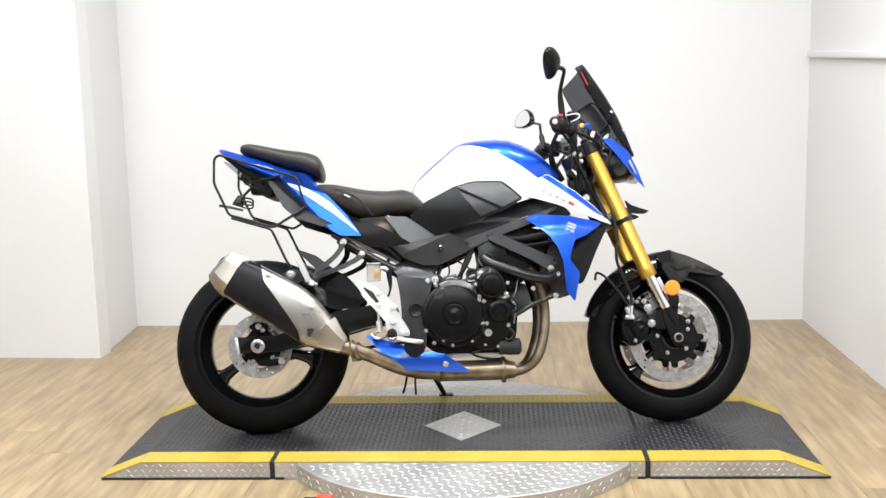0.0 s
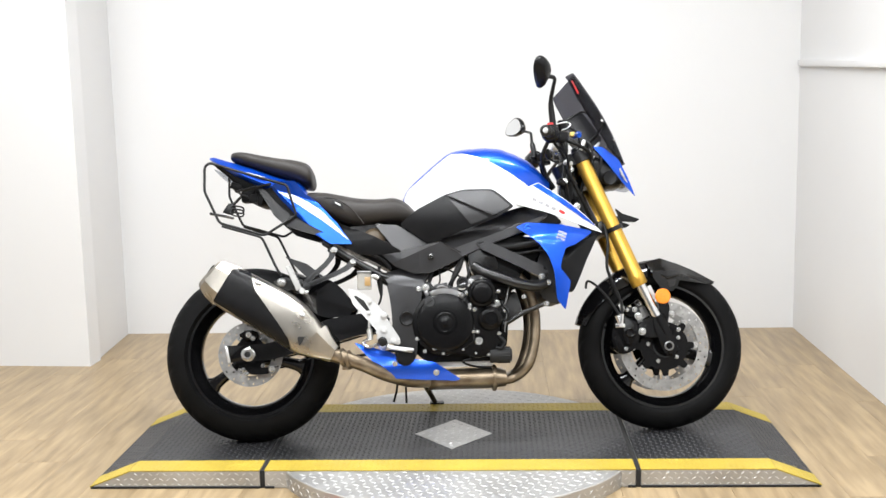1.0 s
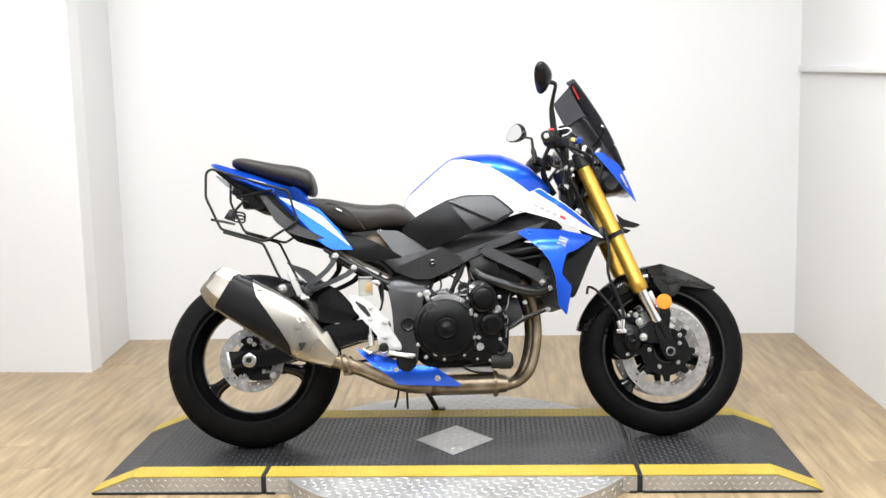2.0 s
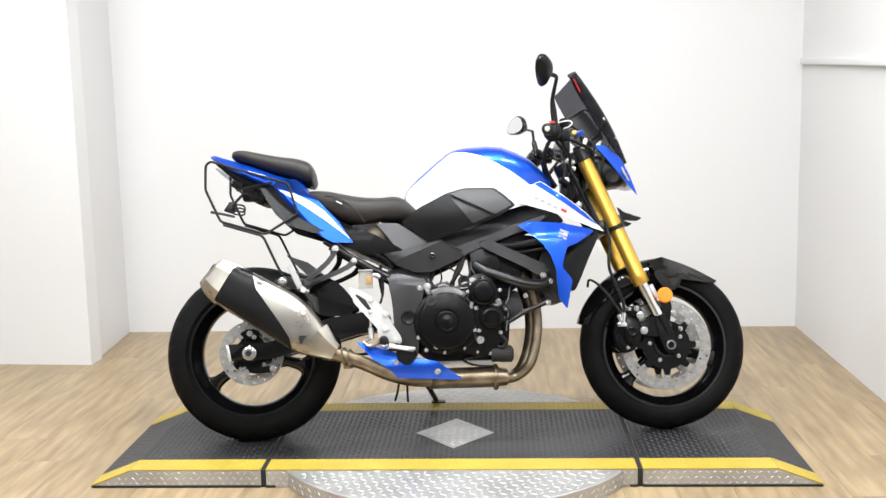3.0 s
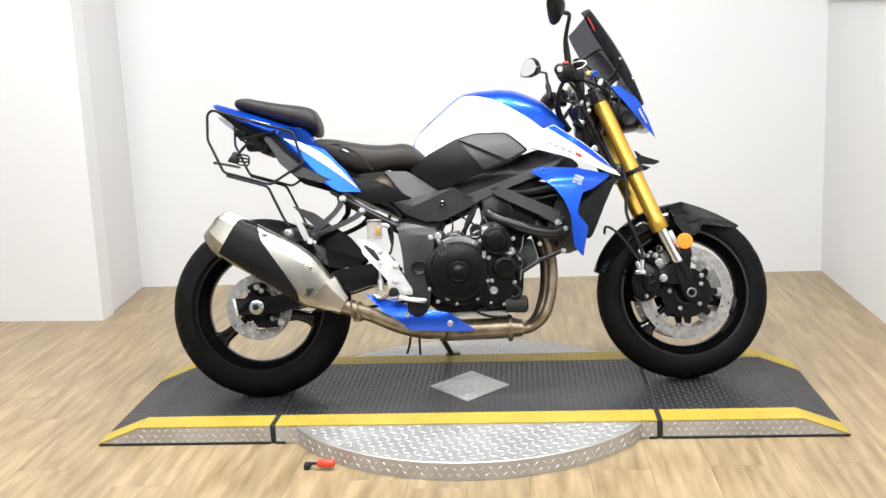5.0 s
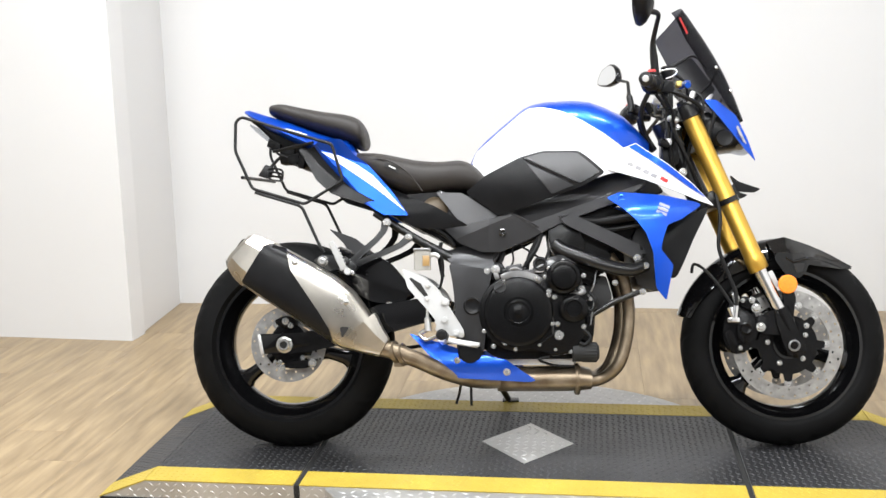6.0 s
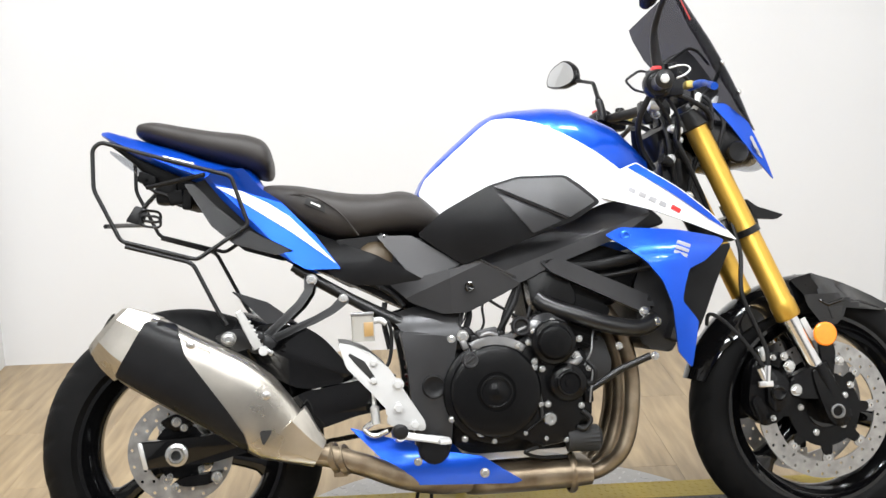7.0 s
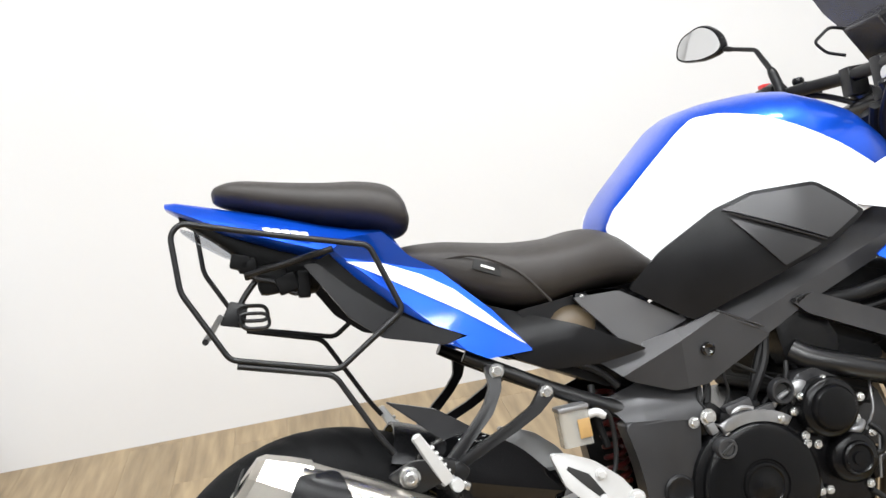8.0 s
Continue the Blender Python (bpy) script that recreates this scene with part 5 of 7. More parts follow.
bm = bmesh.new()
rings = []
for x in np.linspace(TX[0], TX[-1], 44):
    zt, hw = tank_at(x)
    rings.append(oval(x, hw, zt, ZB + 0.09 * min(max((x - 0.15) / 0.10, 0), 1), min(ZC, zt - 0.02), 3.0, 48))
loft(bm, rings)
tank = part("fuel_tank", bm, M_BLUE, bike, "metallic blue fuel tank with white sides")
white = [(-0.170, 0.838), (-0.155, 0.868), (-0.088, 0.925), (-0.026, 0.976), (0.000, 0.992), (0.037, 0.990), (0.093, 0.973), (0.15, 0.942), (0.21, 0.904), (0.268, 0.861), (0.292, 0.838), (0.262, 0.795), (0.215, 0.785), (0.19, 0.775), (0.14, 0.825), (0.04, 0.822), (-0.03, 0.810), (-0.125, 0.765)]
for s in (1, -1):
    bm = panel(white, lambda x, z: tank_y(x, z) - 0.001, 0.003, 0.008, 0.018)
    part("tank_side", bm if s > 0 else flip(bm), M_WHITE, tank, "glossy white painted tank side")
bm = bmesh.new()
loft(bm, [oval(x, w, zt, zt - 0.014, n=2.6) for x, w, zt in ((0.10, 0.02, 1.020), (0.115, 0.045, 1.023), (0.15, 0.05, 1.023), (0.19, 0.045, 1.016), (0.21, 0.03, 1.008))])
part("filler_cover", bm, M_BLUE, tank)
# seats
bm = loft(bmesh.new(), sections([(-0.523, 0.03, 0.860, 0.842), (-0.511, 0.095, 0.877, 0.825), (-0.45, 0.138, 0.875, 0.785), (-0.39, 0.154, 0.863, 0.755), (-0.33, 0.160, 0.851, 0.737),
                                 (-0.26, 0.158, 0.846, 0.742), (-0.205, 0.146, 0.850, 0.745), (-0.165, 0.134, 0.834, 0.742), (-0.13, 0.120, 0.80, 0.745), (-0.105, 0.10, 0.775, 0.755)], n=2.7, count=36))
rider = part("rider_seat", bm, M_VINYL, bike, "black vinyl stepped rider seat")
bm = bmesh.new()
box_at(bm, pose(-0.398, -0.1535, 0.818, -10, 27, 0), (0.048, 0.004, 0.016), 0.002)
part("seat_tag", bm, M_GAP, rider, "small dark maker's tag")
bm = box_at(bmesh.new(), pose(-0.398, -0.1562, 0.819, -10, 27, 0), (0.022, 0.002, 0.0035), 0.0006)
part("seat_tag_print", bm, M_LABEL, rider)
bm = tube(bmesh.new(), spline([(-0.495, -0.110, 0.842), (-0.42, -0.148, 0.842), (-0.355, -0.160, 0.805), (-0.310, -0.158, 0.748)]), 0.0022, 6)
part("seam", bm, M_VINYL, rider)
bm = loft(bmesh.new(), sections([(-0.797, 0.025, 1.024, 1.010), (-0.787, 0.055, 1.033, 1.001), (-0.752, 0.078, 1.035, 0.985), (-0.687, 0.092, 1.021, 0.959), (-0.622, 0.103, 1.008, 0.935), (-0.566, 0.110, 1.000, 0.916),
                                 (-0.524, 0.112, 0.987, 0.898), (-0.506, 0.105, 0.968, 0.898), (-0.499, 0.08, 0.945, 0.908)], n=2.45, count=36))
part("passenger_seat", bm, M_VINYL, bike, "black vinyl passenger seat pad", m=pose(0.008, 0, -0.002))
# tail
def cowl_ring(x, hw, zt, zb):
    """A tail section: flat top, flanks that lean outwards, undercut below."""
    h = zt - zb
    half = [(0.0, zt + 0.004), (0.62, zt + 0.001), (0.72, zt - 0.10 * h), (0.97, zt - 0.66 * h), (1.0, zt - 0.74 * h), (0.97, zt - 0.82 * h), (0.78, zb), (0.0, zb)]
    return [(x, -hw * k, z) for k, z in half] + [(x, hw * k, z) for k, z in half[-2:0:-1]]


bm = bmesh.new()
loft(bm, [cowl_ring(*r) for r in ((-0.872, 0.028, 1.018, 1.010), (-0.855, 0.055, 1.016, 0.996), (-0.790, 0.085, 0.993, 0.952), (-0.714, 0.107, 0.967, 0.912), (-0.638, 0.124, 0.936, 0.878), (-0.590, 0.130, 0.920, 0.868),
                                  (-0.548, 0.130, 0.911, 0.856), (-0.532, 0.126, 0.897, 0.842), (-0.512, 0.115, 0.862, 0.82), (-0.480, 0.10, 0.832, 0.80))])
tail = part("tail_cowl", bm, M_BLUE, bike, "metallic blue tail cowl", m=pose(0.008, 0, -0.002))
bm = bmesh.new()
loft(bm, sections([(-0.853, 0.04, 0.998, 0.985), (-0.809, 0.06, 0.968, 0.948), (-0.774, 0.065, 0.95, 0.910), (-0.744, 0.07, 0.94, 0.868), (-0.695, 0.08, 0.93, 0.840), (-0.665, 0.085, 0.91, 0.834), (-0.643, 0.085, 0.90, 0.850), (-0.600, 0.09, 0.89, 0.83), (-0.520, 0.09, 0.86, 0.77), (-0.440, 0.09, 0.80, 0.69)], n=5, steps=2))
part("undertail", bm, M_UNDER, bike, "matt black undertail", m=pose(0.008, 0, -0.002))
bm = bmesh.new()
loft(bm, sections([(-0.855, 0.03, 0.977, 0.970), (-0.833, 0.05, 0.966, 0.948), (-0.795, 0.055, 0.945, 0.918), (-0.780, 0.05, 0.93, 0.912)], n=3))
part("tail_light", bm, M_CLEAR, bike, "clear tail lamp lens under the tail", m=pose(0.008, 0, -0.002))
for s in (1, -1):
    sidep = [(-0.632, 0.888), (-0.607, 0.905), (-0.548, 0.905), (-0.512, 0.860), (-0.474, 0.833), (-0.401, 0.752), (-0.352, 0.679), (-0.424, 0.681), (-0.482, 0.717), (-0.448, 0.722), (-0.510, 0.756), (-0.537, 0.777), (-0.597, 0.842)]
    rise = lambda x, z: z - 0.881 + 0.34 * (x + 0.625)
    low = lambda x, z: 0.78 * (x + 0.597) + 0.70 * (z - 0.842)
    yf = lambda x, z: -0.131 - 0.35 * max(0, rise(x, z)) - 0.15 * max(0, -rise(x, z)) + 0.9 * max(0, 0.012 - low(x, z))
    bm = panel(sidep, yf, 0.005, 0.004, 0.02, 0, [((-0.625, 0.881), (0.34, 1)), ((-0.5876, 0.8504), (0.78, 0.70))])
    sp = part("tail_side", bm if s > 0 else flip(bm), M_BLUE, bike, "metallic blue tail side panel", sharp=12)
    bm = panel([(-0.610, 0.871), (-0.556, 0.858), (-0.500, 0.829), (-0.455, 0.797), (-0.412, 0.750), (-0.360, 0.690), (-0.400, 0.722), (-0.452, 0.763), (-0.505, 0.800), (-0.560, 0.838)], yf, 0.002, 0.003, 0.02, -0.0055)
    part("stripe", bm if s > 0 else flip(bm), M_WHITE, sp, "white painted stripe")
    bm = panel([(-0.655, 0.880), (-0.625, 0.890), (-0.585, 0.842), (-0.530, 0.780), (-0.45, 0.728), (-0.49, 0.720), (-0.577, 0.775), (-0.63, 0.835)], lambda x, z: -0.122 - 0.07 * max(0, 0.88 - z), 0.004, 0.004, 0.03)
    part("inner_flank", bm if s > 0 else flip(bm), M_UNDER, sp, "dull black inner flank")
    bm = panel([(-0.674, 0.878), (-0.652, 0.876), (-0.612, 0.830), (-0.560, 0.783), (-0.527, 0.763), (-0.455, 0.724), (-0.484, 0.715), (-0.577, 0.745), (-0.621, 0.785)], lambda x, z: -0.138 - 0.04 * max(0, 0.88 - z), 0.006, 0.006, 0.02)
    part("tail_lower", bm if s > 0 else flip(bm), M_GREY, bike, "dark grey lower tail panel")
    bm = panel([(-0.43, 0.775), (-0.352, 0.738), (-0.275, 0.704), (-0.178, 0.646), (-0.250, 0.637), (-0.330, 0.642), (-0.375, 0.668)], lambda x, z: -0.172 + 0.28 * max(0, -0.21 - x) + 0.45 * max(0, z - 0.70) + 0.25 * max(0, 0.655 - z), 0.006, 0.006, 0.02)
    part("side_cover", bm if s > 0 else flip(bm), M_PLASTIC, bike, "matt black pointed side cover")
    bm = panel([(-0.272, 0.745), (-0.196, 0.742), (-0.092, 0.674), (-0.186, 0.644), (-0.205, 0.66)], lambda x, z: -0.142, 0.006, 0.006, 0.02)
    part("mid_panel", bm if s > 0 else flip(bm), M_SILVER, bike, "grey mid side panel")
    above = lambda x, z: -0.373 * (x + 0.218) + 0.928 * (z - 0.606)
    yk = lambda x, z: -0.168 + 0.45 * max(0, above(x, z)) + 0.10 * max(0, -above(x, z)) + 0.25 * max(0, -0.12 - x)
    bm = panel([(-0.252, 0.643), (-0.205, 0.648), (-0.100, 0.668), (-0.055, 0.680), (0.034, 0.624), (-0.006, 0.604), (-0.085, 0.569), (-0.140, 0.569), (-0.206, 0.597)], yk, 0.006, 0.006, 0.03, 0, [((-0.218, 0.606), (-0.373, 0.928)), ((-0.12, 0.6), (1, 0))])
    part("knee_panel", bm if s > 0 else flip(bm), M_SATIN, bike, "dark grey creased frame cover", sharp=12)
    for dx in (0.0, 0.008):
        bm = tube(bmesh.new(), [(-0.060 + dx, yk(-0.06, 0.679) - 0.006, 0.679 + dx * 0.2), (0.0 + dx, yk(0.0, 0.645) - 0.007, 0.646 + dx * 0.2), (0.016 + dx, yk(0.016, 0.637) - 0.006, 0.637 + dx * 0.2)], 0.0018, 8)
        part("seam_trim", bm if s > 0 else flip(bm), M_SATIN, bike)
    bm = bmesh.new()
    lathe(bm, [(0.011, -0.165), (0.011, -0.179), (0.008, -0.181), (0.004, -0.179)], (-0.080, 0, 0.624), 18)
    part("panel_screw", bm if s > 0 else flip(bm), M_GLOSS, bike)
    # cover under the tank
    cov = [(-0.125, 0.790), (-0.028, 0.838), (0.035, 0.854), (0.138, 0.851), (0.168, 0.828), (0.210, 0.788), (0.15, 0.752), (0.048, 0.717), (-0.09, 0.672), (-0.185, 0.742)]
    yc = lambda x, z: -0.148 - 0.050 * min(max((x + 0.18) / 0.28, 0), 1) - 0.012 * math.sin(min(max((z - 0.68) / 0.18, 0), 1) * math.pi)
    bm = panel(cov, yc, 0.006, 0.010, 0.02)
    cp = part("tank_cover", bm if s > 0 else flip(bm), M_PLASTIC, bike, "matt black knee cover under the tank")
    bm = panel([(-0.020, 0.834), (0.035, 0.848), (0.132, 0.845), (0.160, 0.822), (0.196, 0.790), (0.138, 0.758), (-0.006, 0.830)], yc, 0.005, 0.006, 0.02, -0.007)
    part("duct_panel", bm if s > 0 else flip(bm), M_COVER, cp, "dark grey inset duct panel")
    bm = panel([(-0.010, 0.819), (0.122, 0.752), (0.060, 0.729)], yc, 0.004, 0.004, 0.02, -0.007)
    part("duct_grille", bm if s > 0 else flip(bm), M_SATIN, cp, "textured triangular duct insert")
    bm = tube(bmesh.new(), [(-0.012, yc(-0.012, 0.828) - 0.0130, 0.828), (0.06, yc(0.06, 0.792) - 0.0135, 0.792), (0.132, yc(0.132, 0.756) - 0.0130, 0.756)], [0.0012, 0.0020, 0.0012], 8)
    part("crease", bm if s > 0 else flip(bm), M_GREY, cp)
    bm = bmesh.new()
    bmesh.ops.create_uvsphere(bm, u_segments=20, v_segments=12, radius=0.036, matrix=Matrix.Translation((-0.275, -0.120, 0.702)) @ Matrix.Diagonal((1.15, 0.5, 0.95, 1)))
    part("under_seat_cap", bm if s > 0 else flip(bm), M_TAN, bike, "tan domed cap under the seat")
    bm = panel([(-0.36, 0.742), (-0.26, 0.748), (-0.185, 0.65), (-0.25, 0.66), (-0.33, 0.70)], lambda x, z: -0.122, 0.004, 0.006, 0.03)
    part("seat_infill", bm if s > 0 else flip(bm), M_GREY, bike)
    bm = box_at(bmesh.new(), pose(-0.257, -0.138, 0.742, 0, 12, 0), (0.022, 0.012, 0.016), 0.004)
    tab = part("panel_tab", bm if s > 0 else flip(bm), M_PLASTIC, bike)
    bolts("tab_screw", [(-0.256, -0.144 * s, 0.743, 0.0035, 0.004)], M_BOLT, tab, -s)
    # front tank cowl
    fw = [(0.216, 0.800), (0.260, 0.858), (0.299, 0.873), (0.327, 0.851), (0.386, 0.809), (0.452, 0.757), (0.516, 0.692), (0.475, 0.705), (0.324, 0.765)]
    yw = lambda x, z: -0.178 - 0.030 * math.sin(min(max((x - 0.2) / 0.32, 0), 1) * math.pi) + 0.02 * max(0, (z - 0.82) / 0.06)
    bm = panel(fw, yw, 0.005, 0.006, 0.02)
    fc = part("front_cowl", bm if s > 0 else flip(bm), M_WHITE, bike, "white pointed front tank cowl")
    bm = panel([(0.278, 0.863), (0.299, 0.870), (0.327, 0.848), (0.386, 0.806), (0.450, 0.755), (0.492, 0.715), (0.446, 0.742), (0.383, 0.787), (0.324, 0.829)], yw, 0.002, 0.004, 0.02, -0.0055)
    part("stripe", bm if s > 0 else flip(bm), M_BLUE, fc, "blue painted stripe")
    bm = bmesh.new()
    for k in range(4):
        x = 0.282 + 0.0212 * k
        z = 0.812 - 0.0112 * k
        slab(bm, [(x - 0.010, z - 0.0015), (x + 0.005, z - 0.0095), (x + 0.010, z - 0.0005), (x - 0.004, z + 0.0065)], yw(x, z) - 0.0064, yw(x, z) - 0.004, 0, 0)
    part("lettering", bm if s > 0 else flip(bm), M_LETTER, fc)
    bm = box_at(bmesh.new(), pose(0.374, yw(0.374, 0.765) - 0.0058, 0.765, 0, 30, 0), (0.022, 0.0016, 0.010), 0.0004, 1)
    part("lettering", bm if s > 0 else flip(bm), M_RED, fc)
    # radiator shroud
    sh = [(0.212, 0.716), (0.248, 0.732), (0.362, 0.720), (0.462, 0.700), (0.474, 0.692), (0.410, 0.648), (0.372, 0.634), (0.360, 0.600), (0.352, 0.567), (0.386, 0.523), (0.366, 0.426), (0.338, 0.462), (0.331, 0.56), (0.313, 0.612), (0.286, 0.650), (0.243, 0.690)]
    ys = lambda x, z: -0.246 - 0.022 * math.sin(min(max((x - 0.2) / 0.3, 0), 1) * math.pi) - 0.010 * math.sin(min(max((z - 0.43) / 0.3, 0), 1) * math.pi) + 0.95 * max(0, z - 0.675) + 0.25 * max(0, x - 0.37)
    sh = sh if s > 0 else [(x, max(z, 0.52)) for x, z in sh if z > 0.45]
    bm = panel(sh, ys, 0.006, 0.008, 0.02)
    sr = part("radiator_shroud", bm if s > 0 else flip(bm), M_BLUE, bike, "metallic blue radiator shroud")
    bm = bmesh.new()
    lathe(bm, [(0.011, 0), (0.011, -0.004), (0.008, -0.006), (0.004, -0.004)], (0.252, ys(0.252, 0.712) - 0.006, 0.712), 18)
    part("shroud_screw", bm if s > 0 else flip(bm), M_LEVERBLUE, sr)
    bm = bmesh.new()
    for dx, dz in ((0.004, 0.010), (0.0, 0.0), (-0.004, -0.010)):
        box_at(bm, pose(0.360 + dx, ys(0.360, 0.676) - 0.0068, 0.676 + dz, 0, 22, 0), (0.030, 0.0018, 0.0075), 0.0005, 1)
    part("emblem", bm if s > 0 else flip(bm), M_EMBLEM, sr, "small silver emblem")
bm = bmesh.new()
for k in range(5):
    x = -0.722 + 0.0135 * k
    z = 0.943 - 0.0044 * k
    yy = -0.0985 - 0.21 * (x + 0.72)
    lo = [bm.verts.new((x + u, yy - 0.0040 + 0.52 * w, z + w)) for u, w in ((-0.004, -0.0035), (0.0065, -0.0065), (0.0035, 0.0040), (-0.008, 0.0065))]
    hi = [bm.verts.new(v.co + Vector((0, 0.003, -0.002))) for v in lo]
    bm.faces.new(lo)
    bm.faces.new(hi[::-1])
    for j in range(4):
        bm.faces.new((lo[j], hi[j], hi[(j + 1) % 4], lo[(j + 1) % 4]))
part("tail_lettering", bm, M_LETTER_W, tail)

# ---- luggage rack ----
NEAR = [(-0.72, 0.926), (-0.849, 0.968), (-0.866, 0.954), (-0.867, 0.868), (-0.816, 0.757), (-0.662, 0.710), (-0.551, 0.778), (-0.583, 0.884)]
for s in (1, -1):
    ry = -0.166 if s > 0 else 0.185
    ox, oz = (0.010, 0.004) if s > 0 else (0.036, 0.036)
    bm = tube(bmesh.new(), bent([(x + ox, ry, z + oz) for x, z in NEAR + NEAR[:1]], 0.011), 0.0046, 10)
    part("rack_hoop", bm, M_BLACKTUBE, bike, "black tubular pannier rack hoop")
    bm = tube(bmesh.new(), bent([(-0.806 + ox * 0.8, ry, 0.745 + oz * 1.2), (-0.666 + ox * 0.5, ry, 0.703 + oz * 1.2), (-0.622 + ox, ry * 1.0, 0.598 + oz * 0.5), (-0.606 + ox, ry * 1.0, 0.572 + oz * 0.5)], 0.014), 0.0046, 10)
    part("rack_stay", bm, M_BLACKTUBE, bike)
    bm = tube(bmesh.new(), [(-0.628, ry, 0.893), (-0.70, ry * 0.8, 0.885), (-0.76, ry * 0.55, 0.880)], 0.005, 8)
    part("rack_arm", bm, M_BLACKTUBE, bike)
bm = tube(bmesh.new(), [(-0.836, -0.166, 0.794), (-0.826, 0.0, 0.808), (-0.818, 0.185, 0.822)], 0.005, 8)
part("rack_crossbar", bm, M_BLACKTUBE, bike)
bm = bmesh.new()
tube(bm, bent([(-0.735, -0.05, 0.88), (-0.752, -0.05, 0.865), (-0.775, -0.05, 0.842), (-0.785, -0.05, 0.82)], 0.02), 0.005, 8)
slab(bm, [(-0.815, 0.812), (-0.792, 0.846), (-0.765, 0.836), (-0.778, 0.800)], -0.058, -0.05, 0.002, 0.004)
part("plate_bracket", bm, M_BLACKTUBE, bike, "bent black number plate bracket")
for yy, dz, r, mt in ((-0.062, 0.014, 0.0032, M_BLACKTUBE), (-0.066, 0.002, 0.003, M_BLACKTUBE)):
    bm = tube(bmesh.new(), [(p[0], yy, p[1] + dz) for p in rounded([(-0.782, 0.822), (-0.738, 0.815), (-0.738, 0.791), (-0.782, 0.798)], 0.014, 5)], r, 7, closed=True)
    part("plate_loop", bm, mt, bike)
bm = box(bmesh.new(), (-0.72, -0.06, 0.868), (0.05, 0.05, 0.05), 0.012)
box(bm, (-0.755, -0.07, 0.895), (0.03, 0.04, 0.022), 0.006)
part("plate_lamp", bm, M_UNDER, bike)
for x, y, z, sx, sy, sz, a in ((-0.765, -0.075, 0.902, 0.030, 0.03, 0.024, 20), (-0.700, -0.082, 0.856, 0.034, 0.02, 0.030, -12), (-0.675, -0.085, 0.850, 0.020, 0.02, 0.044, 8)):
    bm = box_at(bmesh.new(), pose(x, y, z, 0, a, 0), (sx, sy, sz), 0.005)
    part("wiring_clip", bm, M_UNDER, bike)
bm = tube(bmesh.new(), spline([(-0.77, -0.08, 0.895), (-0.745, -0.085, 0.872), (-0.72, -0.085, 0.862), (-0.69, -0.085, 0.838), (-0.665, -0.08, 0.85)]), 0.004, 8)
part("tail_loom", bm, M_RUBBER2, bike)

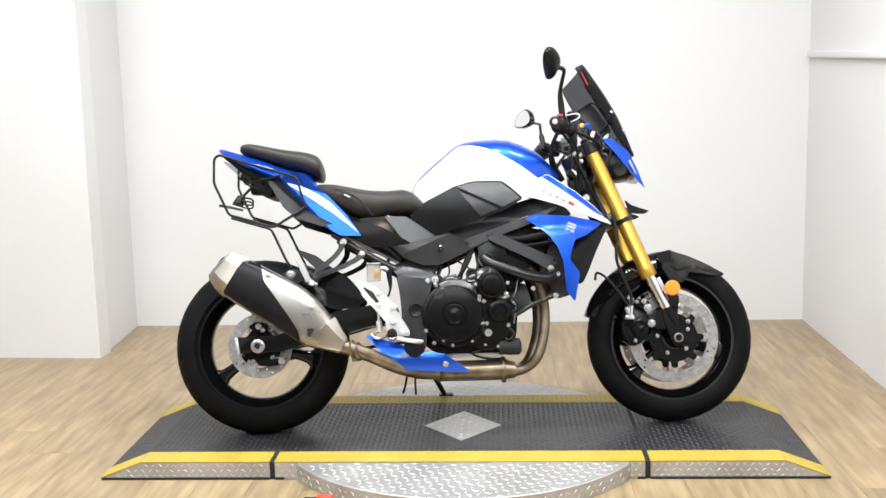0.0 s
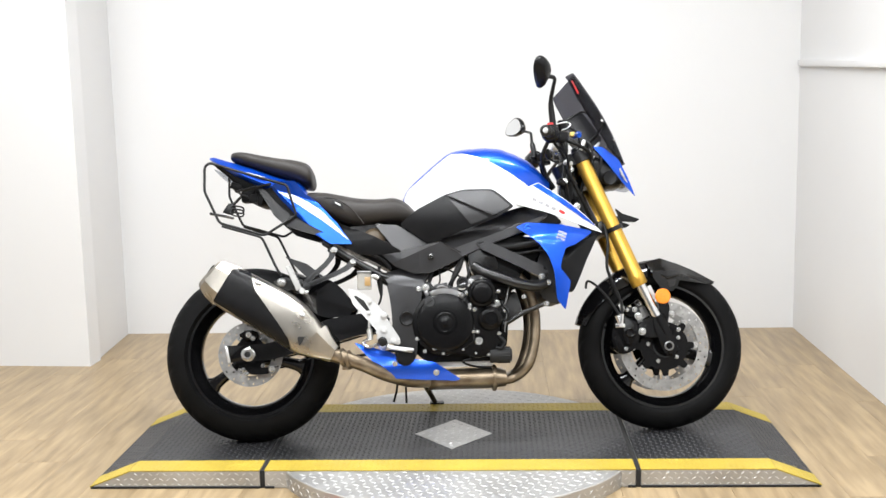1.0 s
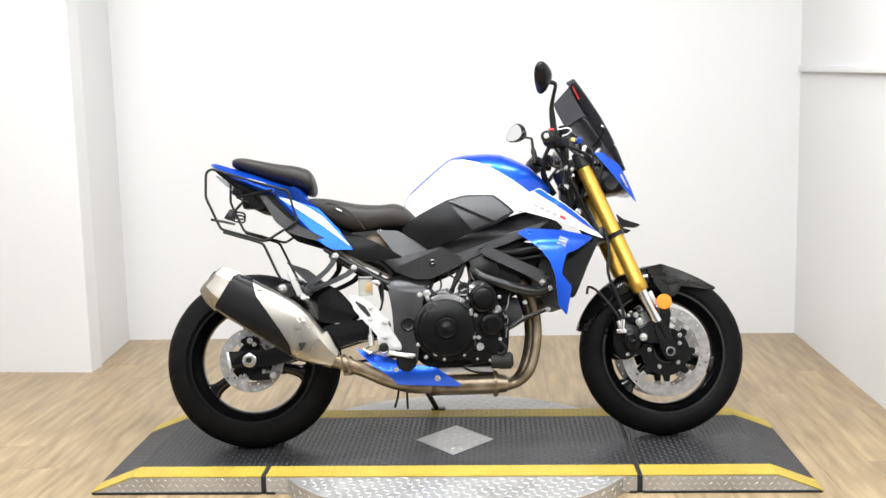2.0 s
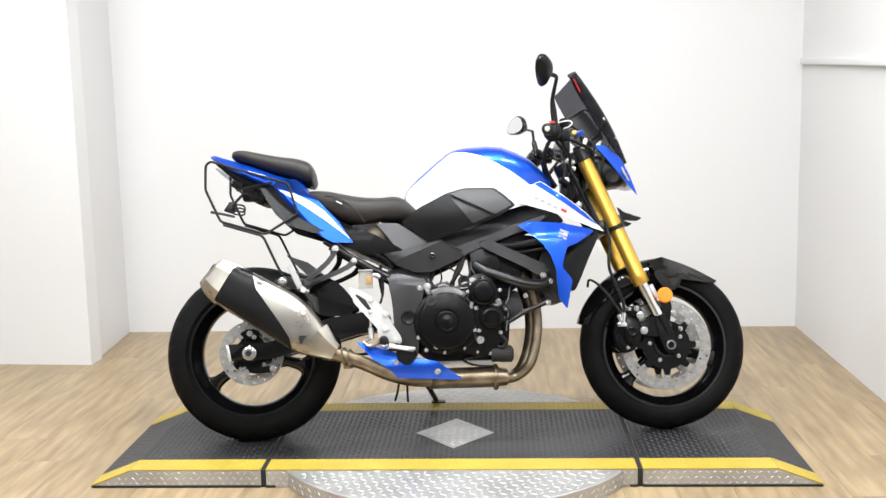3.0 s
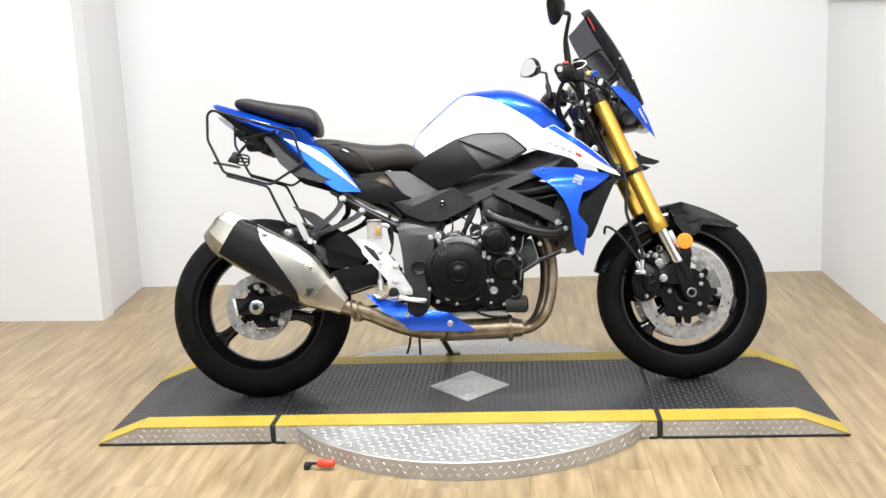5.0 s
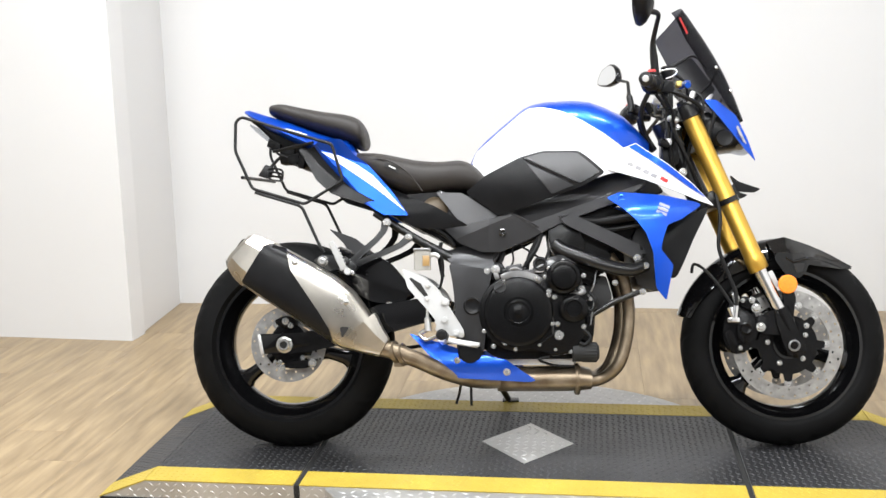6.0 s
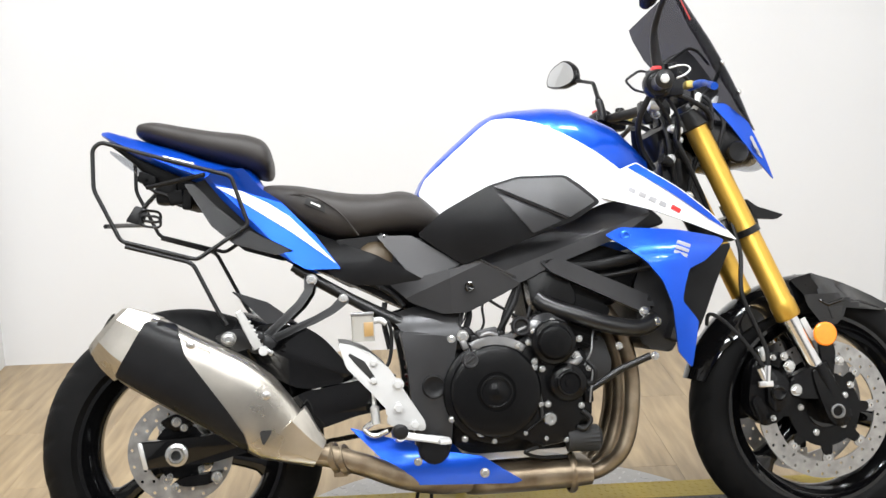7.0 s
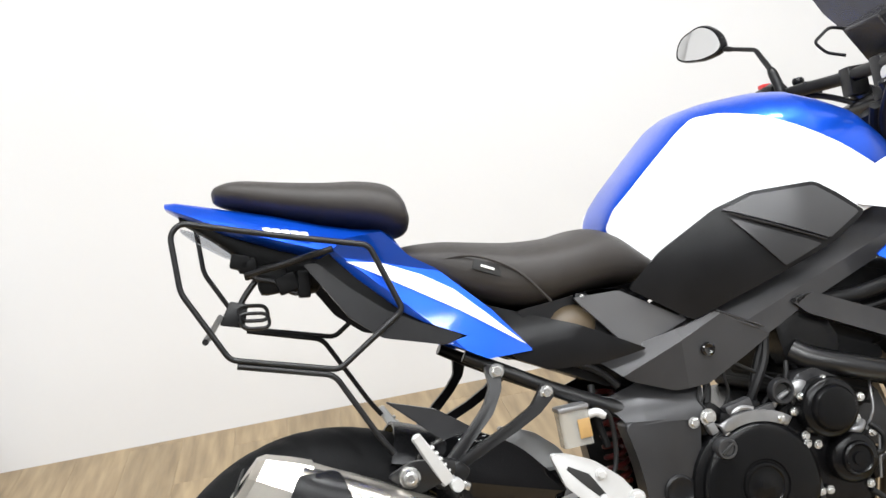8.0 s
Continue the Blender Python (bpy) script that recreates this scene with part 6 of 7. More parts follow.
# ---- fork, front brakes, mudguard ----
F0, F1, F2 = Vector((0.452, 0, 0.992)), Vector((0.652, 0, 0.515)), Vector((0.712, 0, 0.385))
for s in (1, -1):
    y = -0.103 * s
    o = Vector((0, y, 0))
    bm = tube(bmesh.new(), [F0 + o, F0.lerp(F1, 0.04) + o, F0.lerp(F1, 0.92) + o, F0.lerp(F1, 0.93) + o, F1 + o, F1 + (F2 - F1) * 0.03 + o], [0.024, 0.0265, 0.0265, 0.029, 0.029, 0.026], 28)
    leg = part("fork_tube", bm, M_GOLD, bike, "gold anodised upper fork tube", m=steer)
    bm = tube(bmesh.new(), [F1 + o, F2 + o], 0.0205, 24)
    part("stanchion", bm, M_CHROME, leg, "bright chromed fork stanchion")
    bm = bmesh.new()
    tube(bm, [F2 + (F1 - F2) * 0.12 + o, F2 + o, Vector((0.735, y, 0.33))], [0.028, 0.029, 0.026], 20)
    slab(bm, [(0.720, 0.40), (0.738, 0.367), (0.756, 0.328), (0.778, 0.292), (0.770, 0.268), (0.742, 0.258), (0.718, 0.280), (0.702, 0.328), (0.69, 0.37), (0.69, 0.40)], y - 0.026, y + 0.02, 0.008, 0.012)
    slab(bm, [(0.635, 0.375), (0.672, 0.394), (0.72, 0.402), (0.74, 0.36), (0.71, 0.325), (0.658, 0.329), (0.638, 0.345)], y - 0.020, y + 0.01, 0.005, 0.012)
    part("fork_bottom", bm, M_ENGINE, leg, "black cast fork bottom")
    bm = bmesh.new()
    sd = -s
    lathe(bm, [(0.0165, sd * 0.020), (0.0165, sd * 0.030), (0.013, sd * 0.031), (0.010, sd * 0.024), (0.003, sd * 0.024)], (FA[0] + 0.003, y, FA[2] - 0.001), 24)
    part("axle_end", bm, M_CASE, leg)
    bm = slab(bmesh.new(), [(0.565, 0.420), (0.60, 0.436), (0.632, 0.418), (0.642, 0.375), (0.646, 0.325), (0.622, 0.285), (0.590, 0.268), (0.560, 0.282), (0.545, 0.325), (0.552, 0.372)], y + 0.002 * s, y + 0.055 * s, 0.010, 0.015, 2)
    cal = part("brake_caliper", bm, M_ENGINE, leg, "black four-piston brake caliper")
    for pts, dy in (([(0.585, 0.400), (0.622, 0.392), (0.640, 0.358), (0.638, 0.318), (0.606, 0.300), (0.584, 0.318)], 0.016), ([(0.548, 0.330), (0.566, 0.345), (0.578, 0.318), (0.595, 0.275), (0.570, 0.272)], 0.008),
                    ([(0.598, 0.438), (0.642, 0.432), (0.655, 0.405), (0.62, 0.398), (0.592, 0.412)], 0.010)):
        bm = slab(bmesh.new(), pts, y - dy * s, y + 0.01 * s, 0.005, 0.008)
        part("caliper_lug", bm, M_ENGINE, cal)
    bolts("caliper_bolt", [(x, y - 0.018 * s, z, r, 0.012) for x, z, r in ((0.649, 0.349, 0.010), (0.637, 0.403, 0.010), (0.626, 0.426, 0.007), (0.590, 0.290, 0.005), (0.755, 0.408, 0.008), (0.777, 0.352, 0.006), (0.600, 0.425, 0.005))], M_BOLT, cal, -s)
    bm = bmesh.new()
    lathe(bm, [(0.018, 0), (0.018, -0.006 * s), (0.014, -0.009 * s), (0.010, -0.007 * s)], (0.608, y - 0.016 * s, 0.345), 20)
    part("piston_cover", bm, M_ENGINE, cal)
    bm = slab(bmesh.new(), [(0.57, 0.445), (0.585, 0.452), (0.596, 0.425), (0.58, 0.415)], y - 0.01 * s, y + 0.01 * s, 0.002, 0.004)
    part("pad_spring", bm, M_BOLT, cal)
    bm = tube(bmesh.new(), [F0.lerp(F1, 0.57) + o, F0.lerp(F1, 0.60) + o], 0.031, 24)
    part("lower_clamp", bm, M_FRAME, leg)
    bm = tube(bmesh.new(), [F0.lerp(F1, -0.035) + o, F0.lerp(F1, -0.03) + o, F0.lerp(F1, -0.006) + o, F0.lerp(F1, 0.0) + o, F0.lerp(F1, 0.075) + o, F0.lerp(F1, 0.08) + o], [0.016, 0.021, 0.023, 0.031, 0.032, 0.028], 20)
    part("fork_cap", bm, M_FRAME, leg)
    bm = bmesh.new()
    lathe(bm, [(0.027, 0), (0.027, -0.006 * s), (0.024, -0.009 * s), (0.005, -0.010 * s)], (0.728, -0.118 * s, 0.470), 36)
    ref = part("side_reflector", bm, M_ORANGE, leg, "round orange side reflector")
    bm = slab(bmesh.new(), [(0.712, 0.50), (0.735, 0.49), (0.752, 0.43), (0.742, 0.37), (0.722, 0.37), (0.715, 0.44)], -0.117 * s, -0.105 * s, 0.003, 0.008)
    part("reflector_bracket", bm, M_PLASTIC, leg)
    bm = box_at(bmesh.new(), pose(0.692, -0.108 * s, 0.485, 0, -25, 0), (0.016, 0.006, 0.05), 0.002)
    part("tube_clip", bm, M_PEG, leg)
bm = bmesh.new()
slab(bm, [(0.40, 0.975), (0.485, 1.005), (0.505, 0.965), (0.42, 0.94)], -0.118, 0.118, 0.006, 0.01)
part("top_clamp", bm, M_FRAME, bike, m=steer)
bm = bmesh.new()
slab(bm, [(0.51, 0.74), (0.60, 0.765), (0.61, 0.715), (0.53, 0.69)], -0.085, 0.085, 0.006, 0.012)
part("bottom_clamp", bm, M_FRAME, bike, m=steer)
bm = bmesh.new()
tube(bm, [(0.40, 0, 0.96), (0.52, 0, 0.70)], 0.034, 20)
part("head_tube", bm, M_FRAME, bike)
# mudguard
bm = bmesh.new()
rings = []
for k in range(30):
    f = k / 29
    a = radians(47 + 117 * f)
    r = float(np.interp(math.degrees(a), [47, 57, 72, 88, 106, 125, 164], [0.306, 0.3005, 0.3015, 0.313, 0.311, 0.311, 0.316]))
    drop = float(np.interp(f, [0, 0.1, 0.4, 0.6, 1.0], [0.004, 0.010, 0.060, 0.065, 0.032]))
    hw = float(np.interp(f, [0, 0.1, 0.3, 0.5, 0.8, 1.0], [0.012, 0.034, 0.062, 0.073, 0.066, 0.048]))
    ring = []
    for j in range(13):
        q = math.pi * j / 12 - math.pi / 2
        ring.append((r - drop * abs(math.sin(q)) ** 3, hw * math.sin(q)))
    ring += [(rr - 0.004, yy * 0.95) for rr, yy in reversed(ring)]
    rings.append([(FA[0] + rr * math.cos(a), yy, FA[2] + rr * math.sin(a)) for rr, yy in ring])
loft(bm, rings)
guard = part("front_mudguard", bm, M_GLOSS, bike, "gloss black front mudguard", m=steer)
for s in (1, -1):
    ridge = lambda x: float(np.interp(x, [0.69, 0.741, 0.815, 0.887, 0.935], [0.603, 0.614, 0.588, 0.553, 0.525]))
    flare = lambda x, z: -0.034 - 0.058 * min(max((ridge(x) - z) / 0.045, 0), 1) * (1 - 0.75 * min(max((x - 0.80) / 0.13, 0), 1))
    bm = panel([(0.688, 0.598), (0.741, 0.611), (0.815, 0.585), (0.887, 0.550), (0.938, 0.521), (0.903, 0.514), (0.857, 0.519), (0.795, 0.526), (0.788, 0.506), (0.770, 0.489), (0.735, 0.491), (0.703, 0.537)], flare, 0.005, 0.004, 0.012)
    part("guard_wing", bm if s > 0 else flip(bm), M_GLOSS, guard, "black side wing of the mudguard", sharp=15)
    bm = tube(bmesh.new(), [(x, flare(x, z) - 0.005, z) for x, z in ((0.715, 0.585), (0.735, 0.545), (0.752, 0.535), (0.790, 0.545), (0.850, 0.536), (0.900, 0.520))], [0.002, 0.004, 0.0045, 0.004, 0.003, 0.002], 8)
    part("wing_rib", bm if s > 0 else flip(bm), M_GLOSS, guard)
    bm = panel([(0.752, 0.529), (0.785, 0.532), (0.778, 0.508), (0.760, 0.502)], flare, 0.003, 0.003, 0.012, -0.0045)
    part("wing_recess", bm if s > 0 else flip(bm), M_GAP, guard)
# brake hoses
for pts, r in (([(0.530, -0.085, 0.80), (0.536, -0.11, 0.72), (0.540, -0.13, 0.66), (0.532, -0.14, 0.575), (0.556, -0.145, 0.50), (0.576, -0.15, 0.44), (0.572, -0.148, 0.385)], 0.0055),
               ([(0.572, -0.148, 0.40), (0.530, -0.13, 0.47), (0.495, -0.11, 0.515), (0.468, -0.10, 0.53), (0.462, -0.095, 0.505)], 0.0045),
               ([(0.50, -0.08, 1.02), (0.535, -0.10, 0.97), (0.520, -0.10, 0.90), (0.530, -0.085, 0.80)], 0.005)):
    bm = tube(bmesh.new(), spline(pts), r, 8)
    part("brake_hose", bm, M_RUBBER2, bike, m=steer)
bm = bmesh.new()
tube(bm, [(0.574, -0.150, 0.41), (0.570, -0.150, 0.375)], 0.009, 10)
tube(bm, [(0.556, -0.150, 0.405), (0.568, -0.150, 0.372)], 0.007, 10)
box(bm, (0.566, -0.150, 0.37), (0.034, 0.016, 0.014), 0.003)
part("hose_union", bm, M_CHROME, bike, "bright hose unions at the caliper", m=steer)

# ---- headlight, screen ----
bm = bmesh.new()
loft(bm, sections([(0.49, 0.075, 0.985, 0.87), (0.53, 0.090, 0.985, 0.862), (0.57, 0.092, 0.972, 0.866), (0.605, 0.085, 0.945, 0.870)], n=3))
lampshell = part("headlight_shell", bm, M_PLASTIC, bike, "black headlight shell", m=steer)
bm = bmesh.new()
loft(bm, sections([(0.60, 0.088, 0.950, 0.872), (0.622, 0.082, 0.925, 0.866), (0.640, 0.066, 0.900, 0.862), (0.650, 0.04, 0.880, 0.862)], n=2.6))
part("lens", bm, M_CLEAR, lampshell, "clear headlight lens")
bm = bmesh.new()
loft(bm, sections([(0.598, 0.075, 0.935, 0.880), (0.615, 0.07, 0.915, 0.875), (0.630, 0.05, 0.895, 0.872)], n=2.4))
part("reflector", bm, M_CHROME, lampshell)
for s in (1, -1):
    bm = panel([(x, z if s > 0 else max(z, 0.89)) for x, z in ((0.505, 1.010), (0.540, 1.008), (0.600, 0.965), (0.634, 0.900), (0.660, 0.832), (0.625, 0.868), (0.572, 0.930))], lambda x, z: -0.100 + 0.35 * max(0, x - 0.55), 0.005, 0.006, 0.02)
    wing = part("headlight_wing", bm if s > 0 else flip(bm), M_BLUE, lampshell, "blue painted headlight wing")
    # Narrow pale patch running diagonally down the wing.
    bm = panel([(0.600, 0.930), (0.606, 0.935), (0.622, 0.902), (0.633, 0.880), (0.622, 0.888), (0.610, 0.908)], lambda x, z: -0.1058 + 0.35 * max(0, x - 0.55), 0.001, 0.004, 0.02)
    part("pale_patch", bm if s > 0 else flip(bm), M_EMBLEM, wing, "pale diagonal patch on the wing")
    bm = bmesh.new()
    lathe(bm, [(0.008, -0.085 * s), (0.024, -0.09 * s), (0.026, -0.104 * s), (0.022, -0.110 * s), (0.010, -0.108 * s)], (0.562, 0, 0.895), 28)
    part("horn", bm, M_PLASTIC, lampshell, "round black horn beside the fork")
    bm = panel([(0.580, 0.790), (0.605, 0.770), (0.668, 0.748), (0.650, 0.738), (0.600, 0.742)], lambda x, z: -0.075, 0.012, 0.006, 0.02)
    part("lower_wing", bm if s > 0 else flip(bm), M_PLASTIC, lampshell)
bm = bmesh.new()
N, Mm = 25, 36
def screen_at(f, t):
    """A point of the windscreen: f from its foot to its top edge, t from one side to the other."""
    xc, zc = 0.638 - 0.175 * f + 0.019 * math.sin(f * math.pi), 0.962 + 0.336 * f
    hw = float(np.interp(f, [0, 0.2, 0.5, 0.8, 0.94, 1.0], [0.060, 0.112, 0.142, 0.166, 0.172, 0.158]))
    back = float(np.interp(f, [0, 0.2, 0.5, 0.8, 1.0], [0.012, 0.043, 0.062, 0.062, 0.052]))
    drop = float(np.interp(f, [0, 0.2, 0.5, 0.8, 1.0], [0.012, 0.036, 0.050, 0.056, 0.046]))
    return Vector((xc - back * abs(t) ** 1.9, hw * t, zc - drop * abs(t) ** 1.9))


sheets = []
for gap in (0.0, 0.003):
    sheets.append([[bm.verts.new(screen_at(i / (Mm - 1), 2 * j / (N - 1) - 1) - Vector((gap, 0, gap * 0.4))) for j in range(N)] for i in range(Mm)])
for k, grid in enumerate(sheets):
    for i in range(Mm - 1):
        for j in range(N - 1):
            q = (grid[i][j], grid[i][j + 1], grid[i + 1][j + 1], grid[i + 1][j])
            bm.faces.new(q if k else q[::-1])
a, b = sheets
for i in range(Mm - 1):
    bm.faces.new((a[i][0], a[i + 1][0], b[i + 1][0], b[i][0])), bm.faces.new((a[i][-1], b[i][-1], b[i + 1][-1], a[i + 1][-1]))
for j in range(N - 1):
    bm.faces.new((a[0][j], b[0][j], b[0][j + 1], a[0][j + 1])), bm.faces.new((a[-1][j], a[-1][j + 1], b[-1][j + 1], b[-1][j]))
screen = part("windscreen", bm, M_SMOKE, bike, "dark smoked touring windscreen", sharp=70, m=steer)
for f, t in ((0.27, -0.56), (0.27, 0.56), (0.49, -0.66), (0.49, 0.66)):
    bm = bmesh.new()
    bmesh.ops.create_uvsphere(bm, u_segments=12, v_segments=8, radius=0.0065, matrix=Matrix.Translation(screen_at(f, t) + Vector((0.001, 0.002 * t, 0))))
    part("screen_bolt", bm, M_BOLT, screen)
# badge inside the top edge, laid on the sheet
bm = bmesh.new()
lo = [screen_at(f, -0.92) + Vector((0.003, -0.003, 0.002)) for f in (0.82, 0.86, 0.90, 0.94)]
hi = [screen_at(f, -0.98) + Vector((0.003, -0.003, 0.002)) for f in (0.82, 0.86, 0.90, 0.94)]
rows = [[bm.verts.new(p) for p in lo], [bm.verts.new(p) for p in hi]]
for k in range(3):
    bm.faces.new((rows[0][k], rows[0][k + 1], rows[1][k + 1], rows[1][k]))
bmesh.ops.solidify(bm, geom=bm.faces[:], thickness=0.001)
part("screen_badge", bm, M_RED, screen, "small red badge on the screen")
bm = slab(bmesh.new(), [(0.405, 1.118), (0.476, 1.148), (0.494, 1.129), (0.552, 1.045), (0.489, 1.005), (0.446, 1.052)], -0.055, 0.055, 0.008, 0.006)
part("instrument_panel", bm, M_SATIN, bike, "dark grey instrument binnacle behind the screen", m=steer)
bm = tube(bmesh.new(), bent([(0.418, -0.060, 1.113), (0.480, -0.062, 1.149), (0.500, -0.062, 1.141), (0.526, -0.060, 1.108)], 0.012), 0.0032, 8)
part("screen_brace", bm, M_BLACKTUBE, bike, "thin black wire brace behind the screen", m=steer)
for k, y in enumerate((-0.072, 0.072)):
    bm = slab(bmesh.new(), [(0.492, 0.992), (0.502, 0.984), (0.524, 1.000), (0.540, 1.030), (0.532, 1.032)], y - 0.003, y + 0.003, 0.001, 0.004)
    part("screen_bracket", bm, M_ALU, bike, "bright metal screen bracket", m=steer)
for s in (1, -1):
    bm = tube(bmesh.new(), [(0.475, -0.075 * s, 1.01), (0.53, -0.07 * s, 1.06), (0.555, -0.06 * s, 1.10)], 0.005, 8)
    part("screen_stay", bm, M_BLACKTUBE, bike, m=steer)

# ---- handlebar, controls, mirrors ----
END, BEND = Vector((0.300, -0.40, 1.007)), Vector((0.349, -0.20, 1.036))


def other(p, s):
    """A point of the right side, or its twin on the left."""
    return Vector((p[0], p[1] * s, p[2]))


bm = tube(bmesh.new(), bent([END, BEND, (0.40, -0.09, 1.03), (0.40, 0.09, 1.03), other(BEND, -1), other(END, -1)], 0.07), 0.0125, 14)
bar = part("handlebar", bm, M_BLACKTUBE, bike, "black tubular handlebar", m=steer)
for s in (1, -1):
    bm = box(bmesh.new(), (0.405, -0.05 * s, 1.02), (0.04, 0.035, 0.055), 0.006)
    part("bar_clamp", bm, M_FRAME, bar)
    e0 = other(END, s)
    d = e0 - other(BEND, s)
    bm = tube(bmesh.new(), [e0 - d * 0.62, e0 - d * 0.6, e0 - d * 0.03, e0], [0.019, 0.0165, 0.0165, 0.019], 18)
    part("grip", bm, M_RUBBER2, bar, "black rubber grip")
    bm = tube(bmesh.new(), [e0, e0 + d * 0.02, e0 + d * 0.12, e0 + d * 0.14], [0.014, 0.019, 0.019, 0.012], 18)
    part("bar_end", bm, M_FRAME, bar)
    bm = tube(bmesh.new(), [e0 + d * 0.14, e0 + d * 0.15], [0.009, 0.007], 18)
    part("bar_end_screw", bm, M_PEG, bar)
    c = e0 - d * 0.80
    bm = bmesh.new()
    dn = d.normalized()
    tube(bm, [c + dn * q for q in (-0.036, -0.030, -0.012, 0.020, 0.036, 0.042)], [0.016, 0.027, 0.032, 0.032, 0.026, 0.018], 20)
    box_at(bm, Matrix.Translation(c + Vector((0.03, 0.02 * s, -0.008))), (0.06, 0.035, 0.034), 0.008)
    part("switchgear", bm, M_PLASTIC, bar)
    bm = box_at(bmesh.new(), Matrix.Translation(c + Vector((-0.004, -0.01 * s, 0.030))), (0.020, 0.022, 0.012), 0.003)
    part("kill_switch", bm, M_RED, bar, "red switch button")
    lev = [c + Vector((0.084, 0.035 * s, -0.002)), c + Vector((0.094, -0.01 * s, -0.002)), c + Vector((0.088, -0.06 * s, -0.014)), c + Vector((0.072, -0.140 * s, -0.036))]
    bm = tube(bmesh.new(), bent(lev, 0.03), [0.009, 0.009, 0.008, 0.0065, 0.006, 0.008], 12)
    part("brake_lever" if s > 0 else "clutch_lever", bm, M_LEVERBLUE if s > 0 else M_BLACKTUBE, bar, "blue anodised brake lever" if s > 0 else "black clutch lever")
    bm = box_at(bmesh.new(), Matrix.Translation(c + Vector((0.076, 0.02 * s, 0.0))), (0.018, 0.026, 0.016), 0.004)
    part("lever_pivot", bm, M_YBRASS, bar, "yellow passivated lever pivot")
    if s > 0:
        bm = tube(bmesh.new(), bent([c + Vector((0.018, -0.03, 0.028)), c + Vector((0.050, -0.035, 0.034)), c + Vector((0.064, -0.04, 0.024)), c + Vector((0.050, -0.04, 0.010)), c + Vector((0.030, -0.04, 0.004))], 0.016), 0.0021, 8)
        part("hose_loop", bm, M_ALU, bar, "bright metal hose loop")
    else:
        bm = tube(bmesh.new(), bent([(0.425, 0.09, 1.075), (0.393, 0.10, 1.087), (0.371, 0.10, 1.111), (0.409, 0.10, 1.135), (0.443, 0.10, 1.127), (0.452, 0.095, 1.10)], 0.010), 0.0032, 8)
        part("wire_loop", bm, M_BLACKTUBE, bar, "thin black wire loop behind the instruments")
    bm = bmesh.new()
    cc = c + Vector((0.045, 0.035 * s, 0.018))
    high = 0.032 if s > 0 else 0.010
    tube(bm, [cc, cc + Vector((0, 0, 0.004)), cc + Vector((0, 0, high)), cc + Vector((0, 0, high + 0.004))], [0.014, 0.017, 0.017, 0.013] if s > 0 else [0.010, 0.012, 0.012, 0.009], 18)
    part("fluid_cup" if s > 0 else "cable_guide", bm, M_PLASTIC, bar)
    # mirror
    stem = [(0.352, -0.215, 1.050), (0.347, -0.220, 1.100), (0.342, -0.232, 1.147), (0.348, -0.264, 1.186), (0.352, -0.302, 1.211), (0.316, -0.335, 1.210)]
    if s < 0:
        stem = [(0.332, -0.192, 1.030), (0.335, -0.192, 1.046), (0.329, -0.200, 1.085), (0.332, -0.250, 1.139), (0.318, -0.315, 1.158), (0.298, -0.375, 1.178)]
    bm = tube(bmesh.new(), bent([other(p, s) for p in stem], 0.018 if s > 0 else 0.008), [0.0115, 0.011, 0.0075, 0.0065, 0.0065, 0.008] if s > 0 else [0.011, 0.011, 0.010, 0.0055, 0.0045, 0.0045, 0.0060], 12)
    part("mirror_stem", bm, M_BLACKTUBE, bar, "black mirror stem")
    bm = bmesh.new()
    outl = [(-0.068, -0.006), (-0.052, 0.012), (-0.037, 0.030), (-0.005, 0.042), (0.030, 0.025), (0.055, -0.003), (0.058, -0.024), (0.048, -0.040), (0.020, -0.042), (-0.020, -0.030)]
    if s < 0:
        outl = [(-0.074, 0.010), (-0.058, 0.031), (-0.038, 0.042), (-0.010, 0.047), (0.010, 0.043), (0.049, 0.016), (0.059, -0.007), (0.055, -0.034), (0.034, -0.038), (-0.019, -0.028), (-0.060, -0.008)]
    mm = Matrix.Translation(other((0.290, -0.375, 1.220) if s > 0 else (0.282, -0.395, 1.188), s)) @ pose(0, 0, 0, -55 if s > 0 else 22, 26 if s > 0 else 8, -30 if s > 0 else 24)
    rr = rounded(outl, 0.014, 5)
    rings = [[mm @ Vector((dx, -s * p[0] * k, p[1] * k)) for p in rr] for dx, k in ((-0.003, 0.985), (0.0, 1.0), (0.006, 1.03), (0.014, 0.98), (0.026, 0.76), (0.034, 0.4))]
    loft(bm, rings)
    part("mirror_housing", bm, M_PLASTIC, bar, "black rear-view mirror housing")
    bm = bmesh.new()
    loft(bm, [[mm @ Vector((-dx, -s * p[0] * 0.90, p[1] * 0.90)) for p in rr] for dx in (0.0032, 0.0045)])
    part("mirror_glass", bm, M_MIRROR, bar, "silvered mirror glass")
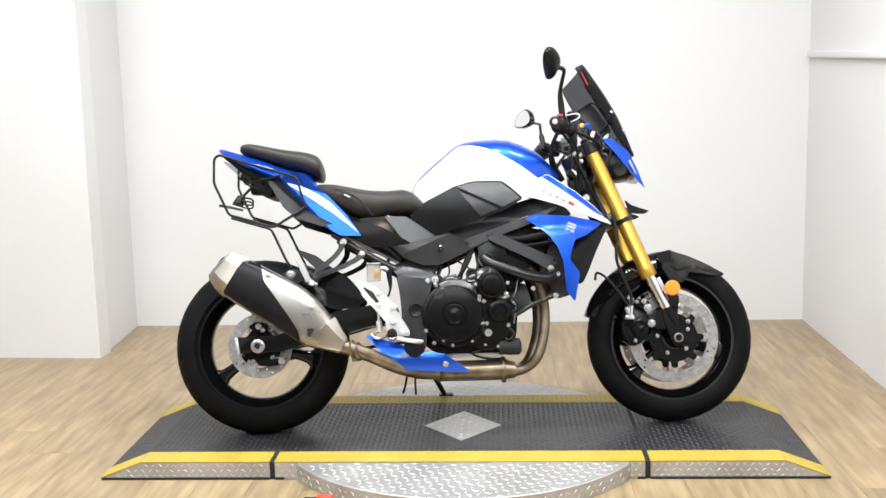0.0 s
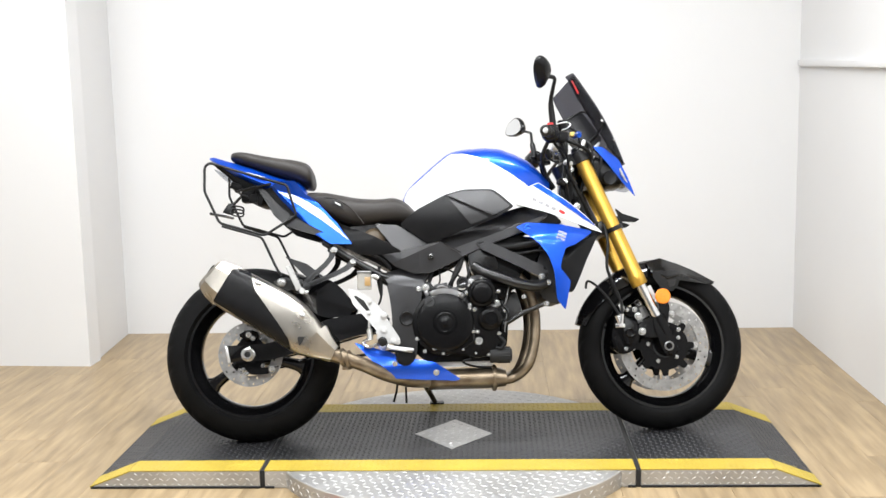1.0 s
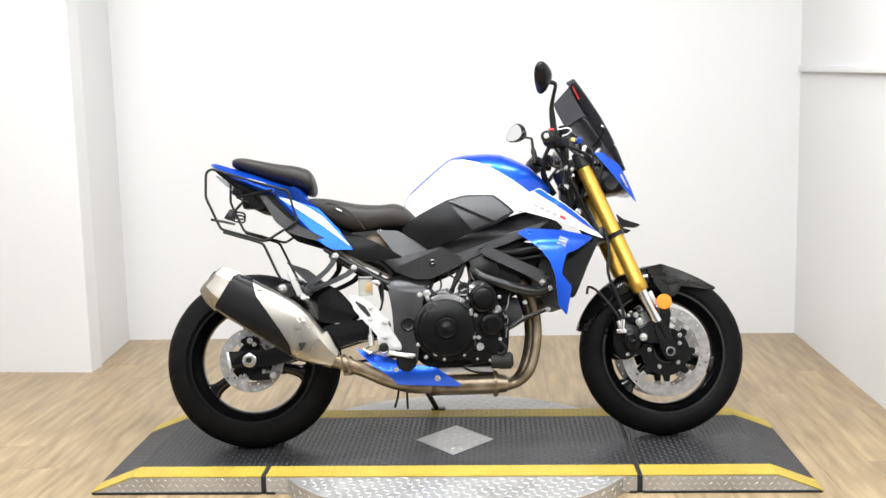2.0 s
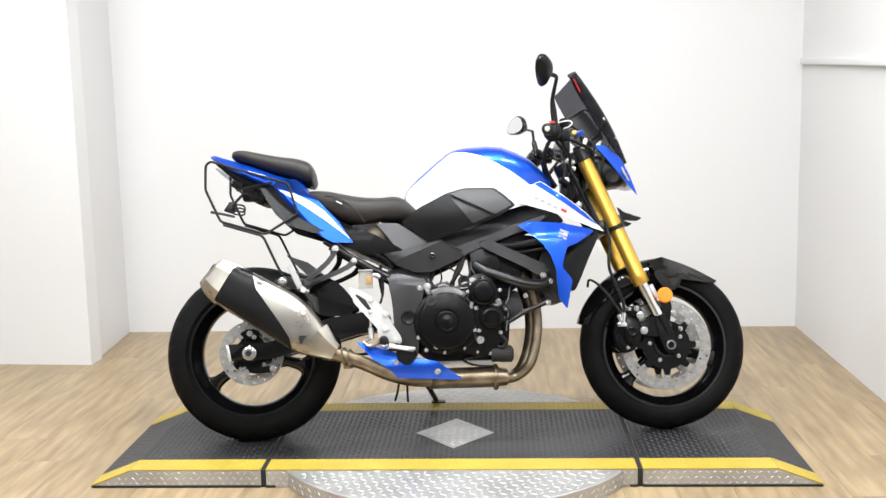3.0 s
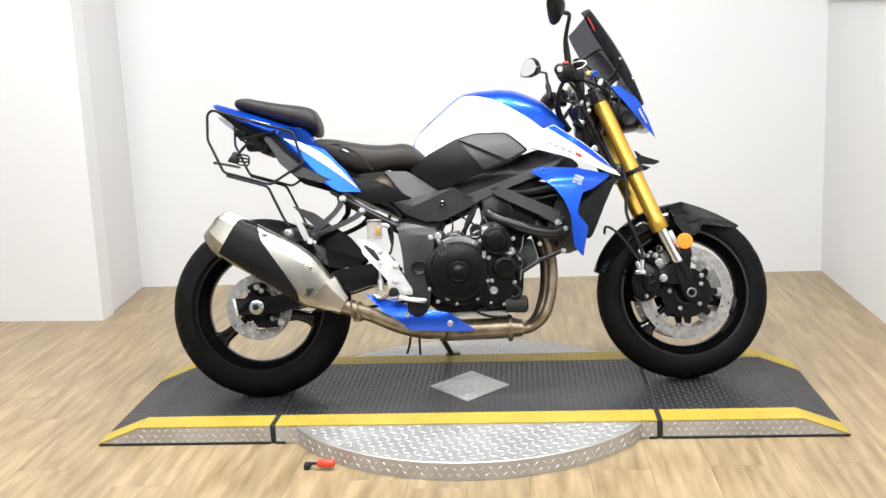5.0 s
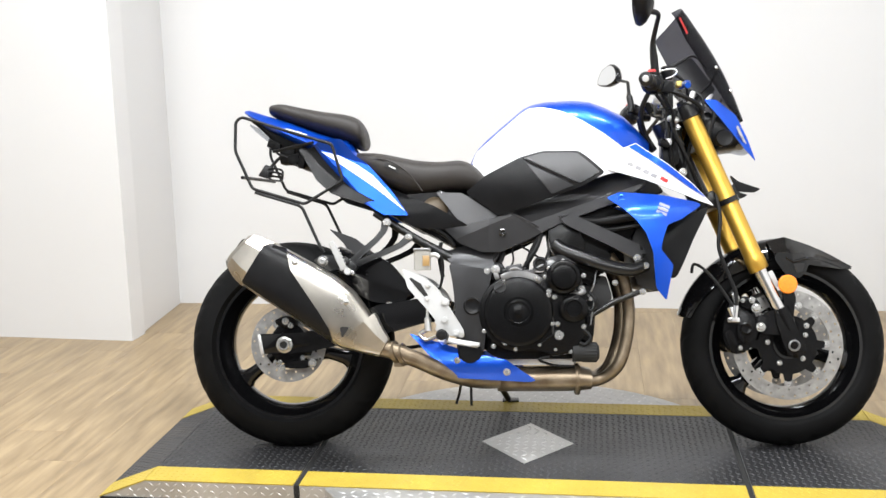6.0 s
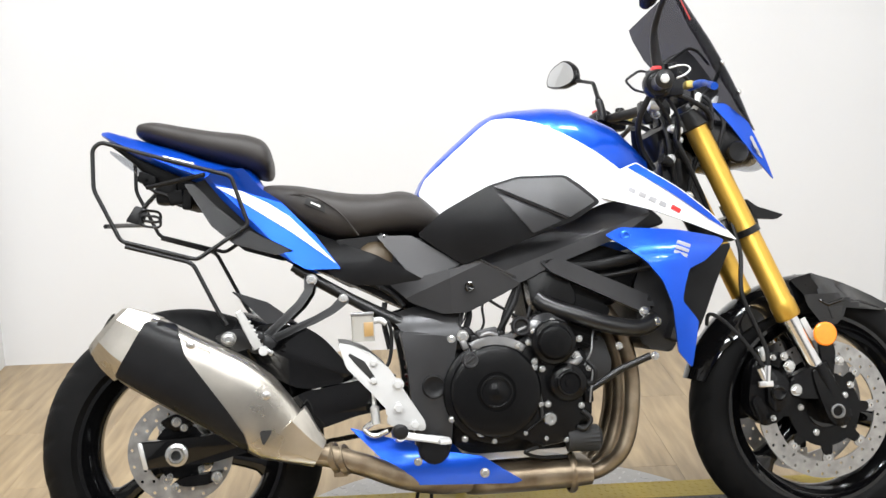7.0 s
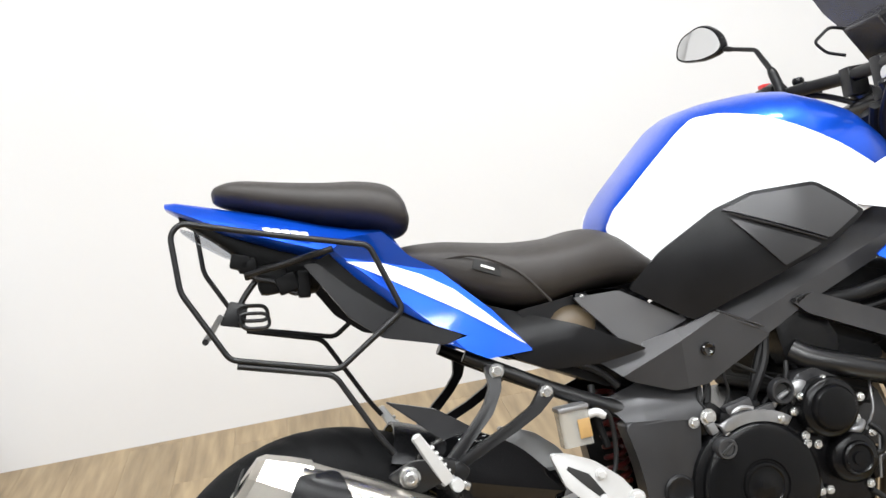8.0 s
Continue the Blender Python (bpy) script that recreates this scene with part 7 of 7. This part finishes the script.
# cables behind the head
for pts, r in (([(0.35, -0.17, 1.03), (0.40, -0.13, 0.97), (0.43, -0.08, 0.90), (0.42, -0.06, 0.84)], 0.005), ([(0.36, -0.15, 1.04), (0.44, -0.16, 1.01), (0.50, -0.12, 0.97), (0.47, -0.08, 0.88), (0.45, -0.07, 0.80)], 0.006),
               ([(0.36, 0.15, 1.04), (0.45, 0.12, 1.02), (0.49, 0.05, 0.96), (0.45, 0.0, 0.86)], 0.006), ([(0.36, -0.20, 1.03), (0.40, -0.19, 0.97), (0.415, -0.12, 0.90), (0.40, -0.08, 0.84)], 0.004),
               ([(0.405, -0.05, 1.0), (0.402, -0.10, 0.95), (0.405, -0.11, 0.88), (0.42, -0.09, 0.80)], 0.006), ([(0.44, 0.02, 0.98), (0.42, -0.06, 0.93), (0.42, -0.08, 0.87)], 0.006)):
    bm = tube(bmesh.new(), spline(pts), r, 8)
    part("control_cable", bm, M_RUBBER2, bike)
bm = bmesh.new()
box(bm, (0.425, 0.0, 0.915), (0.05, 0.14, 0.05), 0.01)
box(bm, (0.41, -0.06, 0.855), (0.05, 0.07, 0.07), 0.01)
box(bm, (0.412, -0.03, 0.985), (0.03, 0.05, 0.03), 0.008)
part("ignition_housing", bm, M_PLASTIC, bike)
bolts("head_bolt", [(0.40, -0.12, 0.885, 0.008, 0.012), (0.43, -0.10, 0.93, 0.006, 0.012), (0.445, -0.09, 0.80, 0.009, 0.012), (0.38, -0.10, 0.99, 0.007, 0.012)], M_BOLT, bike)

for k, (p, q, r, mt) in enumerate((((0.36, -0.11, 1.01), (0.385, -0.11, 1.005), 0.012, M_ALU), ((0.40, -0.125, 0.955), (0.43, -0.12, 0.945), 0.010, M_ALU), ((0.335, -0.14, 0.995), (0.35, -0.14, 0.965), 0.011, M_PLASTIC),
                                   ((0.42, -0.13, 0.90), (0.44, -0.125, 0.87), 0.009, M_PLASTIC), ((0.46, -0.125, 0.99), (0.475, -0.125, 1.03), 0.008, M_ALU), ((0.375, -0.13, 0.885), (0.40, -0.12, 0.875), 0.013, M_PLASTIC))):
    bm = tube(bmesh.new(), [p, Vector(p).lerp(Vector(q), 0.08), Vector(p).lerp(Vector(q), 0.92), q], [r * 0.8, r, r, r * 0.7], 12)
    part("cable_joint", bm, mt, bike)
for pts, r in (([(0.34, -0.20, 1.02), (0.318, -0.17, 0.965), (0.333, -0.12, 0.915), (0.365, -0.10, 0.865)], 0.007), ([(0.335, 0.21, 1.03), (0.39, 0.14, 1.01), (0.43, 0.05, 0.96), (0.43, -0.04, 0.90)], 0.006),
               ([(0.365, -0.14, 1.05), (0.41, -0.17, 1.07), (0.45, -0.15, 1.04), (0.46, -0.11, 0.98)], 0.0045), ([(0.43, -0.11, 0.98), (0.41, -0.14, 0.93), (0.44, -0.13, 0.86), (0.47, -0.11, 0.80), (0.50, -0.08, 0.74)], 0.006),
               ([(0.318, -0.13, 0.955), (0.330, -0.10, 0.915), (0.36, -0.09, 0.86)], 0.009), ([(0.47, -0.10, 1.04), (0.50, -0.12, 1.01), (0.50, -0.12, 0.95)], 0.0045)):
    bm = tube(bmesh.new(), spline(pts), r, 8)
    part("control_cable", bm, M_RUBBER2, bike)

# ---- floor boards ----
rng = random.Random(5)
W, L = 0.175, 1.22


def board_mesh(w, l):
    bm = bmesh.new()
    box(bm, (0, 0, 0), (w - 0.0003, l - 0.0003, 0.012), 0.0006, seg=1)
    for f in bm.faces:
        f.smooth = False
    me = bpy.data.meshes.new("plank")
    bm.to_mesh(me)
    bm.free()
    me.materials.append(M_WOOD)
    return me


full = board_mesh(W, L)
Y0, Y1 = -5.2, BACK + 0.06
x = -3.3
while x < 1.95:
    y = Y0 - rng.uniform(0.1, 0.9) * L
    while y < Y1 - 0.02:
        a, b = max(y, Y0), min(y + L, Y1)
        whole = b - a > L - 0.001
        ob = new("plank", full if whole else board_mesh(W, b - a))
        ob.parent = floor
        ob.location = (x + W / 2, (a + b) / 2, -0.006)
        y += L
    x += W
